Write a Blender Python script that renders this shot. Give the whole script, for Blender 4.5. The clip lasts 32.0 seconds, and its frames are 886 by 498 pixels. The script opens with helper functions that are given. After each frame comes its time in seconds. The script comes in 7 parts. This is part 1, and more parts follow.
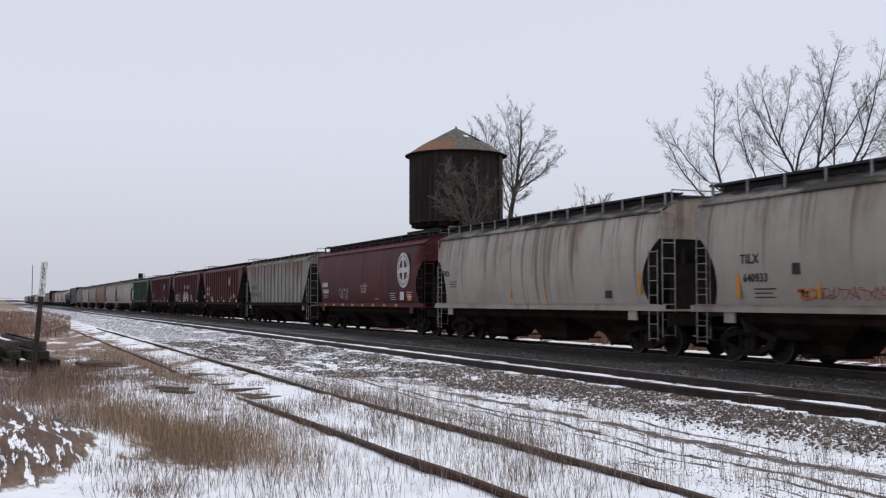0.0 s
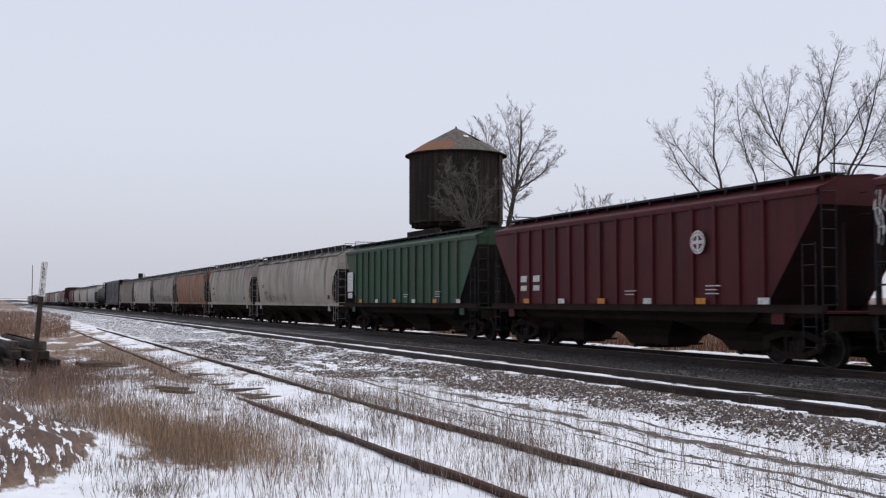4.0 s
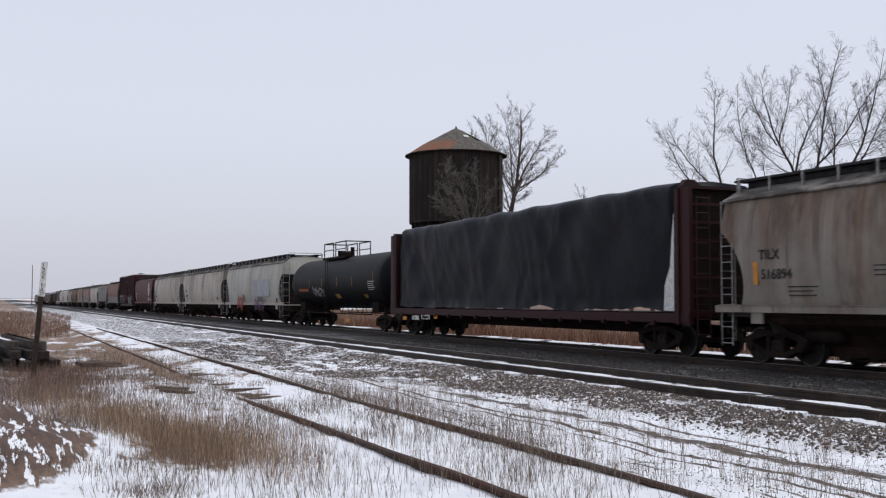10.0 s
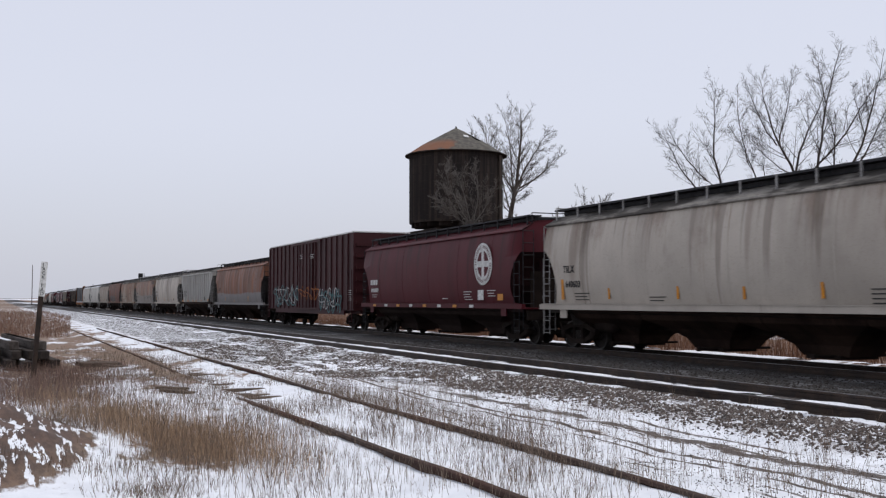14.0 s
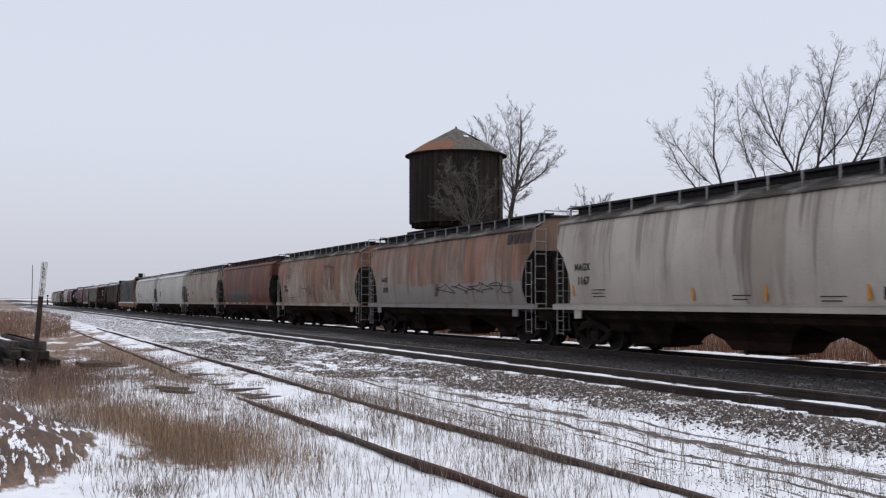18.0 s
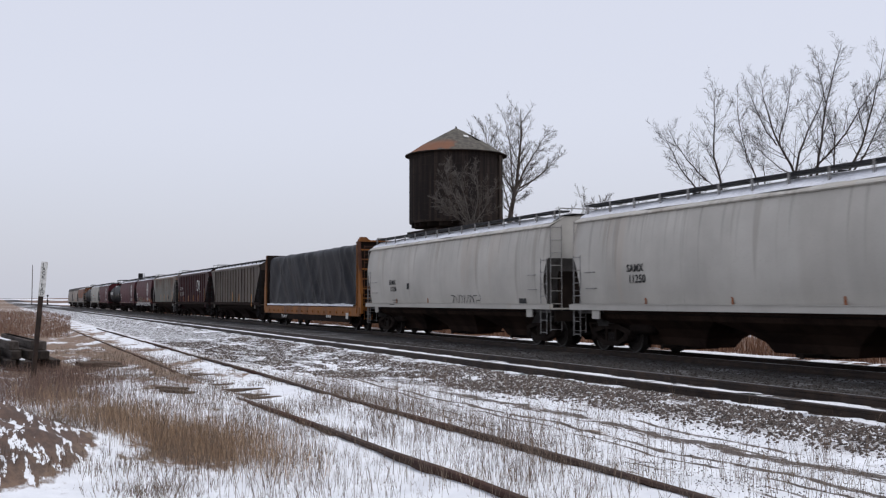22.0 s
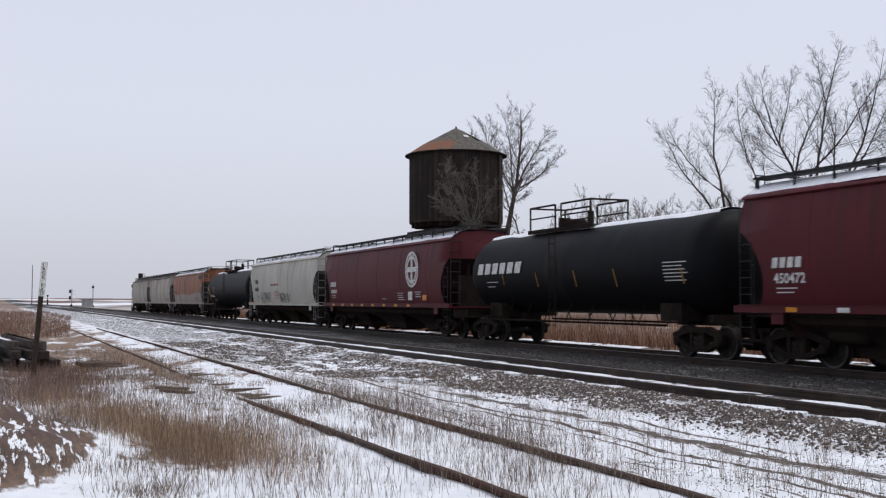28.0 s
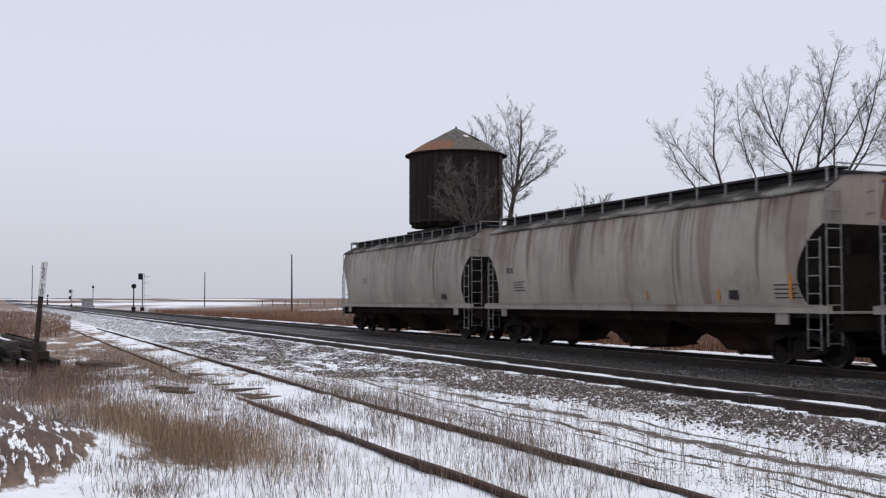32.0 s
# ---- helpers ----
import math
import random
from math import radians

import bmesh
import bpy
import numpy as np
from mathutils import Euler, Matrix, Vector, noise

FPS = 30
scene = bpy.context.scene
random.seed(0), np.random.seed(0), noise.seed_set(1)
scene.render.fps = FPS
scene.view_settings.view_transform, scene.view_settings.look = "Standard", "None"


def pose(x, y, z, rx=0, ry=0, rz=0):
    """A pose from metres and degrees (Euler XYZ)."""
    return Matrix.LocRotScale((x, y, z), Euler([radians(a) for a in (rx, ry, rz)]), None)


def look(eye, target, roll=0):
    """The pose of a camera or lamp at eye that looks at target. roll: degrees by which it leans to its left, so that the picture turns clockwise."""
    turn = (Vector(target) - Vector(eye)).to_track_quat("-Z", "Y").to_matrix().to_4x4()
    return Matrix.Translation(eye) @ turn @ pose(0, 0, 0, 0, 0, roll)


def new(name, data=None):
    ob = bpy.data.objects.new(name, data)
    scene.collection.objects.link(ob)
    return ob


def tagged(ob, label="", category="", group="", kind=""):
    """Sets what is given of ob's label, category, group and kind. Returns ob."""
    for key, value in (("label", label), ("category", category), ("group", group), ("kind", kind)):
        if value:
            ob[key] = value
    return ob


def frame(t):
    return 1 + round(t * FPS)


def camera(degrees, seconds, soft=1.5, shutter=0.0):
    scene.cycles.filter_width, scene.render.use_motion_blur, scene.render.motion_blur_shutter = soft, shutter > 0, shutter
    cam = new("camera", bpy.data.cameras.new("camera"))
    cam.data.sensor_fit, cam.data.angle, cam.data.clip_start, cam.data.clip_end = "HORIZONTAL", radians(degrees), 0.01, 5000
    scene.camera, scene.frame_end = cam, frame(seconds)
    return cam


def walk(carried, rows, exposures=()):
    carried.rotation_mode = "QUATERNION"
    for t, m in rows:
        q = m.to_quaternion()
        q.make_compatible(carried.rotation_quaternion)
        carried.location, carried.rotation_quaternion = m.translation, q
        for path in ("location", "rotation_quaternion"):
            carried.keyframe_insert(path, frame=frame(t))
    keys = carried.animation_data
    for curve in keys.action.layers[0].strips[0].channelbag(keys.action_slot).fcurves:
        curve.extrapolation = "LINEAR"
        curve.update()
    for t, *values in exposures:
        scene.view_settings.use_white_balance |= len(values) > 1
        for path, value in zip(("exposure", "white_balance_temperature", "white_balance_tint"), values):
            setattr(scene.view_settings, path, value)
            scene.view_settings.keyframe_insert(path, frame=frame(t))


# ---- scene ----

# ---------- camera: it stands on a tripod ----------
EYE_Z = 1.75
YAW = radians(22.97)
PITCH = radians(2.845)
cam = camera(45.9, 32.0, soft=1.25, shutter=0.1)
EYE = Vector((0.0, 0.0, EYE_Z))
AIM = EYE + 100.0 * Vector((-math.cos(YAW) * math.cos(PITCH), math.sin(YAW) * math.cos(PITCH), math.sin(PITCH)))
walk(cam, [(0.0, look(EYE, AIM)), (32.0, look(EYE, AIM))], exposures=[(0.0, 0.0), (32.0, 0.0)])

# ---------- light: a closed winter overcast ----------
world = bpy.data.worlds.new("overcast_sky")
scene.world = world
world.use_nodes = True
wn, wl = world.node_tree.nodes, world.node_tree.links
wn.clear()
sky = wn.new("ShaderNodeTexSky")
sky.sky_type, sky.sun_disc = "NISHITA", False
sky.sun_elevation, sky.sun_rotation = radians(66), radians(30)
sky.air_density, sky.dust_density = 1.0, 3.0
bg_a = wn.new("ShaderNodeBackground")
bg_a.inputs["Strength"].default_value = 0.022
bg_b = wn.new("ShaderNodeBackground")
bg_b.inputs["Color"].default_value = (0.706, 0.725, 0.828, 1)
bg_b.inputs["Strength"].default_value = 0.90
# a closed cloud cover is dimmer towards the horizon
way = wn.new("ShaderNodeTexCoord")
axes = wn.new("ShaderNodeSeparateXYZ")
climb = wn.new("ShaderNodeMapRange")
climb.interpolation_type = "SMOOTHSTEP"
for nm, val in (("From Min", 0.0), ("From Max", 0.19), ("To Min", 0.775), ("To Max", 0.915)):
    climb.inputs[nm].default_value = val
wl.new(way.outputs["Generated"], axes.inputs[0])
wl.new(axes.outputs[2], climb.inputs["Value"])
wl.new(climb.outputs["Result"], bg_b.inputs["Strength"])
both = wn.new("ShaderNodeAddShader")
wout = wn.new("ShaderNodeOutputWorld")
wl.new(sky.outputs[0], bg_a.inputs["Color"])
wl.new(bg_a.outputs[0], both.inputs[0])
wl.new(bg_b.outputs[0], both.inputs[1])
wl.new(both.outputs[0], wout.inputs["Surface"])

sun_data = bpy.data.lights.new("sun", "SUN")
sun_data.energy, sun_data.angle, sun_data.color = 1.35, radians(30), (1.0, 0.97, 0.93)
sun = new("sun", sun_data)
sun.matrix_world = look((0, 0, 50), (-7, -12, 18))

# ---------- materials ----------
MATS = {}


def nodes_of(name):
    m = bpy.data.materials.new(name)
    m.use_nodes = True
    nt = m.node_tree
    bsdf = nt.nodes["Principled BSDF"]
    return m, nt, bsdf


def link(nt, a, b):
    nt.links.new(a, b)


def coords(nt, scale=(1, 1, 1), shift=True):
    """Object coordinates, moved by the object's own random number."""
    tc = nt.nodes.new("ShaderNodeTexCoord")
    mp = nt.nodes.new("ShaderNodeMapping")
    mp.inputs["Scale"].default_value = scale
    if shift:
        info = nt.nodes.new("ShaderNodeObjectInfo")
        mul = nt.nodes.new("ShaderNodeMath")
        mul.operation = "MULTIPLY"
        mul.inputs[1].default_value = 91.0
        link(nt, info.outputs["Random"], mul.inputs[0])
        link(nt, mul.outputs[0], mp.inputs["Location"])
    link(nt, tc.outputs["Object"], mp.inputs["Vector"])
    return mp.outputs["Vector"]


def noise_of(nt, vec, scale, detail=4.0, rough=0.55):
    n = nt.nodes.new("ShaderNodeTexNoise")
    n.inputs["Scale"].default_value = scale
    n.inputs["Detail"].default_value = detail
    n.inputs["Roughness"].default_value = rough
    link(nt, vec, n.inputs["Vector"])
    return n.outputs["Fac"]


def ramp(nt, fac, lo, hi):
    r = nt.nodes.new("ShaderNodeMapRange")
    r.interpolation_type = "SMOOTHSTEP"
    r.inputs["From Min"].default_value, r.inputs["From Max"].default_value = lo, hi
    link(nt, fac, r.inputs["Value"])
    return r.outputs["Result"]


def mixed(nt, fac, a, b):
    """Mix two colours; a and b are sockets or tuples, fac a socket or a number."""
    m = nt.nodes.new("ShaderNodeMix")
    m.data_type = "RGBA"
    for sock, v in ((m.inputs[0], fac), (m.inputs[6], a), (m.inputs[7], b)):
        if isinstance(v, (int, float)):
            sock.default_value = v
        elif isinstance(v, tuple):
            sock.default_value = (*v[:3], 1)
        else:
            link(nt, v, sock)
    return m.outputs[2]


def calc(nt, op, a, b):
    m = nt.nodes.new("ShaderNodeMath")
    m.operation = op
    m.use_clamp = op in ("ADD", "SUBTRACT")
    for sock, v in ((m.inputs[0], a), (m.inputs[1], b)):
        if isinstance(v, (int, float)):
            sock.default_value = v
        else:
            link(nt, v, sock)
    return m.outputs[0]


def bump(nt, bsdf, fac, strength, dist=0.02):
    b = nt.nodes.new("ShaderNodeBump")
    b.inputs["Strength"].default_value, b.inputs["Distance"].default_value = strength, dist
    link(nt, fac, b.inputs["Height"])
    link(nt, b.outputs[0], bsdf.inputs["Normal"])


def plain(name, base, other=None, scale=3.0, rough=0.7, metal=0.0, bumps=0.2, stretch=(1, 1, 1), fine=40.0, lo=0.35, hi=0.65, gloss=0.2):
    """A worn surface: two tones at one scale, grain at a finer one."""
    if name in MATS:
        return MATS[name]
    m, nt, bsdf = nodes_of(name)
    v = coords(nt, stretch)
    big = ramp(nt, noise_of(nt, v, scale), lo, hi)
    small = noise_of(nt, v, fine, 3.0)
    other = other or tuple(0.6 * c for c in base)
    col = mixed(nt, big, base, other)
    col = mixed(nt, calc(nt, "MULTIPLY", ramp(nt, small, 0.4, 0.75), 0.5), col, tuple(0.55 * c for c in other))
    link(nt, col, bsdf.inputs["Base Color"])
    bsdf.inputs["Roughness"].default_value, bsdf.inputs["Metallic"].default_value = rough, metal
    bsdf.inputs["Specular IOR Level"].default_value = gloss
    if bumps:
        bump(nt, bsdf, small, bumps)
    MATS[name] = m
    return m


def paint(name, base, dirt=(0.16, 0.12, 0.09), streaks=0.5, rust=0.0, rust_col=(0.30, 0.11, 0.045), patch=None, patch_top=2.3, patch_x=None, rough=0.55, gloss=0.18):
    """Railway car paint: sun-bleached, with runs of dirt from the roof, blotches of rust and, where given, a band of fresh paint below."""
    if name in MATS:
        return MATS[name]
    m, nt, bsdf = nodes_of(name)
    v = coords(nt)
    vs = coords(nt, (1.0, 1.0, 0.08))
    tc = nt.nodes.new("ShaderNodeTexCoord")
    sep = nt.nodes.new("ShaderNodeSeparateXYZ")
    link(nt, tc.outputs["Object"], sep.inputs[0])
    high = ramp(nt, sep.outputs[2], 1.6, 4.3)
    tone = noise_of(nt, v, 0.5, 3.0)
    col = mixed(nt, ramp(nt, tone, 0.3, 0.7), base, tuple(0.82 * c for c in base))
    if rust:
        big = noise_of(nt, coords(nt, (1.0, 1.0, 0.16)), 0.55, 5.0, 0.6)
        blot = noise_of(nt, coords(nt, (1.0, 1.0, 0.6)), 1.3, 5.0, 0.65)
        fine = noise_of(nt, vs, 4.0, 5.0, 0.7)
        amount = calc(nt, "ADD", calc(nt, "MULTIPLY", big, 0.5), calc(nt, "ADD", calc(nt, "MULTIPLY", blot, 0.25), calc(nt, "MULTIPLY", fine, 0.25)))
        amount = calc(nt, "ADD", amount, calc(nt, "MULTIPLY", high, 0.10))
        cut = 0.74 - 0.36 * rust
        rmask = ramp(nt, amount, cut - 0.09, cut + 0.13)
        tint = mixed(nt, ramp(nt, noise_of(nt, coords(nt, (1.0, 1.0, 0.25)), 1.4, 5.0), 0.35, 0.68), rust_col, tuple(0.42 * c for c in rust_col))
        col = mixed(nt, calc(nt, "MULTIPLY", rmask, 0.9), col, tint)
    if patch:
        step = calc(nt, "MULTIPLY", calc(nt, "SUBTRACT", noise_of(nt, coords(nt, (0.25, 0.1, 0.05)), 1.0, 0.0), 0.2), 0.35)
        edge = calc(nt, "SUBTRACT", calc(nt, "SUBTRACT", patch_top + 0.25, sep.outputs[2]), step)
        pm = ramp(nt, calc(nt, "ADD", edge, calc(nt, "MULTIPLY", noise_of(nt, vs, 3.0, 4.0), 0.3)), 0.12, 0.28)
        if patch_x:
            pm = calc(nt, "MULTIPLY", pm, calc(nt, "MULTIPLY", ramp(nt, sep.outputs[0], patch_x[0] - 0.2, patch_x[0] + 0.3), ramp(nt, sep.outputs[0], patch_x[1] + 0.2, patch_x[1] - 0.3)))
        col = mixed(nt, calc(nt, "MULTIPLY", pm, 0.9), col, patch)
    st = noise_of(nt, vs, 1.7, 5.0, 0.62)
    col = mixed(nt, calc(nt, "MULTIPLY", ramp(nt, st, 0.50, 0.78), 0.55 * streaks), col, dirt)
    wide = ramp(nt, calc(nt, "ADD", noise_of(nt, coords(nt, (1.0, 1.0, 0.10)), 0.6, 4.0), calc(nt, "MULTIPLY", high, 0.05)), 0.52, 0.70)
    col = mixed(nt, calc(nt, "MULTIPLY", wide, 0.55 * streaks), col, tuple(0.9 * c for c in dirt))
    blotch = ramp(nt, noise_of(nt, v, 1.1, 5.0, 0.6), 0.54, 0.72)
    col = mixed(nt, calc(nt, "MULTIPLY", blotch, 0.35 * streaks), col, dirt)
    # runs of soot that start at the eave, each as long as its own noise says
    for freq, reach, wander, weight, tint in ((0.55, 26.0, 0.05, 0.50, 1.6), (1.5, 24.0, 0.03, 0.55, 0.9), (5.0, 13.0, 0.02, 0.45, 0.6)):
        line = noise_of(nt, coords(nt, (1.0, 0.0, wander)), freq, 3.0, 0.6)
        drop = calc(nt, "MULTIPLY", calc(nt, "SUBTRACT", line, 0.555), reach)
        run = nt.nodes.new("ShaderNodeMath")
        run.operation = "SUBTRACT"
        link(nt, drop, run.inputs[0])
        below = nt.nodes.new("ShaderNodeMath")
        below.operation = "SUBTRACT"
        below.inputs[0].default_value = 4.15
        link(nt, sep.outputs[2], below.inputs[1])
        link(nt, below.outputs[0], run.inputs[1])
        fade = calc(nt, "MULTIPLY", ramp(nt, run.outputs[0], -0.5, 0.9), ramp(nt, line, 0.555, 0.63))
        col = mixed(nt, calc(nt, "MULTIPLY", fade, min(0.95, weight * (0.45 + streaks))), col, tuple(tint * c for c in dirt))
    grain = noise_of(nt, v, 26.0, 4.0)
    col = mixed(nt, calc(nt, "MULTIPLY", ramp(nt, grain, 0.52, 0.8), 0.35), col, dirt)
    link(nt, col, bsdf.inputs["Base Color"])
    bsdf.inputs["Roughness"].default_value = rough
    bsdf.inputs["Specular IOR Level"].default_value = gloss
    bump(nt, bsdf, calc(nt, "ADD", calc(nt, "MULTIPLY", noise_of(nt, coords(nt, (1, 1, 0.5)), 0.7, 2.0), 0.8), calc(nt, "MULTIPLY", grain, 0.03)), 0.35, 0.06)
    MATS[name] = m
    return m


GRIME = plain("underframe_grime", (0.0165, 0.0125, 0.0110), (0.026, 0.0195, 0.0165), 2.0, 0.9, gloss=0.04)
# hopper bays: dirt colours, darkened to hold the shade under the body
BAY = plain("shaded_dusty_bay", (0.046, 0.029, 0.022), (0.020, 0.013, 0.011), 0.9, 0.9, stretch=(1, 1, 0.3), gloss=0.05)
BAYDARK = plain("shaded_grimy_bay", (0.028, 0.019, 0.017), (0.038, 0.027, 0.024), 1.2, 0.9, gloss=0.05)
# slope sheets: dirt tones, with the end recess's shade put into the colour
SLOPE = plain("shaded_dirty_slope_sheet", (0.028, 0.024, 0.022), (0.05, 0.043, 0.038), 1.5, 0.85, stretch=(1, 1, 0.3))
STEEL = plain("rolled_wheel_steel", (0.020, 0.017, 0.016), (0.034, 0.029, 0.026), 5.0, 0.6, 0.1, gloss=0.08)
TREAD = plain("worn_wheel_rim", (0.10, 0.095, 0.09), (0.03, 0.028, 0.026), 3.0, 0.4, 0.5)
ROOF_SOOT = plain("sooty_roof_sheet", (0.23, 0.215, 0.195), (0.06, 0.055, 0.05), 0.9, 0.8, stretch=(0.8, 2.0, 1.0), fine=9.0, lo=0.38, hi=0.58, gloss=0.08)
WALKWAY = plain("galvanised_grating", (0.016, 0.016, 0.018), (0.035, 0.035, 0.038), 6.0, 0.6, 0.3)
GALV = plain("pale_galvanised_steel", (0.33, 0.325, 0.32), (0.20, 0.19, 0.18), 6.0, 0.55)
SNOW = plain("fresh_snow", (0.82, 0.84, 0.88), (0.72, 0.74, 0.78), 1.5, 0.6, fine=14.0, bumps=0.3)
# slope sheets for gray and red cars, recess shade again in the colour
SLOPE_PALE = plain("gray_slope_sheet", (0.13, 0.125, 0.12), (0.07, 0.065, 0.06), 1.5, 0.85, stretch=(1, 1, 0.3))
SLOPE_RED = plain("shaded_red_slope_sheet", (0.030, 0.0085, 0.009), (0.018, 0.010, 0.010), 1.5, 0.85, stretch=(1, 1, 0.3))
AMBER = plain("amber_reflector", (0.62, 0.25, 0.02), (0.48, 0.19, 0.02), 8.0, 0.35, bumps=0.0)
WHITEMARK = plain("white_stencil", (0.72, 0.72, 0.70), (0.5, 0.5, 0.48), 9.0, 0.6, bumps=0.0)
BLACKMARK = plain("black_stencil", (0.015, 0.015, 0.017), (0.03, 0.03, 0.03), 9.0, 0.6, bumps=0.0)


# ---------- mesh helpers ----------
def mesh_of(bm, name, smooth=False):
    me = bpy.data.meshes.new(name)
    bm.normal_update()
    bm.to_mesh(me)
    bm.free()
    if smooth:
        me.polygons.foreach_set("use_smooth", [True] * len(me.polygons))
    return me


def box(bm, c, s, rot=None, taper=1.0, bevel=0.0):
    """A block with centre c and full size s; taper shrinks its foot."""
    vs = []
    for z in (-1, 1):
        k = taper if z < 0 else 1.0
        for x, y in ((-1, -1), (1, -1), (1, 1), (-1, 1)):
            p = Vector((x * s[0] / 2 * k, y * s[1] / 2 * k, z * s[2] / 2))
            if rot is not None:
                p = rot @ p
            vs.append(bm.verts.new(p + Vector(c)))
    fs = [bm.faces.new([vs[i] for i in q]) for q in ((3, 2, 1, 0), (4, 5, 6, 7), (0, 1, 5, 4), (1, 2, 6, 5), (2, 3, 7, 6), (3, 0, 4, 7))]
    if bevel:
        es = {e for f in fs for e in f.edges}
        bmesh.ops.bevel(bm, geom=list(es), offset=bevel, segments=1, affect="EDGES")
    return vs


def rod(bm, a, b, r, n=6, r2=None):
    """A round bar from a to b."""
    a, b = Vector(a), Vector(b)
    d = (b - a).normalized()
    u = d.orthogonal().normalized()
    w = d.cross(u)
    r2 = r if r2 is None else r2
    ra, rb = [], []
    for i in range(n):
        t = 2 * math.pi * i / n
        o = math.cos(t) * u + math.sin(t) * w
        ra.append(bm.verts.new(a + r * o))
        rb.append(bm.verts.new(b + r2 * o))
    for i in range(n):
        j = (i + 1) % n
        bm.faces.new((ra[i], ra[j], rb[j], rb[i]))
    bm.faces.new(ra[::-1])
    bm.faces.new(rb)


def lathe(bm, prof, n=20, axis="y", c=(0, 0, 0)):
    """Turn a profile of (along, radius) about an axis through c."""
    rings = []
    for al, r in prof:
        ring = []
        for i in range(n):
            t = 2 * math.pi * i / n
            p = {"y": (r * math.cos(t), al, r * math.sin(t)), "x": (al, r * math.cos(t), r * math.sin(t)), "z": (r * math.cos(t), r * math.sin(t), al)}[axis]
            ring.append(bm.verts.new(Vector(p) + Vector(c)))
        rings.append(ring)
    for a, b in zip(rings, rings[1:]):
        for i in range(n):
            j = (i + 1) % n
            bm.faces.new((a[i], a[j], b[j], b[i]))
    bm.faces.new(rings[0][::-1])
    bm.faces.new(rings[-1])
    bmesh.ops.recalc_face_normals(bm, faces=bm.faces[-(n * (len(prof) - 1) + 2):])


CACHE = {}


def shape(key, build, smooth=False):
    """The mesh under this key, built at its first use and shared from then on."""
    if key not in CACHE:
        bm = bmesh.new()
        build(bm)
        CACHE[key] = mesh_of(bm, key if isinstance(key, str) else str(key[0]), smooth)
    return CACHE[key]


def part(name, data, material, parent, label="", at=None):
    """Link a mesh (or a bmesh) as one part under its thing."""
    if isinstance(data, bmesh.types.BMesh):
        data = mesh_of(data, name)
    if not data.materials:
        data.materials.append(material)
    ob = new(name, data)
    if data.materials[0] != material:
        ob.material_slots[0].link = "OBJECT"
        ob.material_slots[0].material = material
    ob.parent = parent
    if at is not None:
        ob.matrix_basis = at
    if label:
        tagged(ob, label)
    return ob


def thing(name, label, category, group="", kind="", at=None):
    ob = tagged(new(name), label, category, group, kind)
    if at is not None:
        ob.matrix_basis = at
    return ob


def solid(name, bm, material, label, category, group="", kind="", at=None):
    """A thing that is one mesh."""
    data = mesh_of(bm, name) if isinstance(bm, bmesh.types.BMesh) else bm
    if not data.materials:
        data.materials.append(material)
    ob = tagged(new(name, data), label, category, group, kind)
    if at is not None:
        ob.matrix_basis = at
    return ob


def placed(side, depth, z=0.0):
    """The place that lies depth metres ahead of the camera and side metres to its right."""
    fx, fy = -math.cos(YAW), math.sin(YAW)
    return Vector((fx * depth + math.sin(YAW) * side, fy * depth + math.cos(YAW) * side, z))


def ladder_mesh(w, z0, z1, r=0.017):
    def build(bm):
        for x in (-w / 2, w / 2):
            rod(bm, (x, 0, z0), (x, 0, z1), r, 5)
        n = max(2, int((z1 - z0) / 0.42))
        for i in range(n + 1):
            z = z0 + 0.06 + (z1 - z0 - 0.12) * i / n
            rod(bm, (-w / 2, 0, z), (w / 2, 0, z), r * 0.8, 5)
    return shape(("ladder", round(w, 2), round(z0, 2), round(z1, 2)), build)

# ---------- ground and tracks ----------
NEAR_Y, NEAR_TOP = 11.44, 0.30      # the empty main track: its middle and the top of its rails
FAR_Y, FAR_TOP = 18.50, 0.19        # the track that the train runs on
SIDE_D, SIDE_TOP, SIDE_A = 4.53, 0.20, 0.0      # the rusty siding


def siding_y(x):
    return SIDE_D / math.cos(SIDE_A) + math.tan(SIDE_A) * x


def wave(x, y, s, seed=0.0):
    return noise.noise((x / s + seed, y / s - seed, seed * 1.7))


def hump(v, a, b):
    t = min(1.0, max(0.0, (v - a) / (b - a)))
    return t * t * (3 - 2 * t)


MOUND = placed(-5.75, 12.5)
CLUMP = Vector((-14.1, 1.9, 0.0))
CLUMP2 = placed(-8.6, 23.0)


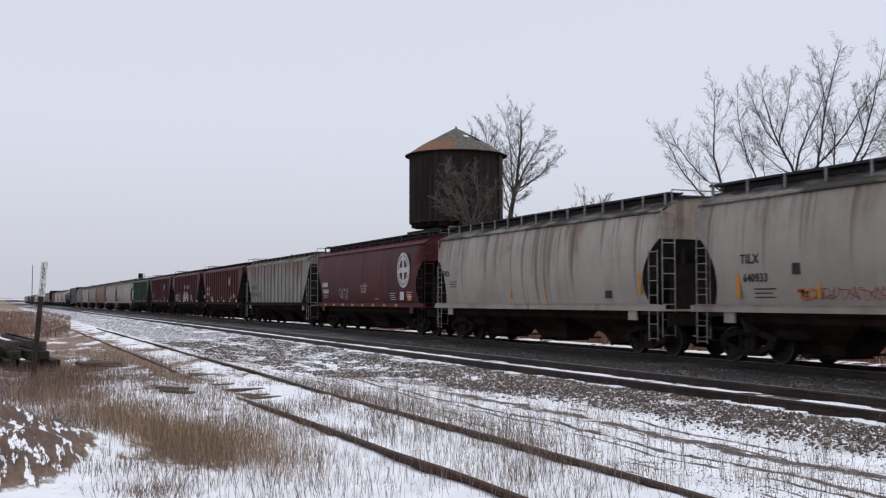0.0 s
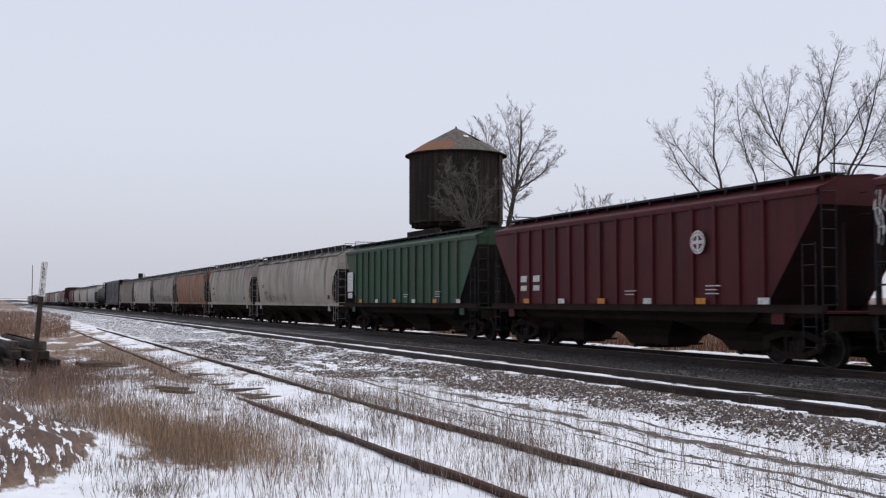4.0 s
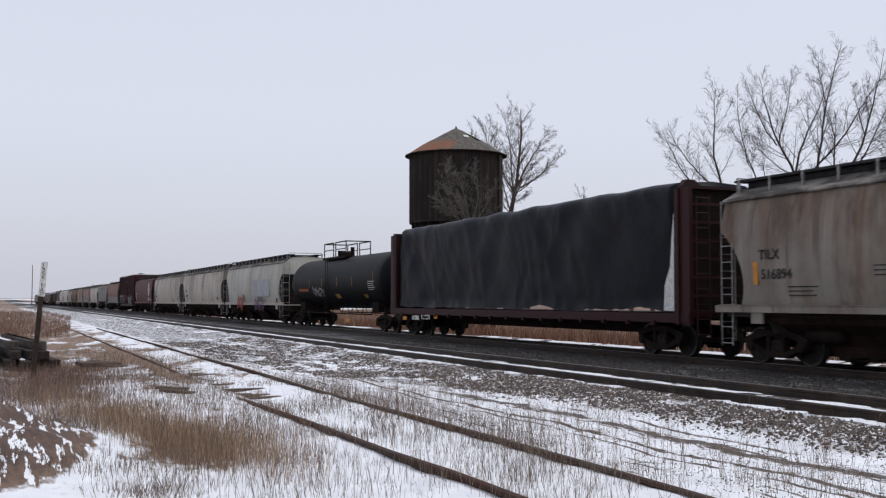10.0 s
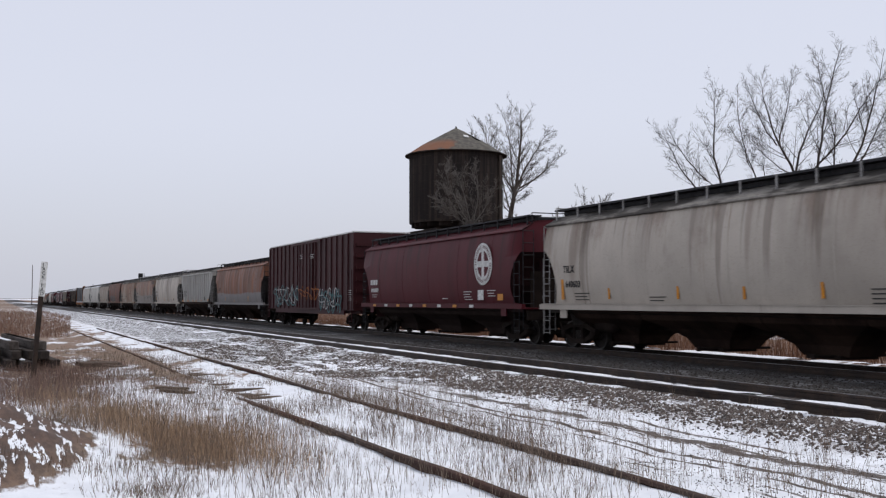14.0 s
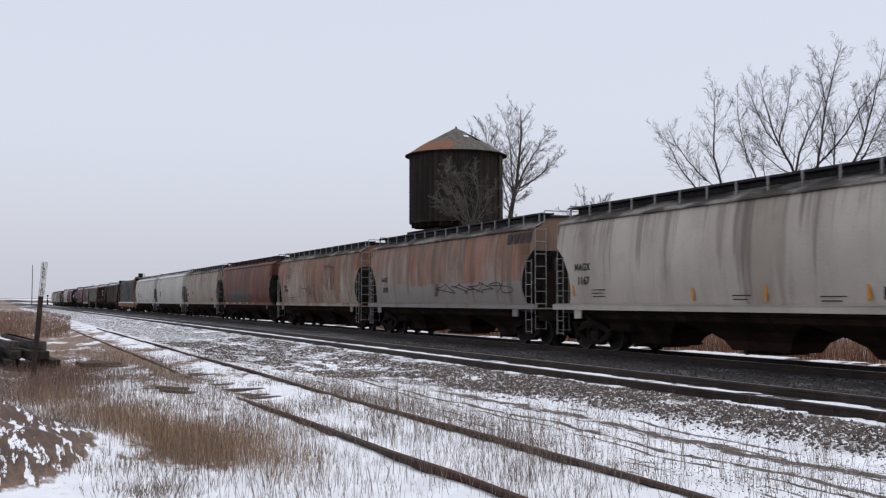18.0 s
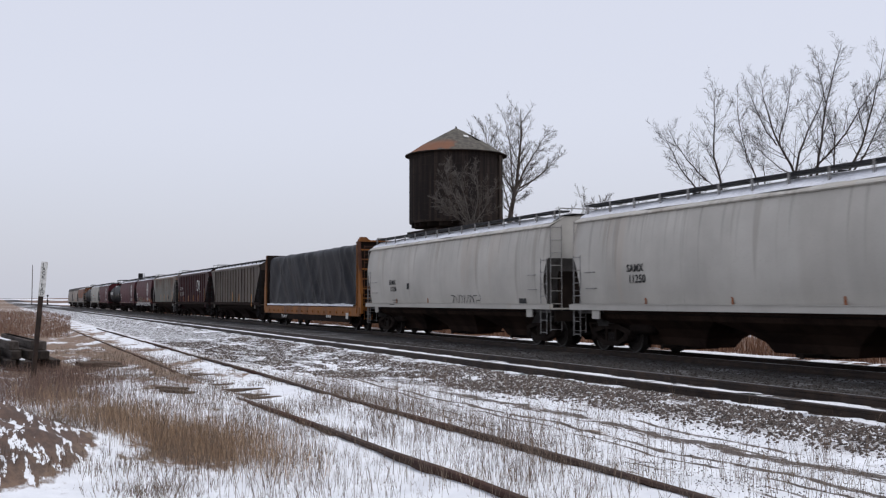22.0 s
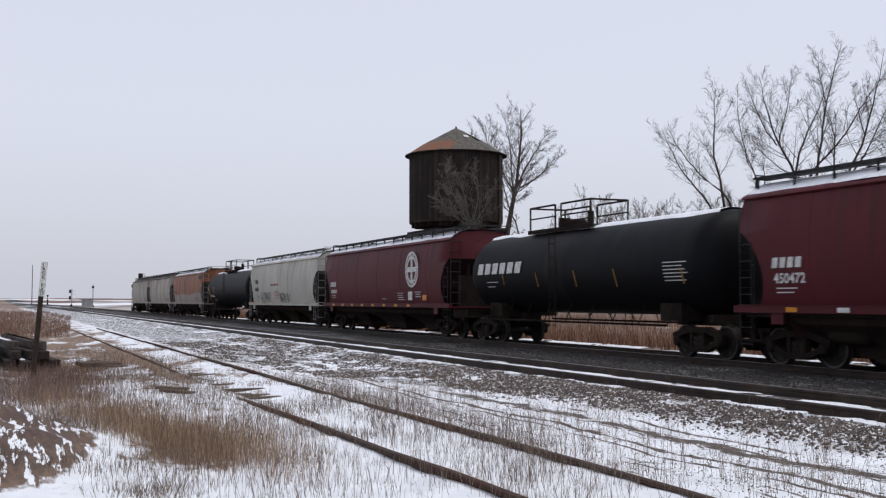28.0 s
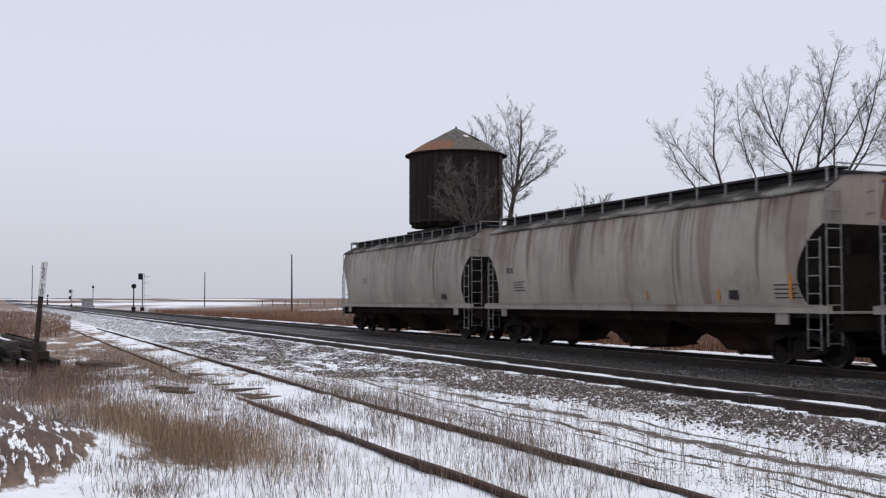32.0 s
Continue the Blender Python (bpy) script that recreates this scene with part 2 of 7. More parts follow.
def ground_z(x, y):
    """Height of the ground."""
    dist = math.hypot(x, y)
    z = 0.05 * wave(x, y, 2.3) + 0.03 * wave(x, y, 0.8, 3.1) + 0.015 * wave(x, y, 0.3, 5.0)
    if y < 9:
        z = z * (0.35 + 0.65 * hump(abs(y - siding_y(x)), 1.0, 2.0)) + 0.052 - 0.06 * hump(abs(y - siding_y(x)), 1.0, 2.6)
        rail = y - siding_y(x)
        z += (0.07 + 0.03 * wave(x, y, 0.5, 7.0)) * (1 - hump(abs(abs(rail) - 0.75), 0.1, 0.5)) - 0.07 * math.exp(-((x + 21.0) / 6.0) ** 2) * (1 - hump(rail, -0.5, 0.4)) * (1 - hump(-rail, 0.55, 0.85)) + 0.045 * hump(x, -9.4, -8.6) * (1 - hump(abs(rail + 0.75), 0.12, 0.45))
        near = math.hypot((x - MOUND.x) / 4.2, (y - MOUND.y) / 1.9)
        z += 0.55 * (1 - hump(near, 0.0, 1.0)) * (1 + 0.35 * wave(x, y, 0.9, 8.0) + 0.2 * wave(x, y, 0.35, 2.0))
    bed = hump(y, 8.4, 9.9) * (1 - hump(y, 21.0, 22.5))
    top = 0.15 - 0.12 * hump(y, 12.9, 15.5)
    z = z * (1 - bed) + (top + 0.018 * wave(x, y, 0.25, 2.0)) * bed
    if y > 21:
        z += -0.10 * hump(y, 21, 24) - 0.25 * hump(y, 24, 28) + 1.0 * hump(y, 30, 75) * (1 + 0.6 * wave(x, y, 40, 4.0)) + 0.25 * wave(x, y, 9, 6.0) * hump(y, 23, 40)
    far = hump(dist, 120, 500)
    z += far * (0.5 * wave(x, y, 120, 9.0)) + 7.0 * hump(dist, 500, 2600)
    return z


def axis_steps(lo, dense_lo, dense_hi, hi, step):
    out = list(np.arange(dense_lo, dense_hi, step))
    d, v = step, dense_lo
    left = []
    while v > lo:
        d *= 1.14
        v -= d
        left.append(v)
    d, v = step, out[-1]
    right = []
    while v < hi:
        d *= 1.14
        v += d
        right.append(v)
    return left[::-1] + out + right


gx = axis_steps(-3200, -34, 9, 700, 0.24)
gy = axis_steps(-900, -1, 24, 3200, 0.2)
gverts = [(x, y, ground_z(x, y)) for y in gy for x in gx]
nx = len(gx)
gfaces = [(j * nx + i, j * nx + i + 1, (j + 1) * nx + i + 1, (j + 1) * nx + i) for j in range(len(gy) - 1) for i in range(nx - 1)]
gmesh = bpy.data.meshes.new("ground")
gmesh.from_pydata(gverts, [], gfaces)
gmesh.polygons.foreach_set("use_smooth", [True] * len(gmesh.polygons))


def calc2(nt, p, q):
    s = nt.nodes.new("ShaderNodeMath")
    s.operation = "ADD"
    link(nt, p, s.inputs[0])
    link(nt, q, s.inputs[1])
    return s.outputs[0]


def ground_material():
    m, nt, bsdf = nodes_of("snow_on_prairie_ground")
    tc = nt.nodes.new("ShaderNodeTexCoord")
    v = tc.outputs["Object"]
    sep = nt.nodes.new("ShaderNodeSeparateXYZ")
    link(nt, v, sep.inputs[0])
    ln = nt.nodes.new("ShaderNodeVectorMath")
    ln.operation = "LENGTH"
    link(nt, v, ln.inputs[0])
    dist = ln.outputs["Value"]
    y = sep.outputs[1]

    def stretched(sc):
        mp = nt.nodes.new("ShaderNodeMapping")
        mp.inputs["Scale"].default_value = sc
        link(nt, v, mp.inputs["Vector"])
        return mp.outputs["Vector"]

    wob = calc(nt, "MULTIPLY", noise_of(nt, v, 0.45, 5.0), 1.7)
    lead = nt.nodes.new("ShaderNodeMapRange")
    for nm, val in (("From Min", -30.0), ("From Max", -15.5), ("To Min", 3.3), ("To Max", 0.15)):
        lead.inputs[nm].default_value = val
    link(nt, sep.outputs[0], lead.inputs["Value"])
    wob = calc2(nt, wob, lead.outputs["Result"])
    yw = nt.nodes.new("ShaderNodeMath")
    yw.operation = "ADD"
    link(nt, y, yw.inputs[0])
    link(nt, wob, yw.inputs[1])
    yw = yw.outputs[0]
    # bare ground: brown litter of dead grass over dark soil
    fine = noise_of(nt, stretched((0.6, 1.4, 1.0)), 7.0, 6.0, 0.7)
    soil = mixed(nt, ramp(nt, fine, 0.35, 0.68), (0.10, 0.065, 0.042), (0.25, 0.175, 0.115))
    soil = mixed(nt, ramp(nt, noise_of(nt, v, 1.1, 4.0), 0.4, 0.7), soil, (0.16, 0.085, 0.05))
    # the heap of dug earth and the strip of standing dead grass are bare of most snow
    def away(p, rx, ry):
        off = nt.nodes.new("ShaderNodeMapping")
        off.vector_type = "POINT"
        off.inputs["Location"].default_value = (-p.x / rx, -p.y / ry, 0)
        off.inputs["Scale"].default_value = (1 / rx, 1 / ry, 0)
        link(nt, v, off.inputs["Vector"])
        d = nt.nodes.new("ShaderNodeVectorMath")
        d.operation = "LENGTH"
        link(nt, off.outputs["Vector"], d.inputs[0])
        return ramp(nt, d.outputs["Value"], 1.0, 0.55)
    heap = away(MOUND, 4.3, 1.9)
    clump = away(CLUMP, 5.0, 0.95)
    clump2 = calc(nt, "MULTIPLY", away(CLUMP2, 7.0, 1.4), 0.6)
    bare = calc(nt, "ADD", calc(nt, "ADD", heap, clump), clump2)
    soil = mixed(nt, heap, soil, mixed(nt, ramp(nt, fine, 0.35, 0.7), (0.048, 0.027, 0.019), (0.105, 0.06, 0.04)))
    # ballast: grey-brown crushed rock
    vor = nt.nodes.new("ShaderNodeTexVoronoi")
    vor.inputs["Scale"].default_value = 15.0
    link(nt, v, vor.inputs["Vector"])
    stone = mixed(nt, ramp(nt, noise_of(nt, vor.outputs["Position"], 9.0, 1.0), 0.3, 0.7), (0.044, 0.034, 0.029), (0.14, 0.113, 0.099))
    stone = mixed(nt, ramp(nt, vor.outputs["Distance"], 0.25, 0.6), stone, (0.025, 0.022, 0.02))
    # nearly black stone from between the tracks onwards
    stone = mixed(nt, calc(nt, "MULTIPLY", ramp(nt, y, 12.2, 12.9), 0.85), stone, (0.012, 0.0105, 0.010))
    bed = calc(nt, "MULTIPLY", ramp(nt, yw, 9.7, 10.5), ramp(nt, y, 22.5, 21.4))
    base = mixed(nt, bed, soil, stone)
    # beyond the tracks: standing brown grass
    field = mixed(nt, ramp(nt, noise_of(nt, stretched((0.3, 0.3, 1)), 0.6, 6.0, 0.7), 0.35, 0.7), (0.10, 0.056, 0.036), (0.18, 0.108, 0.07))
    base = mixed(nt, ramp(nt, y, 21.6, 22.6), base, field)
    # snow: thick in the open foreground, thin on the ballast, patchy in the field, wide far off
    drift = noise_of(nt, stretched((0.42, 1.0, 1.0)), 0.75, 5.0, 0.62)
    crumbs = noise_of(nt, stretched((0.5, 1.1, 1.0)), 4.0, 6.0, 0.72)
    cover = calc(nt, "ADD", calc(nt, "MULTIPLY", drift, 0.62), calc(nt, "MULTIPLY", crumbs, 0.38))
    s_front = ramp(nt, calc(nt, "SUBTRACT", cover, calc(nt, "ADD", calc(nt, "ADD", calc(nt, "MULTIPLY", bare, 0.09), calc(nt, "MULTIPLY", heap, -0.15)), calc(nt, "MULTIPLY", calc(nt, "MULTIPLY", ramp(nt, dist, 13.0, 34.0), ramp(nt, y, 6.4, 3.2)), 0.16))), 0.36, 0.43)
    s_heap = ramp(nt, calc(nt, "ADD", calc(nt, "MULTIPLY", noise_of(nt, stretched((0.30, 1.9, 1.0)), 4.2, 6.0, 0.65), 0.78), calc(nt, "MULTIPLY", noise_of(nt, stretched((0.6, 1.2, 1.0)), 0.9, 4.0, 0.6), 0.22)), 0.545, 0.56)
    edge = calc(nt, "ADD", calc(nt, "MULTIPLY", heap, 0.65), calc(nt, "MULTIPLY", crumbs, 0.5))
    s_front = mixed(nt, ramp(nt, edge, 0.46, 0.56), s_front, s_heap)
    s_bed = ramp(nt, calc(nt, "ADD", calc(nt, "MULTIPLY", drift, 0.6), calc(nt, "ADD", calc(nt, "MULTIPLY", crumbs, 0.4), calc(nt, "SUBTRACT", calc(nt, "MULTIPLY", ramp(nt, y, 9.9, 9.0), 0.025), calc(nt, "MULTIPLY", ramp(nt, sep.outputs[0], -26.0, -44.0), 0.03)))), 0.535, 0.56)
    s_bed = calc(nt, "MULTIPLY", s_bed, calc(nt, "ADD", ramp(nt, y, 12.9, 12.2), 0.12))
    specks = calc(nt, "MULTIPLY", ramp(nt, vor.outputs["Distance"], 0.42, 0.52), ramp(nt, crumbs, 0.44, 0.52))
    s_bed = calc(nt, "MAXIMUM", s_bed, calc(nt, "MULTIPLY", specks, ramp(nt, y, 12.2, 10.8)))
    s_field = ramp(nt, noise_of(nt, stretched((0.4, 1.0, 1.0)), 0.06, 4.0), 0.60, 0.63)
    s_far = ramp(nt, noise_of(nt, stretched((0.25, 1.0, 1.0)), 0.006, 4.0), 0.53, 0.60)
    # wheel ruts along the line, broken and strewn with dirt
    grit = noise_of(nt, stretched((0.35, 1.3, 1.0)), 9.0, 6.0, 0.75)
    dirty = 0.0
    for at_y, half, patchy, seed in ((7.32, 0.075, 0.36, 0.0), (7.05, 0.05, 0.45, 5.0), (8.02, 0.25, 0.40, 3.0), (6.20, 0.06, 0.50, 6.0), (8.50, 0.06, 0.47, 12.0), (6.60, 0.04, 0.50, 15.0), (5.75, 0.05, 0.52, 18.0)):
        mp = nt.nodes.new("ShaderNodeMapping")
        mp.inputs["Location"].default_value = (seed, seed, 0)
        mp.inputs["Scale"].default_value = (0.35, 0.9, 0)
        link(nt, v, mp.inputs["Vector"])
        off = nt.nodes.new("ShaderNodeMath")
        off.operation = "MULTIPLY_ADD"
        off.inputs[1].default_value, off.inputs[2].default_value = 0.40, -0.20 - at_y
        link(nt, noise_of(nt, mp.outputs["Vector"], 0.5, 2.0, 0.5), off.inputs[0])
        gap = nt.nodes.new("ShaderNodeMath")
        gap.operation = "ABSOLUTE"
        link(nt, calc2(nt, y, off.outputs[0]), gap.inputs[0])
        ragged = calc2(nt, gap.outputs[0], calc(nt, "MULTIPLY", grit, 4.5 * half))
        one = ramp(nt, ragged, 3.05 * half, 2.75 * half)
        one = calc(nt, "MULTIPLY", one, ramp(nt, noise_of(nt, mp.outputs["Vector"], 0.9, 4.0), patchy - 0.02, patchy + 0.03))
        dirty = one if isinstance(dirty, float) else calc(nt, "MAXIMUM", dirty, one)
    # a low ridge of bare earth along the siding's near rail
    ridge = calc(nt, "MULTIPLY", calc(nt, "MULTIPLY", ramp(nt, y, 3.25, 3.55), ramp(nt, y, 4.05, 3.8)), calc(nt, "MULTIPLY", ramp(nt, sep.outputs[0], -46.0, -38.0), ramp(nt, sep.outputs[0], -19.0, -23.0)))
    ridge = ramp(nt, calc(nt, "ADD", calc(nt, "MULTIPLY", ridge, 0.6), calc(nt, "MULTIPLY", grit, 0.5)), 0.52, 0.62)
    base = mixed(nt, calc(nt, "MULTIPLY", dirty, 0.8), base, mixed(nt, ramp(nt, grit, 0.42, 0.62), (0.020, 0.016, 0.014), (0.062, 0.045, 0.036)))
    s_front = calc(nt, "SUBTRACT", calc(nt, "SUBTRACT", s_front, calc(nt, "MULTIPLY", ridge, 0.9)), calc(nt, "MULTIPLY", dirty, 0.97))
    snow = mixed(nt, bed, s_front, s_bed)
    snow = mixed(nt, ramp(nt, y, 21.6, 23.0), snow, s_field)
    snow = mixed(nt, ramp(nt, dist, 180.0, 330.0), snow, s_far)
    white = mixed(nt, ramp(nt, noise_of(nt, v, 2.0, 5.0), 0.3, 0.7), (0.78, 0.80, 0.84), (0.64, 0.66, 0.70))
    col = mixed(nt, snow, base, white)
    link(nt, col, bsdf.inputs["Base Color"])
    bsdf.inputs["Roughness"].default_value = 0.8
    relief = calc(nt, "ADD", calc(nt, "MULTIPLY", crumbs, 0.6), calc(nt, "MULTIPLY", calc(nt, "MULTIPLY", vor.outputs["Distance"], bed), 0.5))
    bump(nt, bsdf, relief, 0.55, 0.06)
    return m


solid("ground", gmesh, ground_material(), "snow-dusted prairie ground with gravel and dead grass", "ground", kind="structure")

RAIL_DARK = plain("dark_rail_steel", (0.026, 0.020, 0.018), (0.05, 0.034, 0.026), 4.0, 0.6, 0.2)
RAIL_RUST = plain("rusted_rail", (0.070, 0.054, 0.047), (0.068, 0.036, 0.028), 0.4, 0.9, fine=12.0, gloss=0.06)
RAIL_HEAD = plain("worn_rail_head", (0.25, 0.25, 0.26), (0.16, 0.15, 0.15), 4.0, 0.35, 0.7)
TIE_WOOD = plain("creosoted_tie", (0.045, 0.034, 0.028), (0.09, 0.072, 0.06), 2.0, 0.9, stretch=(3, 0.4, 1), bumps=0.5)
TIE_OLD = plain("weathered_tie", (0.10, 0.075, 0.055), (0.055, 0.04, 0.03), 2.0, 0.9, stretch=(3, 0.4, 1), bumps=0.5)


def dip(x, near):
    """How far the disused siding's rails have sunk or been heaved here."""
    if near:
        return -0.115 * math.exp(-((x + 21.0) / 6.0) ** 2) - 0.05 * hump(-x, 24, 34) + 0.03 * hump(x, -10.5, -8.5)
    return -0.02 + 0.012 * math.sin(x * 0.45)


def rail_mesh(key, x0, x1, tall, sag=None):
    """A tee rail along x with its head at z = 0."""
    def build(bm):
        prof = [(-0.075, -tall), (0.075, -tall), (0.075, -tall + 0.022), (0.012, -tall + 0.04), (0.012, -0.045), (0.037, -0.036),
                (0.037, -0.008), (0.028, 0.0), (-0.028, 0.0), (-0.037, -0.008), (-0.037, -0.036), (-0.012, -0.045), (-0.012, -tall + 0.04), (-0.075, -tall + 0.022)]
        xs = [x0, x1] if sag is None else np.arange(x0, x1, 0.8)
        rows = [[bm.verts.new((x, p, z + (dip(x, sag) if sag is not None else 0.0))) for p, z in prof] for x in xs]
        for a, b in zip(rows, rows[1:]):
            for i in range(len(prof)):
                j = (i + 1) % len(prof)
                bm.faces.new((a[i], b[i], b[j], a[j]))
        bm.faces.new(rows[0])
        bm.faces.new(rows[-1][::-1])
    return shape(key, build)


def tie_block(bm):
    box(bm, (0, 0, -0.09), (0.23, 2.6, 0.18), bevel=0.012)


def strip(bm, x0, x1, w, z):
    box(bm, ((x0 + x1) / 2, 0, z), (x1 - x0, w, 0.006))


def build_track(name, label, y, top, angle, rail_mat, tie_mat, x0, x1, tie_from, tie_to, pitch, sink, tall, bright):
    tr = thing(name, label, "railway track", kind="structure", at=pose(0, y, top, 0, 0, math.degrees(angle)))
    for side in (-0.7525, 0.7525):
        r = part("rail", rail_mesh(("rail", name, side < 0) if not bright else ("rail", name), x0, x1, tall, None if bright else side < 0), rail_mat, tr, at=pose(0, side, 0))
        if bright:
            part("running_surface", shape(("head", name), lambda bm: strip(bm, x0, x1, 0.045, 0.0035)), RAIL_HEAD, r, "worn shiny rail head")
    n = int((tie_to - tie_from) / pitch)
    for i in range(n):
        jit = random.uniform(-0.03, 0.03)
        if not bright:
            sink = 0.02 if -27 < tie_from + i * pitch < -17 and random.random() < 0.5 else 0.06
        part("tie", shape("tie", tie_block), tie_mat, tr, at=pose(tie_from + i * pitch + jit, random.uniform(-0.05, 0.05), -tall - sink + random.uniform(-0.015, 0.01), 0, 0, random.uniform(-1, 1)))
    return tr


build_track("near_main_track", "empty main track with dark rails and snow between ties", NEAR_Y, NEAR_TOP, 0.0, RAIL_DARK, TIE_WOOD, -1500, 60, -46, 8, 0.52, -0.015, 0.175, True)
build_track("far_main_track", "main track under the train on dark ballast", FAR_Y, FAR_TOP, 0.0, RAIL_DARK, TIE_WOOD, -1500, 120, -46, 14, 0.52, -0.01, 0.175, True)
build_track("siding_track", "rusted disused siding half buried in snow and weeds", siding_y(0.0), SIDE_TOP, SIDE_A, RAIL_RUST, TIE_OLD, -64, 14, -36, 2, 0.56, 0.03, 0.14, False)


def snow_strip_mesh(key, y0, y1, z0, z1, x0, x1, thresh):
    """Snow lying along a rail, ragged and broken."""
    def build(bm):
        n = int((x1 - x0) / 0.11)
        rows = []
        for i in range(n):
            x = x0 + (x1 - x0) * i / n
            w0, w1 = 0.14 * noise.noise((x * 1.3, key, 0)) + 0.14 * noise.noise((x * 3.6, key, 2)) + 0.11 * noise.noise((x * 9.0, key, 5)), 0.30 * noise.noise((x * 1.0, key, 4)) + 0.22 * noise.noise((x * 3.1, key, 7)) + 0.13 * noise.noise((x * 8.0, key, 9))
            pts = []
            for k in range(5):
                f = k / 4
                y = (y0 + w0) * (1 - f) + (y1 + w1) * f
                z = z0 * (1 - f) + z1 * f + 0.022 * math.sin(math.pi * f) + 0.014 * noise.noise((x * 3, y * 3, key)) + 0.010 * noise.noise((x * 9, y * 9, key)) - (0.03 if k in (0, 4) else 0)
                pts.append(bm.verts.new((x, y, z)))
            rows.append(pts)
        for i in range(n - 1):
            x = rows[i][0].co.x
            if noise.noise((x * 0.45, key * 3.0, 1.5)) + 0.5 * noise.noise((x * 1.9, key, 3)) > thresh:
                for k in range(4):
                    bm.faces.new((rows[i][k], rows[i + 1][k], rows[i + 1][k + 1], rows[i][k + 1]))
    return shape(("snow_strip", key), build, True)


for nm, key, a in (("snow_between_rails", 1, (10.88, 12.02, 0.165, 0.185, -170, 12, -0.42)), ("snow_along_rail", 2, (10.40, 10.60, 0.150, 0.165, -120, 12, -0.08)),
                   ("snow_along_rail", 3, (21.3, 22.3, 0.05, 0.03, -110, 26, -0.12))):
    me = snow_strip_mesh(key, *a)
    solid(nm, me, SNOW, "ragged strip of snow lying along the rail", "snow", kind="structure")


def bed_edge(x):
    """Where the crushed rock begins on the camera's side of the main track."""
    return 9.05 - 2.9 * hump(-x, 15.5, 29.0)


def pebbles(name, count, zones, size, label, shade=1.0):
    """Crushed rock: many uneven little stones in one mesh. zones: (x0, x1, y0, y1, share, patchy)."""
    rng = np.random.default_rng(7)
    base_v = np.array([(1, 0, 0), (-1, 0, 0), (0, 1, 0), (0, -1, 0), (0, 0, 1), (0, 0, -1)], float)
    base_f = np.array([(0, 2, 4), (2, 1, 4), (1, 3, 4), (3, 0, 4), (2, 0, 5), (1, 2, 5), (3, 1, 5), (0, 3, 5)])
    vs, fs, k = [], [], 0
    for x0, x1, y0, y1, share, patchy in zones:
        n = int(count * share)
        # nearer stretches get more of the stones
        u = rng.random(n)
        xs = x1 - (x1 - x0) * u ** 1.6
        ys = rng.uniform(y0, y1, n)
        ease = rng.normal(0, 0.22, n)
        for x, y, loose in zip(xs, ys, ease):
            if patchy and (y < bed_edge(x) + loose or noise.noise((x * 0.4, y * 1.3, 5.0)) + 0.6 * noise.noise((x * 1.4, y * 3.5, 8.0)) < patchy):
                continue
            s = size * rng.uniform(0.5, 1.25)
            q = base_v * rng.uniform(0.55, 1.15, (6, 3)) + rng.uniform(-0.25, 0.25, (6, 3))
            a = rng.uniform(0, 6.28)
            ca, sa = math.cos(a), math.sin(a)
            q = np.stack([q[:, 0] * ca - q[:, 1] * sa, q[:, 0] * sa + q[:, 1] * ca, q[:, 2] * 0.75], 1) * s
            vs.append(q + (x, y, ground_z(x, y) + s * 0.15))
            fs.append(base_f + k)
            k += 6
    me = bpy.data.meshes.new(name)
    me.from_pydata(np.concatenate(vs).tolist(), [], np.concatenate(fs).tolist())
    m, nt, bsdf = nodes_of(name + "_rock")
    geo = nt.nodes.new("ShaderNodeNewGeometry")
    rnd = geo.outputs["Random Per Island"]
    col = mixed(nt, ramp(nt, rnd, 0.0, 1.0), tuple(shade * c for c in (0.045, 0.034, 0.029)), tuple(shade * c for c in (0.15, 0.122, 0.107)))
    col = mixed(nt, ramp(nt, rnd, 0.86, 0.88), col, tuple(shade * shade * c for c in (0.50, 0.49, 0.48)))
    link(nt, col, bsdf.inputs["Base Color"])
    bsdf.inputs["Roughness"].default_value = 0.9
    return solid(name, me, m, label, "gravel", kind="stuff")


pebbles("ballast_stones", 60000, [(-20, 6, 8.7, 10.62, 0.62, -0.55), (-46, -17, 6.0, 10.5, 0.62, -0.08)], 0.031, "gray-brown crushed rock ballast beside the rails")
pebbles("strewn_grit", 60000, [(-26, -5, 5.9, 9.8, 0.16, 0.0)], 0.011, "dark grit strewn over trodden snow", 0.6)
pebbles("dark_ballast_stones", 60000, [(-42, 10, 12.5, 17.2, 0.30, 0.0)], 0.031, "very dark crushed rock ballast between the tracks", 0.32)

# ---------- beyond and beside the tracks ----------
OLD_WOOD = plain("tarred_tank_staves", (0.024, 0.021, 0.0205), (0.052, 0.041, 0.035), 0.7, 0.95, stretch=(1.5, 1.5, 0.22), bumps=0.35, fine=8.0, lo=0.42, hi=0.68, gloss=0.05)
POST_WOOD = plain("gray_pole_wood", (0.075, 0.06, 0.05), (0.045, 0.036, 0.03), 2.0, 0.9, stretch=(3, 3, 0.2))
BARK = plain("gray_bark", (0.085, 0.070, 0.060), (0.13, 0.11, 0.095), 3.0, 0.9, stretch=(2, 2, 0.4), bumps=0.4)
BARK_PALE = plain("pale_gray_bark", (0.16, 0.145, 0.13), (0.11, 0.10, 0.09), 3.0, 0.9, stretch=(2, 2, 0.4))
BARK_DARK = plain("dark_bark", (0.045, 0.037, 0.034), (0.075, 0.062, 0.055), 3.0, 0.9, stretch=(2, 2, 0.4), bumps=0.4)
SIGNAL_BLACK = plain("signal_black_enamel", (0.012, 0.012, 0.014), (0.025, 0.025, 0.027), 4.0, 0.5)
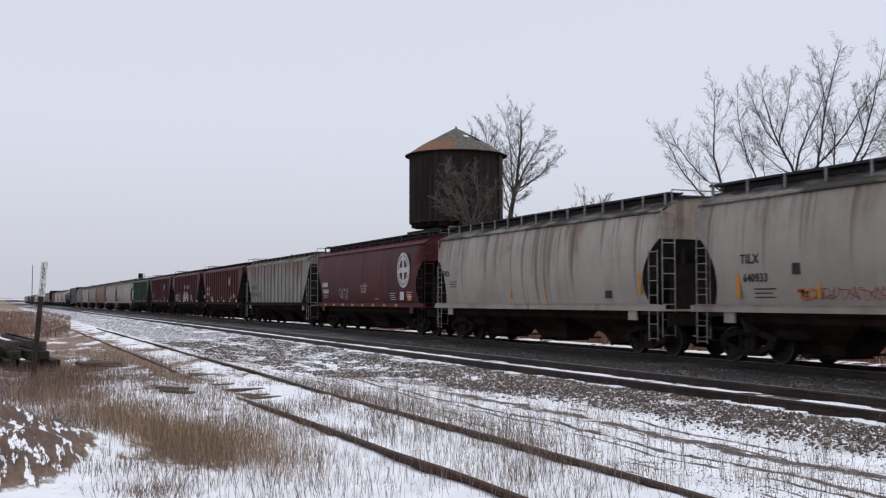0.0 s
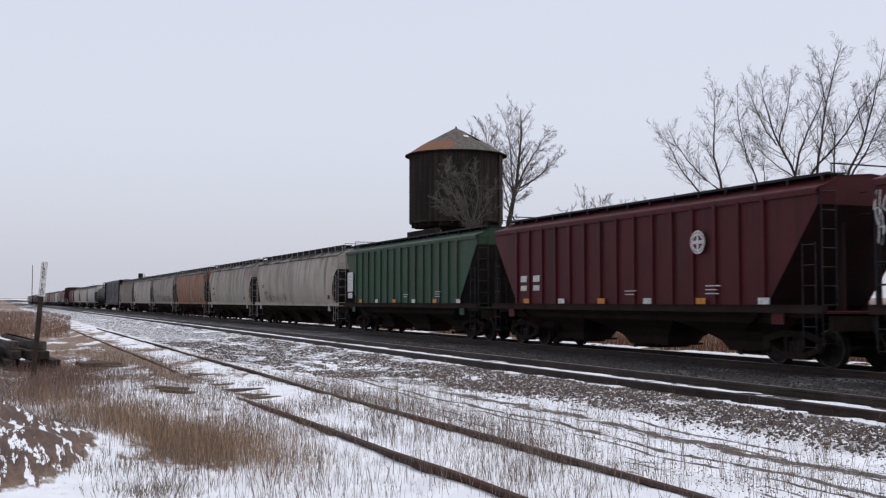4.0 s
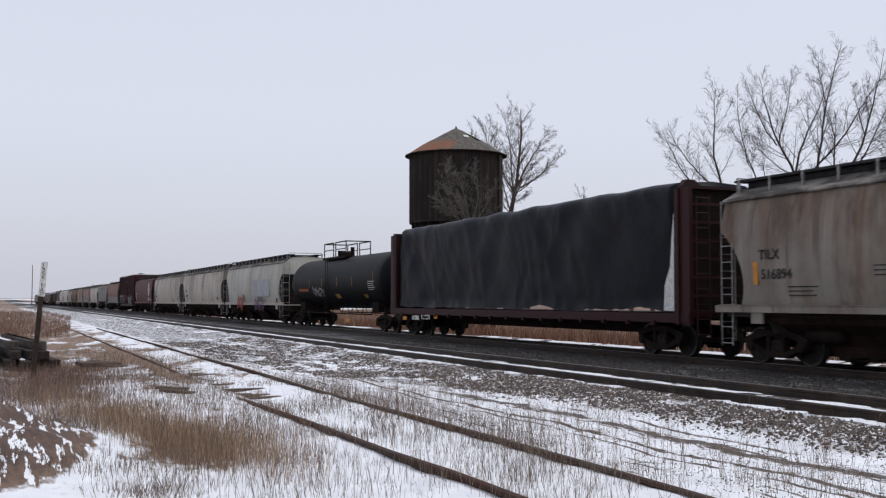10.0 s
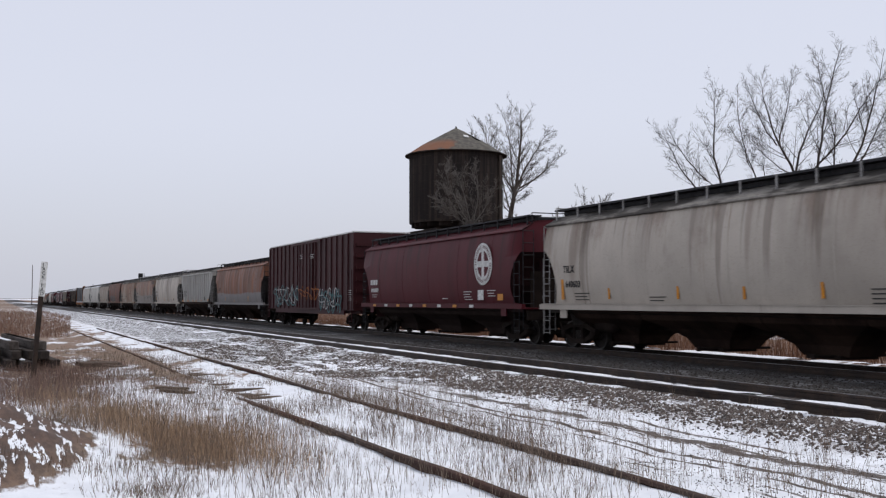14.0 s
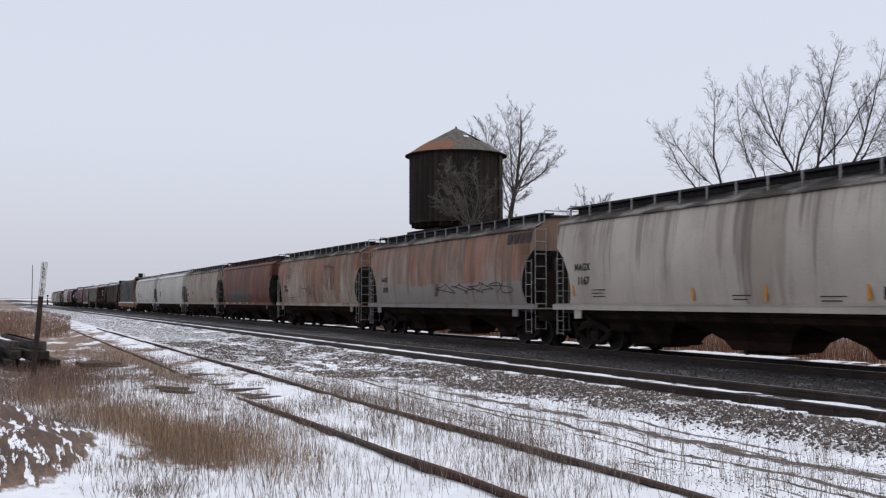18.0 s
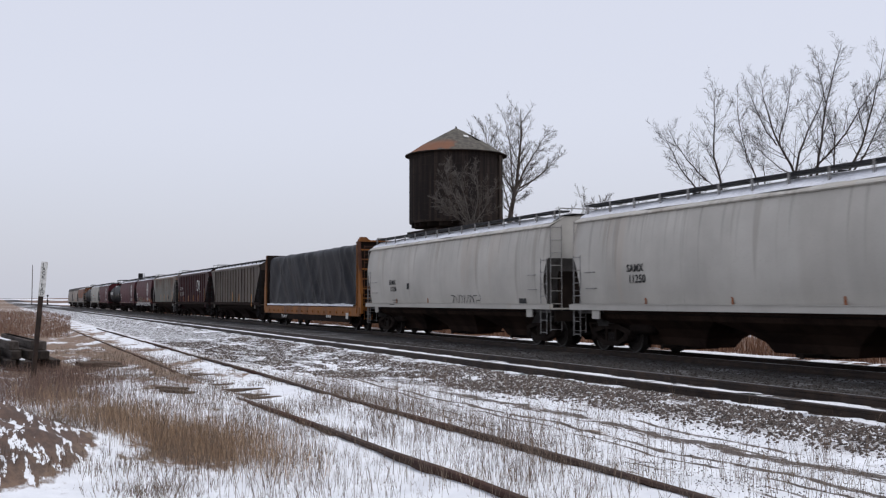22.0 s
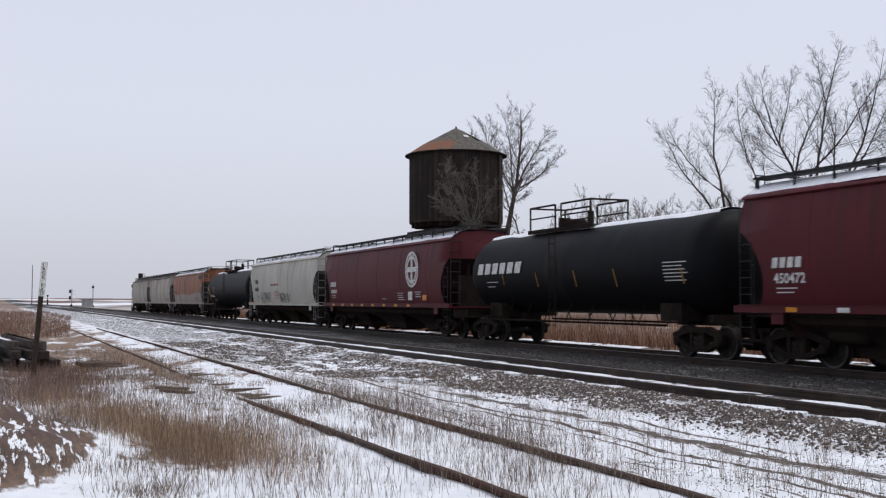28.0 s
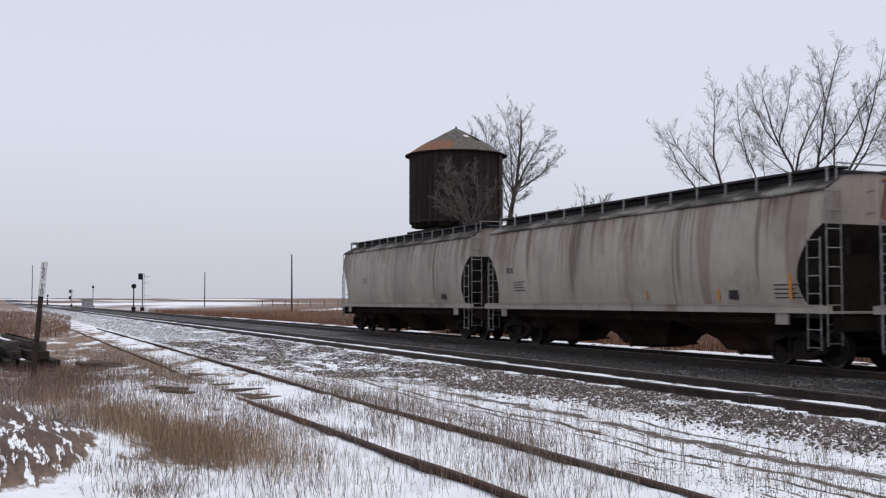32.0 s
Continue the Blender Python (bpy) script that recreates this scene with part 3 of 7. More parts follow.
ALUM = plain("aluminium_paint", (0.30, 0.31, 0.32), (0.2, 0.2, 0.2), 4.0, 0.5, 0.3)


def roof_material():
    m, nt, bsdf = nodes_of("mossy_rusty_roofing")
    v = coords(nt, shift=False)
    n = noise_of(nt, v, 0.55, 4.0)
    col = mixed(nt, ramp(nt, noise_of(nt, v, 3.0, 5.0), 0.35, 0.65), (0.055, 0.050, 0.042), (0.105, 0.095, 0.078))
    sep = nt.nodes.new("ShaderNodeSeparateXYZ")
    link(nt, v, sep.inputs[0])
    low = calc(nt, "MULTIPLY", ramp(nt, sep.outputs[2], 14.35, 13.75), ramp(nt, sep.outputs[1], -0.8, -1.5))
    col = mixed(nt, calc(nt, "MULTIPLY", ramp(nt, n, 0.38, 0.5), low), col, (0.17, 0.072, 0.037))
    link(nt, col, bsdf.inputs["Base Color"])
    bsdf.inputs["Roughness"].default_value = 0.9
    return m


def placed_turn(deg):
    """A turn about the upright axis, counted from the way to the camera."""
    return pose(0, 0, 0, 0, 0, deg - 22.97)


def water_tower(spot):
    """Wooden railway water tank on a timber trestle."""
    r, zb, zt, za = 3.58, 8.15, 13.2, 15.4
    tw = thing("water_tower", "old dark wooden water tank with rusty conical roof", "water tower", at=Matrix.Translation(spot))
    tank = part("tank", shape("tank_core", lambda b: lathe(b, [(zb, r - 0.05), (zt, r - 0.07)], 48, "z")), OLD_WOOD, tw, "dark upright wooden staves")
    n = 96
    for i in range(n):
        k = random.randrange(4)
        w = 2 * math.pi * r / n
        part("stave", shape(("stave", k), lambda b: box(b, (0, 0, (zb + zt) / 2 - 0.04 * k), (0.06, w * 1.0, zt - zb + 0.03 * k))), OLD_WOOD, tank, at=pose(0, 0, 0, 0, 0, 360 * i / n) @ pose(r - 0.03 + 0.005 * (k - 1.5), 0, 0))
    part("tank_floor", shape("tank_floor", lambda b: lathe(b, [(zb - 0.22, r * 1.0), (zb, r * 1.0)], 30, "z")), OLD_WOOD, tw)
    for k in range(9):
        z = zb + 0.25 + 4.4 * (k / 8) ** 1.15
        part("hoop", shape(("hoop", k), lambda b: lathe(b, [(z - 0.018, r + 0.002), (z - 0.018, r + 0.022), (z + 0.018, r + 0.022), (z + 0.018, r + 0.002)], 48, "z")), OLD_WOOD, tw)
    bm = bmesh.new()
    seg, rings = 18, 7
    grid = []
    for j in range(rings + 1):
        f = j / rings
        grid.append([bm.verts.new(((3.9 * (1 - f) + 0.03) * math.cos(2 * math.pi * i / seg), (3.9 * (1 - f) + 0.03) * math.sin(2 * math.pi * i / seg), zt - 0.05 + (za - zt) * f + 0.03 * random.uniform(-1, 1) + 0.06 * math.sin(math.pi * f))) for i in range(seg)])
    for j in range(rings):
        for i in range(seg):
            if (i, j) in ((1, 3), (1, 4)):
                continue
            bm.faces.new((grid[j][i], grid[j][(i + 1) % seg], grid[j + 1][(i + 1) % seg], grid[j + 1][i]))
    part("roof", bm, roof_material(), tw, "mossy rust-stained conical roof with a hole")
    part("eave", shape("tank_eave", lambda b: lathe(b, [(zt - 0.10, 3.55), (zt - 0.10, 3.92), (zt - 0.03, 3.93), (zt - 0.02, 3.55)], 36, "z")), OLD_WOOD, tw)
    part("finial", shape("tank_finial", lambda b: rod(b, (0, 0, za - 0.1), (0, 0, za + 0.1), 0.10, 6, 0.03)), OLD_WOOD, tw)
    part("inlet_pipe", shape("inlet_pipe", lambda b: rod(b, (0, 0, zb - 0.6), (0, 0, zt - 0.2), 0.13, 8)), POST_WOOD, tw, "gray pipe up the side", at=placed_turn(62) @ pose(r + 0.13, 0, 0))
    part("roof_patch", shape("roof_patch", lambda b: box(b, (1.75, 0.05, za - 0.93), (0.4, 0.35, 0.05), Matrix.Rotation(0.52, 3, "Y"))), WHITEMARK, tw, "pale loose roof board")
    for k in range(9):
        x = -3.2 + 0.8 * k
        w = 2 * math.sqrt(max(0.2, 3.4 ** 2 - x * x))
        part("floor_joist", shape(("joist", k), lambda b: box(b, (0, 0, zb - 0.37), (0.2, w, 0.3))), OLD_WOOD, tw, at=pose(x, 0, 0))
    for i in range(4):
        for j in range(4):
            x, y = -2.7 + 1.8 * i, -2.7 + 1.8 * j
            if abs(x) + abs(y) < 5:
                part("leg", shape("tower_leg", lambda b: box(b, (0, 0, 3.5), (0.32, 0.32, 7.0))), OLD_WOOD, tw, at=pose(x, y, 0))
        part("cap_beam", shape("cap_beam", lambda b: box(b, (0, 0, 7.2), (5.9, 0.35, 0.4))), OLD_WOOD, tw, at=pose(0, -2.7 + 1.8 * i, 0))
        for s in (-1, 1):
            part("brace", shape("tower_brace", lambda b: box(b, (0, 0, 0), (0.08, 0.25, 6.4), Matrix.Rotation(0.62, 3, "Y"))), OLD_WOOD, tw, at=pose(0, -2.9 + 1.8 * i, 3.9, 0, 0, 0 if s > 0 else 180))
    for s in (-1, 1):
        part("knee_brace", shape("knee_brace", lambda b: box(b, (0, 0, 6.5), (0.18, 0.18, 1.8), Matrix.Rotation(0.6, 3, "Y"))), OLD_WOOD, tw, at=pose(s * 2.4, -2.9, 0, 0, 0, 0 if s < 0 else 180))
    return tw


water_tower(placed(1.0, 80.0, -0.3))


# --- bare trees ---
def sprout(out, p, d, length, r, level, rng, up):
    """A side branch that bends upwards, and its twigs."""
    n = (5, 3, 2)[min(level - 1, 2)]
    pts, rad = [p.copy()], [r]
    q, e = p.copy(), d.copy()
    for i in range(n):
        e = (e + Vector((rng.uniform(-1, 1), rng.uniform(-1, 1), rng.uniform(-1, 1))) * 0.06 + Vector((0, 0, up + 0.02))).normalized()
        q = q + e * (length / n)
        pts.append(q.copy())
        rad.append(r * (1 - 0.75 * (i + 1) / n))
    out.append((pts, rad, level))
    if level < 3:
        fork_off(out, pts, rad, length, level, rng, (10, 2)[level - 1], 0.10, up, ((0.20, 0.42), (0.35, 0.65))[level - 1])


def fork_off(out, pts, rad, length, level, rng, kids, start, up, share=(0.30, 0.55)):
    n = len(pts) - 1
    for k in range(kids):
        f = start + (0.95 - start) * (k + rng.uniform(0.1, 0.95)) / kids
        i = min(n - 1, int(f * n))
        p = pts[i].lerp(pts[i + 1], min(1, f * n - i))
        axis = (pts[i + 1] - pts[i]).normalized()
        side = axis.orthogonal().normalized()
        side.rotate(Matrix.Rotation(rng.uniform(0, 6.283), 3, axis))
        ang = rng.uniform(0.5, 0.95)
        ln = max(0.20, length * rng.uniform(*share) * (1.12 - 0.62 * f))
        sprout(out, p, (axis * math.cos(ang) + side * math.sin(ang)).normalized(), ln, max(0.004, 0.34 * rad[i]), level + 1, rng, up)


def tube_mesh(name, limbs):
    vs, fs = [], []
    for pts, rad, level in limbs:
        m = 6 if level == 0 else (4 if level < 2 else 3)
        k0 = len(vs)
        for i, (p, r) in enumerate(zip(pts, rad)):
            d = (pts[min(i + 1, len(pts) - 1)] - pts[max(i - 1, 0)]).normalized()
            u = d.orthogonal().normalized()
            w = d.cross(u)
            for j in range(m):
                a = 2 * math.pi * j / m
                vs.append(p + r * (math.cos(a) * u + math.sin(a) * w))
        for i in range(len(pts) - 1):
            for j in range(m):
                a, b = k0 + i * m + j, k0 + i * m + (j + 1) % m
                fs.append((a, b, b + m, a + m))
    me = bpy.data.meshes.new(name)
    me.from_pydata(vs, [], fs)
    return me


def bare_tree(spot, limbs, seed, mat, label, kids=16, up=0.05, twig=0.005, group="bare trees", share=(0.24, 0.50)):
    """A leafless tree. limbs: (offset to the right, height of the fork, angle there, angle at the tip, length, thickness)."""
    rng = random.Random(seed)
    wood, crown = [], []
    lowest = min(l[1] for l in limbs)
    right, away = placed(1, 0), placed(0, 1)
    for off, fork, a0, a1, length, r in limbs:
        r *= 0.64
        q = right * off + Vector((0, 0, fork))
        if fork < lowest + 0.9:
            k = 6
            foot, bend = Vector((0, 0, -0.3)), q - (right * math.sin(radians(a0)) + Vector((0, 0, math.cos(radians(a0))))) * fork * 0.25
            pts = [foot.lerp(bend, i / k).lerp(bend.lerp(q, i / k), i / k) for i in range(k + 1)]
            wood.append((pts, [r * (1.7 - 0.7 * i / k) for i in range(k + 1)], 0))
            fork_off(crown, pts, [0.04] * (k + 1), 3.5, 0, rng, 8, 0.5, up)
        n = 9
        pts, rad = [q.copy()], [r]
        lean = rng.uniform(-0.25, 0.25)
        for i in range(n):
            a = radians(a0 + (a1 - a0) * i / (n - 1) + rng.uniform(-7, 7))
            d = (right * math.sin(a) + Vector((0, 0, math.cos(a))) + away * (lean + rng.uniform(-0.08, 0.08))).normalized()
            q = q + d * (length / n)
            pts.append(q.copy())
            rad.append(r * (1 - 0.88 * (i + 1) / n))
        wood.append((pts, rad, 0))
        fork_off(crown, pts, rad, length, 0, rng, max(5, min(kids, round(0.8 * kids * length / 4.5))), 0.06, up, share)
        fork_off(crown, pts, rad, length, 1, rng, 18, 0.12, up, (0.07, 0.16))
    for pts, rad, level in crown:
        for i in range(len(rad)):
            rad[i] = max(twig, rad[i])
    tr = thing("bare_tree", label, "tree", group, at=Matrix.Translation(spot))
    part("trunk", tube_mesh("trunk", wood), mat, tr, "forked trunk and main limbs")
    part("crown", tube_mesh("crown", crown), mat, tr, "leafless branches and fine twigs")
    return tr


def far_z(spot):
    spot.z = ground_z(spot.x, spot.y)
    return spot


bare_tree(far_z(placed(5.42, 88)), [(0.17, 8.7, 15, -4, 9.5, 0.34), (0.89, 11.6, 22, 35, 5.6, 0.15), (0.89, 11.4, 61, 45, 4.9, 0.13), (0.65, 11.1, -35, -3, 4.9, 0.13), (0.57, 11.4, -6, -8, 6.7, 0.11), (0.49, 10.3, 70, 40, 1.6, 0.04), (0.25, 9.4, -45, 7, 2.8, 0.08)],
          3, BARK, "bare gray cottonwood leaning beside the water tower", 20, 0.03, 0.0085)
bare_tree(far_z(placed(4.08, 92)), [(0.28, 12.8, -10, -16, 5.2, 0.08), (0.03, 12.8, -2, 2, 5.2, 0.08), (-0.13, 12.8, -14, -22, 4.6, 0.07)], 5, BARK, "slender bare tree behind the water tower", 13, 0.12, 0.009)
bare_tree(far_z(placed(1.76, 71)), [(0.13, 7.3, -34, -11, 4.5, 0.07), (0.13, 7.3, -9, -30, 4.6, 0.07), (0.26, 7.3, 11, -12, 4.2, 0.07), (0.26, 7.3, 39, 18, 3.4, 0.06), (0.0, 7.3, -66, -27, 3.4, 0.05), (0.1, 7.3, -50, -5, 4.0, 0.05)],
          8, BARK_PALE, "thin bare tree growing against the tank", 14, 0.04, 0.008, share=(0.25, 0.55))
bare_tree(far_z(placed(14.89, 55)), [(-1.17, 7.7, -42, -18, 4.2, 0.075), (-0.17, 7.9, -49, -21, 4.6, 0.075), (-0.17, 7.9, -12, 2, 5.7, 0.10)], 11, BARK_DARK, "bare tree forking low beyond the train")
bare_tree(far_z(placed(18.66, 55)), [(-0.06, 8.6, -30, -11, 5.7, 0.11), (-1.0, 10.2, -36, -17, 3.9, 0.065), (-0.06, 8.6, 12, 25, 5.4, 0.10), (-0.87, 10.3, 9, 7, 3.9, 0.065), (-0.24, 8.6, -59, -36, 3.2, 0.055)], 14, BARK_DARK, "wide forked bare tree beyond the train")
bare_tree(far_z(placed(17.58, 58)), [(-0.07, 8.6, -23, -37, 3.8, 0.065), (-0.54, 9.6, -18, 0, 4.1, 0.055), (0.32, 8.8, -3, -3, 2.8, 0.035)], 15, BARK_DARK, "slender bare tree beyond the train")
bare_tree(far_z(placed(20.51, 56)), [(-0.36, 9.1, 10, 13, 6.9, 0.11), (0.15, 12.7, -15, -6, 2.7, 0.055), (0.54, 8.9, 2, -18, 3.4, 0.08)], 17, BARK_DARK, "tall bare tree beyond the train")
bare_tree(far_z(placed(20.14, 57)), [(0.05, 9.0, 40, 24, 6.3, 0.10), (1.29, 10.5, 3, 3, 1.6, 0.05)], 19, BARK_DARK, "bare tree leaning over beyond the train")
bare_tree(far_z(placed(21.9, 56)), [(-0.03, 9.0, 23, 13, 6.9, 0.11), (0.23, 9.0, 35, 25, 4.9, 0.085), (0.8, 10.9, -17, -8, 2.8, 0.055)], 21, BARK_DARK, "tall bare tree beyond the train")
bare_tree(far_z(placed(25.5, 58)), [(0.0, 8.5, -20, -8, 5.5, 0.11), (0.0, 8.5, 12, 5, 5.8, 0.11), (0.0, 8.5, 35, 20, 4.5, 0.08)], 25, BARK_DARK, "tall bare tree beyond the train")
for k, (sd, dp, hh) in enumerate(((9.5, 118, 9.0), (12.5, 116, 10.5), (15.8, 112, 13.2), (18.0, 113, 12.2), (20.5, 114, 12.4), (23.2, 116, 12.6), (26.0, 118, 12.9), (29.0, 116, 12.6), (33.0, 118, 12.8))):
    bare_tree(far_z(placed(sd, dp)), [(0.0, hh * 0.42, a0, a0 * 0.5, hh * 0.6 * (1 - abs(a0) / 150), 0.09) for a0 in (-52, -30, -8, 12, 30, 55)], 40 + k, BARK, "distant bare windbreak tree, gray twigs", 17, 0.05, 0.0115, group="windbreak trees", share=(0.22, 0.5))


# --- poles, signals and sheds far along the line ---
def pole(spot, tall, lean, arm, label):
    p = thing("utility_pole", label, "pole", "line poles", at=Matrix.Translation(spot) @ pose(0, 0, 0, 0, lean, 0))
    part("shaft", shape(("shaft", tall), lambda b: rod(b, (0, 0, -0.5), (0, 0, tall), 0.17, 8, 0.11)), POST_WOOD, p)
    if arm:
        part("crossarm", shape("crossarm", lambda b: box(b, (0, 0, 0), (0.12, 1.6, 0.12))), POST_WOOD, p, at=pose(0, 0, tall - 0.5))
    return p


pole(far_z(placed(-26.7, 185)), 10.0, -1.5, False, "leaning bare wooden pole beyond the tracks")
pole(far_z(placed(-68.5, 301)), 10.0, 0.0, False, "bare wooden pole on the far prairie")
pole(far_z(placed(-157.0, 400)), 15.5, 0.0, False, "tall thin mast on the far prairie")


def lamp_head(bm):
    box(bm, (0, 0, 0), (0.3, 0.75, 1.2), bevel=0.08)
    for z in (-0.32, 0.0, 0.32):
        rod(bm, (0.15, 0, z), (0.42, 0, z + 0.02), 0.13, 10)


def target(bm):
    rod(bm, (-0.06, 0, 0), (0.06, 0, 0), 0.45, 20)
    for z in (-0.2, 0.2):
        rod(bm, (0.06, 0, z), (0.3, 0, z), 0.12, 8)


def signal(spot, tall, heads, label, round_head=False):
    s = thing("railway_signal", label, "railway signal", "signals along the line", at=Matrix.Translation(spot))
    part("mast", shape(("mast", tall), lambda b: rod(b, (0, 0, -0.3), (0, 0, tall), 0.11, 8)), ALUM if not round_head else GRIME, s)
    part("base", shape("sigbase", lambda b: box(b, (0, 0, 0.3), (0.7, 0.7, 0.9), bevel=0.05)), GRIME, s)
    for z in heads:
        part("signal_head", shape("target", target) if round_head else shape("lamp_head", lamp_head), SIGNAL_BLACK, s, "black signal lamp head", at=pose(0.1, -0.45 if not round_head else 0, z))
    if not round_head:
        part("ladder", ladder_mesh(0.4, 0.4, tall), ALUM, s, at=pose(-0.3, 0.35, 0))
        for z in (tall - 0.6, tall - 1.8, tall - 4.3):
            if z > 0.8:
                part("bracket", shape("sig_bracket", lambda b: box(b, (0, 0.7, 0), (0.5, 1.4, 0.06))), ALUM, s, at=pose(0, 0, z))
    return s


signal(far_z(placed(-57.4, 200)), 7.2, (6.6,), "aluminium signal mast with black three-lamp head")
signal(far_z(placed(-57.6, 195)), 4.9, (4.6,), "signal mast with round black target", True)
signal(far_z(placed(-132.0, 372)), 6.2, (5.4, 3.1), "distant signal mast with two black heads")
signal(far_z(placed(-122.0, 365)), 8.0, (7.0,), "distant dark signal mast", True)
signal(far_z(placed(-185.0, 490)), 4.6, (4.0, 1.8), "distant signal with two round targets", True)


def relay_shed(spot):
    s = thing("relay_shed", "small gray trackside relay shed", "shed", at=Matrix.Translation(spot) @ pose(0, 0, 0, 0, 0, 10))
    part("wall", shape("shed_wall", lambda b: box(b, (0, 0, 1.4), (2.4, 3.2, 2.8))), ALUM, s)
    part("roof", shape("shed_roof", lambda b: box(b, (0, 0, 2.87), (2.7, 3.5, 0.14))), GALV, s)
    part("door", shape("shed_door", lambda b: box(b, (1.22, 0.5, 1.2), (0.06, 0.9, 2.0))), GALV, s)


relay_shed(far_z(placed(-120.5, 355)))
for k in range(12):
    b = placed(-46 + 3.0 * k + random.uniform(-0.6, 0.6), 265 + 2.0 * k)
    far_z(b)
    post = thing("fence_post", "weathered wooden fence post in brown grass", "fence post", "fence posts", at=Matrix.Translation(b))
    part("stake", shape("fence_stake", lambda m: rod(m, (0, 0, -0.3), (0, 0, 1.5), 0.09, 6)), POST_WOOD, post)


# --- jack pad sign, timber pile and planks ---
def jack_sign(spot):
    s = thing("marker_post", "dark steel post with white vertical jack pad sign", "sign", at=Matrix.Translation(spot) @ pose(0, 0, 0, 0, 0, 90 + 22) @ pose(0, 0, 0, 0, 4.5, 0))
    part("post", shape("sign_post", lambda b: [box(b, (0, 0, 1.22), (0.11, 0.03, 2.84)), box(b, (0, 0.045, 1.22), (0.03, 0.08, 2.84))]), RAIL_DARK, s, "rusty dark steel post")
    board = part("board", shape("sign_board", lambda b: box(b, (0, -0.03, 2.26), (0.15, 0.02, 0.80), bevel=0.004)), WHITEMARK, s, "white sign board with black letters")
    for k, ch in enumerate("JACK PAD"):
        if ch != " ":
            lettering_on(board, ch, -0.045, 2.545 - 0.094 * k, 0.115)


def lettering_on(parent, ch, x, z, size):
    cu = bpy.data.curves.new("letter", "FONT")
    cu.body, cu.size, cu.extrude = ch, size, 0.002
    cu.materials.append(BLACKMARK)
    ob = new("letter", cu)
    ob.parent = parent
    ob.matrix_basis = pose(x, -0.043, z, 90, 0, 0)


jack_sign(Vector((*placed(-9.32, 23.9)[:2], 0.0)))


HEAP_WOOD = plain("black_old_timber", (0.022, 0.017, 0.015), (0.045, 0.036, 0.03), 2.0, 0.9, stretch=(0.4, 3, 3), bumps=0.5)


HEAP_GRAY = plain("gray_old_timber", (0.105, 0.09, 0.08), (0.05, 0.04, 0.035), 2.0, 0.9, stretch=(0.4, 3, 3), bumps=0.5)


def timber(a, b, w, h, snowy, lift, label):
    """A squared timber lying from a to b."""
    d = b - a
    t = thing("old_tie", label, "timber", "timber pile", at=Matrix.Translation((a + b) / 2 + Vector((0, 0, lift))) @ pose(0, 0, 0, 0, 0, math.degrees(math.atan2(d.y, d.x))))
    ln = d.length
    part("beam", shape(("beam", round(ln, 1), w, h), lambda m: box(m, (0, 0, h / 2), (ln, w, h), bevel=0.015)), HEAP_GRAY if lift > 0.4 else HEAP_WOOD, t)
    if snowy:
        part("snow_cap", shape(("cap", round(ln, 1), w, h), lambda m: box(m, (0.1, 0.05, h + 0.012), (ln * 0.85, w * 0.5, 0.025), bevel=0.015)), SNOW, t, "snow on the timber")


PB = placed(-9.9, 26.4)
for layer, count in enumerate((6, 5, 3)):
    for k in range(count):
        jit = random.uniform(-0.7, 0.7)
        o = placed(-0.36 * k - 0.25 * layer, 0.10 * k + 0.5 * layer + jit)
        fan = random.uniform(-0.35, 0.35)
        timber(PB + o, PB + o + placed(-3.6 - fan, 6.6 + fan), 0.23, 0.22, (k + layer) % 3 == 1, 0.03 + 0.225 * layer, "long dark weathered timber in a heap, snow on top")


def plank(side, depth, turn, size, mat, label):
    p = placed(side, depth)
    z = ground_z(p.x, p.y)
    bm = bmesh.new()
    box(bm, (0, 0, size[2] / 2), size, bevel=0.008)
    solid("plank", bm, mat, label, "plank", at=Matrix.Translation((p.x, p.y, z + 0.01)) @ pose(0, 0, 0, 3, 2, turn))


plank(-4.9, 19.4, 40, (0.75, 0.14, 0.05), TIE_OLD, "broken weathered plank lying in snow")
plank(-5.15, 20.0, 60, (0.65, 0.12, 0.05), TIE_OLD, "broken weathered plank lying in snow")
plank(-9.1, 27.8, 100, (1.1, 0.5, 0.10), TIE_OLD, "brown board lying in the weeds")
plank(-8.5, 27.2, 75, (0.6, 0.2, 0.05), TIE_OLD, "brown board lying in the weeds")


# --- dead grass and weeds ---
def weed_material(name, a, b):
    m, nt, bsdf = nodes_of(name)
    geo = nt.nodes.new("ShaderNodeNewGeometry")
    col = mixed(nt, ramp(nt, geo.outputs["Random Per Island"], 0.0, 1.0), a, b)
    link(nt, col, bsdf.inputs["Base Color"])
    bsdf.inputs["Roughness"].default_value = 0.85
    return m


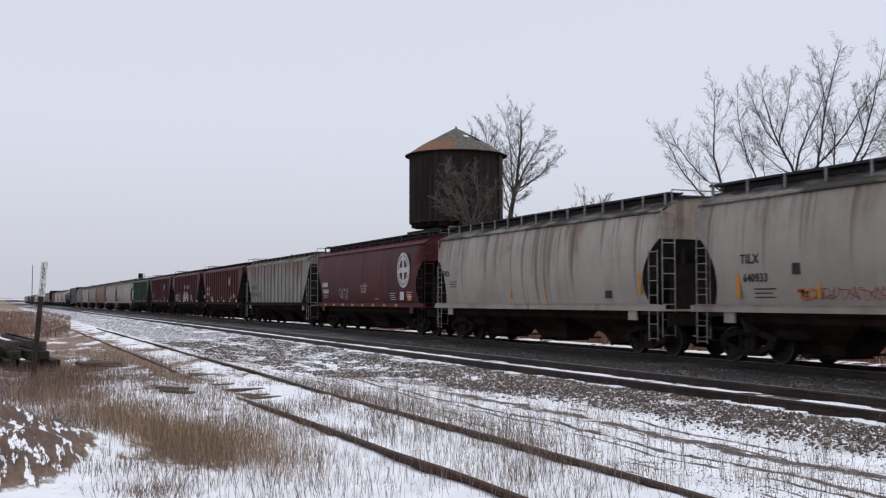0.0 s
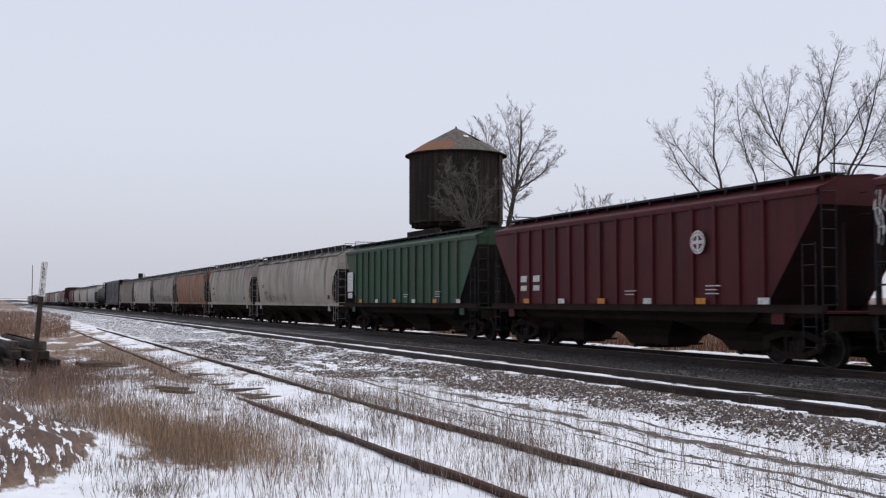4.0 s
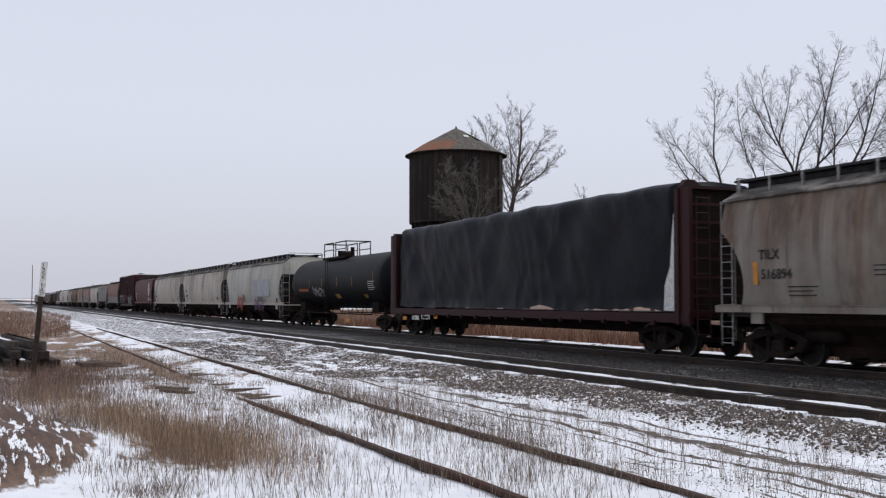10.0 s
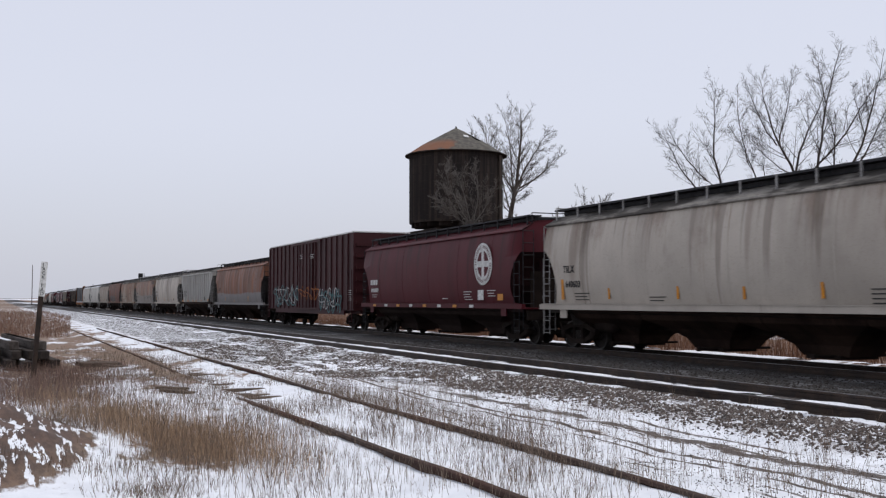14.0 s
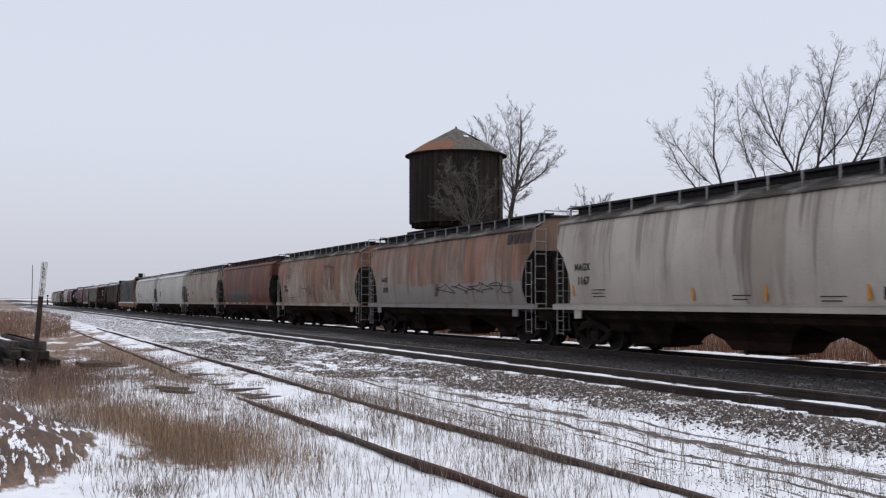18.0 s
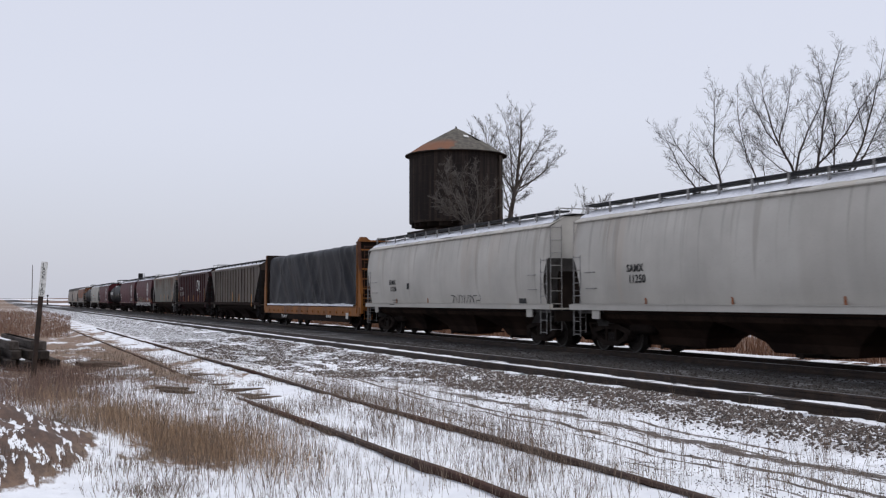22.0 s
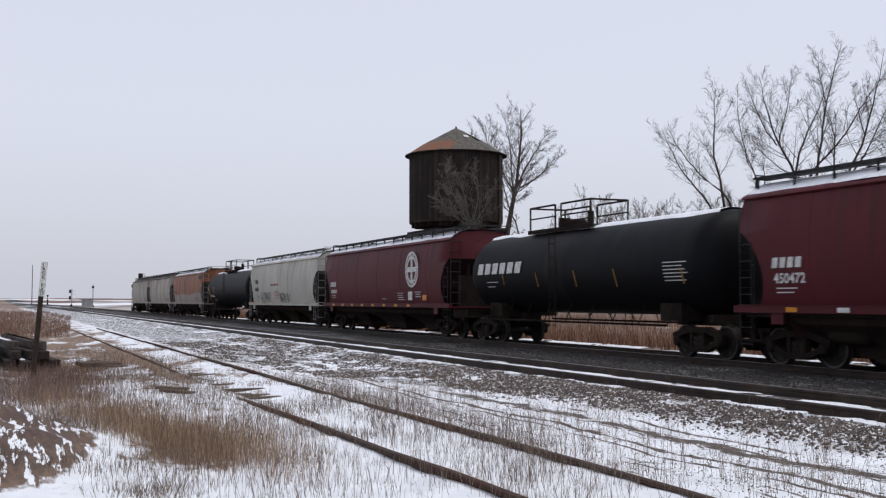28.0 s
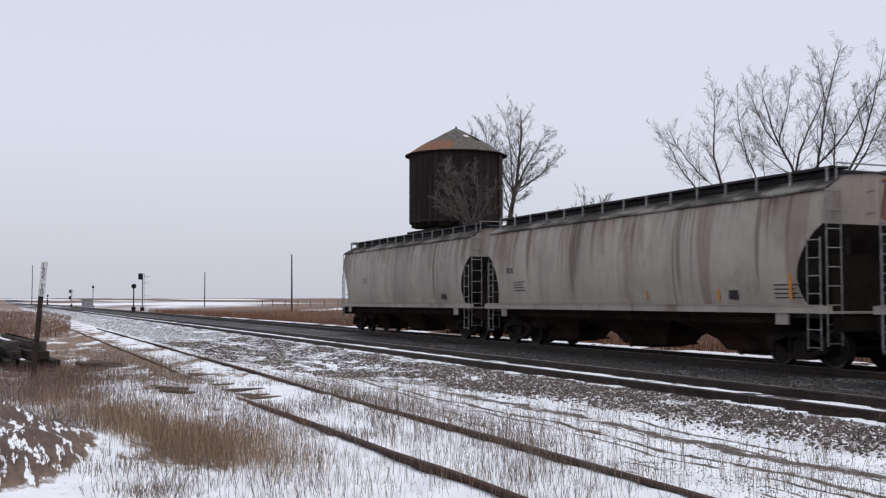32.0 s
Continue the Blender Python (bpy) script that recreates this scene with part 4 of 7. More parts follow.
def blades(name, spots, tall, wide, mat, label, seed, branch=False, lean=0.3):
    """Thin bent stalks in one mesh; branch adds a few side sprays with seed heads."""
    rng = np.random.default_rng(seed)
    vs, fs = [], []

    def stalk(p, d, ln, w, droop):
        k = len(vs)
        side = np.array([-d[1], d[0], 0.0]) + 1e-6
        side /= np.linalg.norm(side)
        a = rng.uniform(0, 6.28)
        side = np.array([math.cos(a), math.sin(a), 0.0])
        q = np.array(p)
        e = np.array(d)
        for i in range(4):
            ww = w * (1 - 0.27 * i)
            vs.append(q - side * ww)
            vs.append(q + side * ww)
            e = e + np.array([rng.uniform(-0.10, 0.10), rng.uniform(-0.10, 0.10), -droop * i])
            e /= np.linalg.norm(e)
            q = q + e * ln / 3
        for i in range(3):
            fs.append((k + 2 * i, k + 2 * i + 1, k + 2 * i + 3, k + 2 * i + 2))
        return q, e

    for x, y, s in spots:
        ln = tall * s * rng.uniform(0.55, 1.25)
        d = np.array([rng.uniform(-lean, lean), rng.uniform(-lean, lean), 1.0])
        d /= np.linalg.norm(d)
        p = (x, y, ground_z(x, y) - 0.02)
        tip, e = stalk(p, d, ln, wide, 0.04)
        if branch:
            for _ in range(rng.integers(2, 6)):
                f = rng.uniform(0.35, 0.95)
                b = np.array(p) + d * ln * f
                dd = d + np.array([rng.uniform(-0.8, 0.8), rng.uniform(-0.8, 0.8), rng.uniform(0.0, 0.4)])
                stalk(b, dd / np.linalg.norm(dd), ln * rng.uniform(0.15, 0.4), wide * 0.8, 0.1)
    me = bpy.data.meshes.new(name)
    me.from_pydata([tuple(v) for v in vs], [], fs)
    return solid(name, me, mat, label, "grass", kind="stuff")


STRAW = weed_material("dry_straw", (0.14, 0.108, 0.08), (0.30, 0.24, 0.175))
RUSSET = weed_material("russet_dead_grass", (0.15, 0.095, 0.060), (0.48, 0.33, 0.205))
FIELD = weed_material("red_brown_prairie_grass", (0.13, 0.062, 0.037), (0.26, 0.138, 0.08))
REDWEED = weed_material("red_brown_weeds", (0.085, 0.052, 0.042), (0.21, 0.135, 0.105))
VERGE = weed_material("russet_verge_grass", (0.12, 0.068, 0.048), (0.24, 0.145, 0.10))
STALK = weed_material("dark_dry_stalk", (0.085, 0.06, 0.045), (0.21, 0.15, 0.108))
grng = np.random.default_rng(5)


def in_patch(c, rx, ry, n, s0, s1, slant=0.0):
    out = []
    while len(out) < n:
        u, v = grng.normal(0, 0.45, 2)
        if u * u + v * v < 1:
            x, y = c.x + u * rx, c.y + v * ry + slant * u * rx
            out.append((x, y, grng.uniform(s0, s1)))
    return out


def in_tufts(n, each, spread, x0, x1, y0, y1):
    """Stalks that stand together in tufts."""
    out = []
    for _ in range(n):
        x, y, size = grng.uniform(x0, x1), grng.uniform(y0, y1), grng.uniform(0.6, 1.3)
        for _ in range(grng.integers(each // 2, each + 1)):
            out.append((x + grng.normal(0, spread), y + grng.normal(0, spread), size * grng.uniform(0.6, 1.15)))
    return out


def over_field(n, r0, r1, a0, a1, thin, patchy, ylim):
    """Stalks strewn over a sector before the camera, thicker in drifts."""
    out = []
    while len(out) < n:
        r = r0 + (r1 - r0) * grng.random() ** thin
        a = radians(grng.uniform(a0, a1))
        x, y = -math.cos(a) * r, math.sin(a) * r
        if not ylim[0] < y < ylim[1]:
            continue
        if noise.noise((x * 0.5, y * 0.8, 3.3)) + 0.5 * noise.noise((x * 1.7, y * 1.7, 9.0)) < patchy:
            continue
        out.append((x, y, grng.uniform(0.6, 1.3)))
    return out


blades("dry_grass_clump", in_patch(CLUMP + Vector((1.2, 0.25, 0)), 3.2, 0.75, 3900, 0.35, 1.3, 0.2) + in_patch(CLUMP - Vector((2.6, 0.6, 0)), 4.5, 0.8, 2200, 0.3, 1.1, 0.2), 0.40, 0.0026, RUSSET, "thick clump of russet dead grass", 1)
blades("weeds_in_clump", in_patch(CLUMP, 7.5, 1.3, 1500, 0.3, 1.1, 0.15), 0.46, 0.0026, STALK, "dark branched weeds among russet grass", 11, True)
blades("dry_grass_band", in_patch(CLUMP2, 8.0, 2.0, 4800, 0.4, 1.1) + in_patch(placed(-7.6, 19.0), 4.0, 1.6, 2600, 0.4, 1.1), 0.32, 0.004, REDWEED, "band of dead red-brown grass and weeds", 2)
blades("thin_dry_grass", over_field(6200, 7.5, 34, -6, 52, 1.0, 0.17, (-3.0, 7.6)), 0.15, 0.0028, STRAW, "thin dry grass poking through snow", 3)
blades("short_brown_weeds", over_field(17000, 11.0, 42, -6, 20, 1.0, 0.03, (-3.0, 6.0)), 0.13, 0.004, STALK, "short dark brown weeds in thin snow", 9)
blades("weeds_beside_siding", in_patch(Vector((-24.0, 3.0, 0)), 12.0, 1.7, 4200, 0.4, 1.3), 0.20, 0.004, STALK, "brown weeds in snow beside the siding", 12)
blades("grass_by_siding", [(x, siding_y(x) + grng.choice([-1.35, -0.2, 1.1]) + grng.normal(0, 0.35), grng.uniform(0.6, 1.2)) for x in -2 - 34 * grng.random(6500) if noise.noise((x * 0.8, 2.0, 7.0)) > 0.08], 0.18, 0.003, STRAW, "dry grass along the siding rails", 4)
blades("tall_dry_weeds", in_tufts(95, 14, 0.13, -19, -7, 4.6, 6.9) + in_tufts(70, 10, 0.15, -24, -6, 7.0, 9.2) + in_tufts(40, 12, 0.14, -13, -7.5, 3.9, 5.1) + over_field(500, 5.2, 26, 4, 66, 1.1, 0.12, (1.2, 8.6)), 0.40, 0.0028, STALK, "tall branched dead weeds in the snow", 5, True, 0.2)
blades("standing_dry_grass", in_patch(Vector((-11.6, 2.9, 0)), 4.2, 1.1, 1300, 0.4, 1.2, -0.1) + in_patch(Vector((-16.0, 6.0, 0)), 7.0, 0.8, 1700, 0.4, 1.1), 0.21, 0.0026, STALK, "short upright dead grass standing in snow", 21, False, 0.14)
blades("weed_bush", in_tufts(7, 60, 0.16, -10.3, -9.2, 1.0, 1.7), 0.22, 0.003, STALK, "low dark weed bushes in the near snow", 22, True, 0.6)
blades("weeds_near_camera", over_field(260, 5.0, 8.0, 2, 40, 1.0, -0.3, (-2.5, 6.0)), 0.30, 0.0026, STALK, "dark dead weeds in the near snow", 6, True)
blades("field_grass", [(x, y, grng.uniform(0.7, 1.4)) for x, y in zip(20 - 200 * grng.random(46000) ** 1.5, 22.9 + 30 * grng.random(46000) ** 1.8)], 0.6, 0.016, FIELD, "standing brown prairie grass beyond the tracks", 7)
far_spots = []
for _ in range(14000):
    r = 50 + 110 * grng.random() ** 1.2
    q = placed((-0.47 + 0.115 * grng.random() ** 1.6) * r, r)
    if q.y < 6.5:
        far_spots.append((q.x, q.y, grng.uniform(0.7, 1.4)))
blades("verge_grass", far_spots, 0.38, 0.014, VERGE, "tall brown grass on the far verge", 8)

# ---------- the train ----------
SPEED = 24.1
SIDE_SHIFT = 7.15
# moments at which the couplings between the cars cross the camera's own plane
COUPLINGS = [0.395, 1.277, 2.010, 2.759, 3.537, 4.292, 5.022, 5.781, 6.533, 7.401, 8.167, 8.934, 9.680, 10.479, 11.234, 12.243,
             13.031, 13.846, 14.748, 15.626, 16.413, 17.244, 18.038, 18.799, 19.588, 20.368, 21.143, 21.925, 22.683, 23.543, 24.385, 25.297,
             26.114, 26.904, 27.651, 28.365, 29.204, 29.893, 30.694, 31.486, 32.226, 33.016, 33.806, 34.558]
SILL_LO, SILL_HI, EAVE, HALF = 1.28, 1.45, 4.10, 1.60
CUT, CUT_TOP = 0.84, 3.30       # the rounded notch in the ends of the smooth cars


# --- running gear, shared by all cars ---
def wheel_pair(bm):
    for s in (-1, 1):
        lathe(bm, [(s * 0.66, 0.15), (s * 0.66, 0.49), (s * 0.70, 0.485), (s * 0.705, 0.457), (s * 0.80, 0.450), (s * 0.80, 0.40), (s * 0.765, 0.385), (s * 0.765, 0.17), (s * 0.80, 0.16), (s * 0.80, 0.09)], 24, "y")
    lathe(bm, [(-0.95, 0.075), (0.95, 0.075)], 8, "y")


def rim_ring(bm):
    n = 28
    rings = [[bm.verts.new((r * math.cos(2 * math.pi * i / n), -0.803, r * math.sin(2 * math.pi * i / n))) for i in range(n)] for r in (0.447, 0.405)]
    for i in range(n):
        j = (i + 1) % n
        bm.faces.new((rings[0][i], rings[0][j], rings[1][j], rings[1][i]))


def side_frame(bm):
    """Cast side frame with two windows, a spring pocket and bearing caps."""
    def bar(a, b, w, t):
        a, b = Vector(a), Vector(b)
        d = b - a
        rot = Matrix.Rotation(-math.atan2(d.z, d.x), 3, "Y")
        box(bm, (a + b) / 2, (d.length + w * 0.4, t, w), rot)
    bar((-1.05, 0, 0.60), (-0.40, 0, 0.78), 0.16, 0.20)
    bar((1.05, 0, 0.60), (0.40, 0, 0.78), 0.16, 0.20)
    bar((-0.45, 0, 0.78), (0.45, 0, 0.78), 0.15, 0.22)
    bar((-1.0, 0, 0.52), (-0.35, 0, 0.26), 0.14, 0.20)
    bar((1.0, 0, 0.52), (0.35, 0, 0.26), 0.14, 0.20)
    bar((-0.40, 0, 0.26), (0.40, 0, 0.26), 0.15, 0.24)
    for x in (-0.26, 0.26):
        box(bm, (x, 0, 0.52), (0.10, 0.20, 0.5))
    for x in (-0.89, 0.89):
        lathe(bm, [(-0.16, 0.10), (-0.13, 0.14), (0.1, 0.14)], 10, "y", (x, 0, 0.457))


def spring_nest(bm):
    for x in (-0.13, 0.0, 0.13):
        lathe(bm, [(0.33, 0.055), (0.40, 0.065), (0.47, 0.055), (0.54, 0.065), (0.60, 0.055)], 8, "z", (x, 0, 0))


def bolster(bm):
    box(bm, (0, 0, 0.66), (0.36, 2.0, 0.22), bevel=0.03)
    lathe(bm, [(0.76, 0.2), (0.9, 0.2)], 12, "z")


def coupler(bm):
    box(bm, (0.0, 0, 0.86), (0.7, 0.16, 0.16))
    box(bm, (0.42, 0.05, 0.86), (0.24, 0.30, 0.26), bevel=0.03)
    box(bm, (-0.2, 0, 0.90), (0.12, 0.5, 0.42))
    rod(bm, (0.2, -0.25, 0.84), (0.42, -0.28, 0.45), 0.03, 6)
    rod(bm, (0.42, -0.28, 0.45), (0.62, -0.15, 0.50), 0.03, 6)


def running_gear(car, centre, hl, base=0.89):
    for s in (-1, 1):
        bog = part("bogie", shape("bogie", bolster), GRIME, car, "grimy two-axle freight bogie", at=pose(s * centre, 0, 0))
        for yy in (-1.0, 1.0):
            part("side_frame", shape("side_frame", side_frame), GRIME, bog, at=pose(0, yy, 0))
            part("spring_nest", shape("spring_nest", spring_nest), STEEL, bog, at=pose(0, yy * 1.02, 0))
        for x in (-base, base):
            part("wheelset", shape("wheelset", wheel_pair), STEEL, bog, at=pose(x, 0, 0.457))
            part("wheel_rim", shape("wheel_rim", rim_ring), TREAD, bog, "bright worn wheel rim", at=pose(x, 0, 0.457))
        part("coupler", shape("coupler", coupler), GRIME, car, at=pose(s * (hl + 0.1), 0, 0, 0, 0, 0 if s > 0 else 180))


def lettering(car, words, x, z, size, material, y=-HALF - 0.02, name="lettering", lean=0.0, tilt=0.0, width=1.0):
    cu = bpy.data.curves.new("lettering", "FONT")
    cu.body, cu.size, cu.extrude, cu.align_x, cu.shear = words, size, 0.003, "LEFT", lean
    cu.space_character, cu.offset = 1.08, size * 0.018
    cu.materials.append(material)
    ob = new(name, cu)
    ob.parent = car
    ob.matrix_basis = pose(x, y, z, 90 + tilt, 0, 0) @ Matrix.Diagonal((width, 1, 1, 1))
    return ob


def plate(bm, w, h):
    box(bm, (0, 0, 0), (w, 0.008, h))


# --- covered hoppers ---
def side_y(z, bulge):
    """Half width of the body at this height."""
    t = (z - SILL_HI) / (EAVE - SILL_HI)
    if bulge:
        return HALF + 0.015 - 0.17 * abs(2 * t - 0.95) ** 2.2
    return HALF - 0.03


def cut_in(z, cut, cut_top, round_cut):
    """How far the side sheet's end stands back from the car's end at this height."""
    if z >= cut_top:
        return 0.0
    t = (cut_top - z) / (cut_top - SILL_HI)
    return cut * math.sin(math.pi * 0.76 * t) ** 0.8 if round_cut else cut * t


def body_mesh(hl, bulge, cut, cut_top, round_cut):
    """Both side sheets, with their lower end corners cut away, and the end walls above."""
    def build(bm):
        zs = list(np.linspace(SILL_HI, cut_top, 13 if round_cut else 3)) + list(np.linspace(cut_top, EAVE, 5)[1:])
        fr = np.linspace(-1, 1, 16)
        sides = []
        for s in (-1, 1):
            rows = []
            for z in zs:
                half = hl - cut_in(z, cut, cut_top, round_cut)
                rows.append([bm.verts.new((f * half, s * side_y(z, bulge), z)) for f in fr])
            for a, b in zip(rows, rows[1:]):
                for k in range(len(fr) - 1):
                    q = (a[k], a[k + 1], b[k + 1], b[k])
                    bm.faces.new(q if s < 0 else q[::-1])
            sides.append(rows)
        for end in (0, -1):
            a = [r[end] for r in sides[0] if r[0].co.z >= cut_top - 1e-4]
            b = [r[end] for r in sides[1] if r[0].co.z >= cut_top - 1e-4]
            for k in range(len(a) - 1):
                q = (a[k], a[k + 1], b[k + 1], b[k])
                bm.faces.new(q if end == 0 else q[::-1])
            x = a[-1].co.x
            tip = bm.verts.new((x, 0, EAVE + 0.40))
            p1, p2 = bm.verts.new((x, -0.95, EAVE + 0.32)), bm.verts.new((x, 0.95, EAVE + 0.32))
            bm.faces.new((a[-1], b[-1], p2, tip, p1) if end else (b[-1], a[-1], p1, tip, p2))
    return shape(("body", round(hl, 2), bulge, cut, round_cut), build, smooth=round_cut)


def seam_mesh(bulge):
    """A welded seam that follows the side's curve from sill to eave."""
    def build(bm):
        zs = np.linspace(SILL_HI + 0.03, EAVE - 0.06, 9)
        rows = []
        for z in zs:
            y = side_y(z, bulge)
            rows.append([bm.verts.new((-0.03, -y + 0.004, z)), bm.verts.new((-0.012, -y - 0.009, z)), bm.verts.new((0.012, -y - 0.009, z)), bm.verts.new((0.03, -y + 0.004, z))])
        for a, b in zip(rows, rows[1:]):
            for k in range(3):
                bm.faces.new((a[k], a[k + 1], b[k + 1], b[k]))
    return shape(("seam", bulge), build)


def slope_mesh(hl, cut, cut_top, round_cut):
    """The sloping floor at one end, behind the body's cut corner."""
    def build(bm):
        strips = []
        for t in np.linspace(0, 1, 12):
            z = cut_top - (cut_top - SILL_HI) * t
            e = max(cut_in(z, cut, cut_top, round_cut), (cut + 0.45) * t if round_cut else 0.0)
            strips.append([bm.verts.new((hl - e - 0.012, -side_y(z, 0.05 if round_cut else 0.0) + 0.02, z)), bm.verts.new((hl - e - 0.012, side_y(z, 0.05 if round_cut else 0.0) - 0.02, z))])
        strips.append([bm.verts.new((hl - cut - 1.0, -HALF + 0.1, 0.80)), bm.verts.new((hl - cut - 1.0, HALF - 0.1, 0.80))])
        for a, b in zip(strips, strips[1:]):
            bm.faces.new((a[0], a[1], b[1], b[0]))
    return shape(("slope", round(hl, 2), cut, round_cut), build)


def end_post(bm, cut_top):
    box(bm, (0, 0, (SILL_LO + cut_top) / 2), (0.12, 0.10, cut_top - SILL_LO))


def shear_plate(bm):
    box(bm, (0, 0, 1.22), (1.5, 2.9, 0.10))


def roof_mesh(hl, w):
    def build(bm):
        prof = [(-w, EAVE - 0.05), (-w - 0.03, EAVE - 0.02), (-w, EAVE + 0.03), (-1.30, EAVE + 0.12), (-0.95, EAVE + 0.32), (0, EAVE + 0.40), (0.95, EAVE + 0.32), (1.30, EAVE + 0.12), (w, EAVE + 0.03), (w + 0.03, EAVE - 0.02), (w, EAVE - 0.05)]
        xs = np.linspace(-hl - 0.03, hl + 0.03, 9)
        cols = [[bm.verts.new((x, y, z)) for y, z in prof] for x in xs]
        for a, b in zip(cols, cols[1:]):
            for k in range(len(prof) - 1):
                bm.faces.new((a[k], b[k], b[k + 1], a[k + 1]))
    return shape(("roof", round(hl, 2), w), build)


def roof_snow_mesh(hl):
    def build(bm):
        xs = np.linspace(-hl + 0.1, hl - 0.1, 50)
        cols = []
        for i, x in enumerate(xs):
            w = 1.36 + 0.12 * noise.noise((x * 0.9, 1.3, 0))
            cols.append([bm.verts.new((x, -w, EAVE + 0.10)), bm.verts.new((x, -w + 0.06, EAVE + 0.17)), bm.verts.new((x, -0.95, EAVE + 0.37 + 0.03 * noise.noise((x, 4, 0)))),
                         bm.verts.new((x, -0.6, EAVE + 0.44)), bm.verts.new((x, 0.6, EAVE + 0.44)), bm.verts.new((x, 0.95, EAVE + 0.37)), bm.verts.new((x, w, EAVE + 0.10))])
        for a, b in zip(cols, cols[1:]):
            for k in range(6):
                bm.faces.new((a[k], b[k], b[k + 1], a[k + 1]))
    return shape(("roof_snow", round(hl, 2)), build, smooth=True)


def bay_mesh(wide):
    """A discharge hopper: straight below the sill, drawn in to its gate near the rails."""
    def build(bm):
        vs = []
        for z, x, y in ((1.34, wide / 2, 1.50), (1.02, wide / 2 - 0.02, 1.30), (0.78, wide / 2 - 0.72, 0.90), (0.52, wide / 2 - 1.2, 0.62), (0.26, wide / 2 - 1.4, 0.50)):
            vs.append([bm.verts.new((a * x, b * y, z)) for a, b in ((-1, -1), (1, -1), (1, 1), (-1, 1))])
        for p, q in zip(vs, vs[1:]):
            for i in range(4):
                j = (i + 1) % 4
                bm.faces.new((p[j], p[i], q[i], q[j]))
        bm.faces.new(vs[-1])
    return shape(("bay", round(wide, 2)), build)


def bay_rib(bm):
    """Upright stiffener on a hopper bay's side."""
    vs = [[bm.verts.new((x, -y, z)) for x, y, z in ((-0.03, 1.50, 1.30), (0.03, 1.50, 1.30), (0.03, 1.34, 1.02), (-0.03, 1.34, 1.02))], [bm.verts.new((x, -y, z)) for x, y, z in ((-0.03, 0.94, 0.74), (0.03, 0.94, 0.74))]]
    bm.faces.new(vs[0])
    bm.faces.new((vs[0][3], vs[0][2], vs[1][1], vs[1][0]))


def air_tank(bm):
    lathe(bm, [(-0.62, 0.05), (-0.58, 0.16), (-0.5, 0.21), (0.5, 0.21), (0.58, 0.16), (0.62, 0.05)], 14, "x")
    rod(bm, (-0.3, 0, 0.18), (-0.3, 0, 0.5), 0.025, 5)
    rod(bm, (0.3, 0, 0.18), (0.3, 0, 0.5), 0.025, 5)


def brake_pipe(bm, hl):
    rod(bm, (-hl + 0.2, 0, 0), (hl - 0.2, 0, 0), 0.028, 5)


def grab_iron(bm):
    rod(bm, (-0.26, 0, 0), (0.26, 0, 0), 0.014, 5)
    for x in (-0.26, 0.26):
        rod(bm, (x, 0, 0), (x, 0.07, 0), 0.014, 5)


def gate_box(bm):
    box(bm, (0, 0, 0.24), (1.15, 1.15, 0.10))
    rod(bm, (0.35, -1.2, 0.27), (0.35, 1.2, 0.27), 0.035, 6)
    box(bm, (0.35, -1.2, 0.27), (0.12, 0.05, 0.12))


def rib_post(bm):
    box(bm, (0, 0, (SILL_HI + EAVE) / 2 - 0.02), (0.11, 0.09, EAVE - SILL_HI - 0.06))


def board_post(bm):
    box(bm, (0, 0, 0), (0.05, 0.045, 0.38))


def board_foot(bm):
    box(bm, (0, 0, 0), (0.05, 0.045, 0.16))


def hatch(bm):
    box(bm, (0, 0, 0.06), (2.2, 0.75, 0.12), bevel=0.03)
    for x in (-0.8, 0.8):
        box(bm, (x, 0, 0.13), (0.08, 0.85, 0.05))


def running_board(bm, hl):
    box(bm, (0, 0, 0), (2 * hl - 0.1, 0.42, 0.04))
    box(bm, (0, -0.22, 0.005), (2 * hl - 0.1, 0.025, 0.06))
    box(bm, (0, 0.22, 0.005), (2 * hl - 0.1, 0.025, 0.06))


def end_rail(bm):
    for y in (-1.1, 1.1):
        rod(bm, (0, y, EAVE + 0.2), (0, y, EAVE + 0.60), 0.02, 5)
    rod(bm, (0, -1.1, EAVE + 0.60), (0, 1.1, EAVE + 0.60), 0.02, 5)


def sill_beam(bm, hl):
    box(bm, (0, 0, (SILL_LO + SILL_HI) / 2), (2 * hl + 0.36, 0.14, SILL_HI - SILL_LO))
    box(bm, (0, -0.05, SILL_HI + 0.012), (2 * hl, 0.09, 0.02))


def step_plate(bm):
    box(bm, (0, 0, 1.16), (0.42, 0.05, 0.30))


def end_platform(bm):
    box(bm, (0, 0, SILL_LO + 0.02), (0.55, 3.1, 0.05))


def end_sill(bm):
    box(bm, (0.2, 0, 1.05), (0.12, 2.9, 0.34))


def brake_rig(bm):
    rod(bm, (0, -1.0, 2.0), (0.06, -1.0, 2.0), 0.28, 14)
    box(bm, (-0.05, -1.0, 1.8), (0.16, 0.3, 0.5))


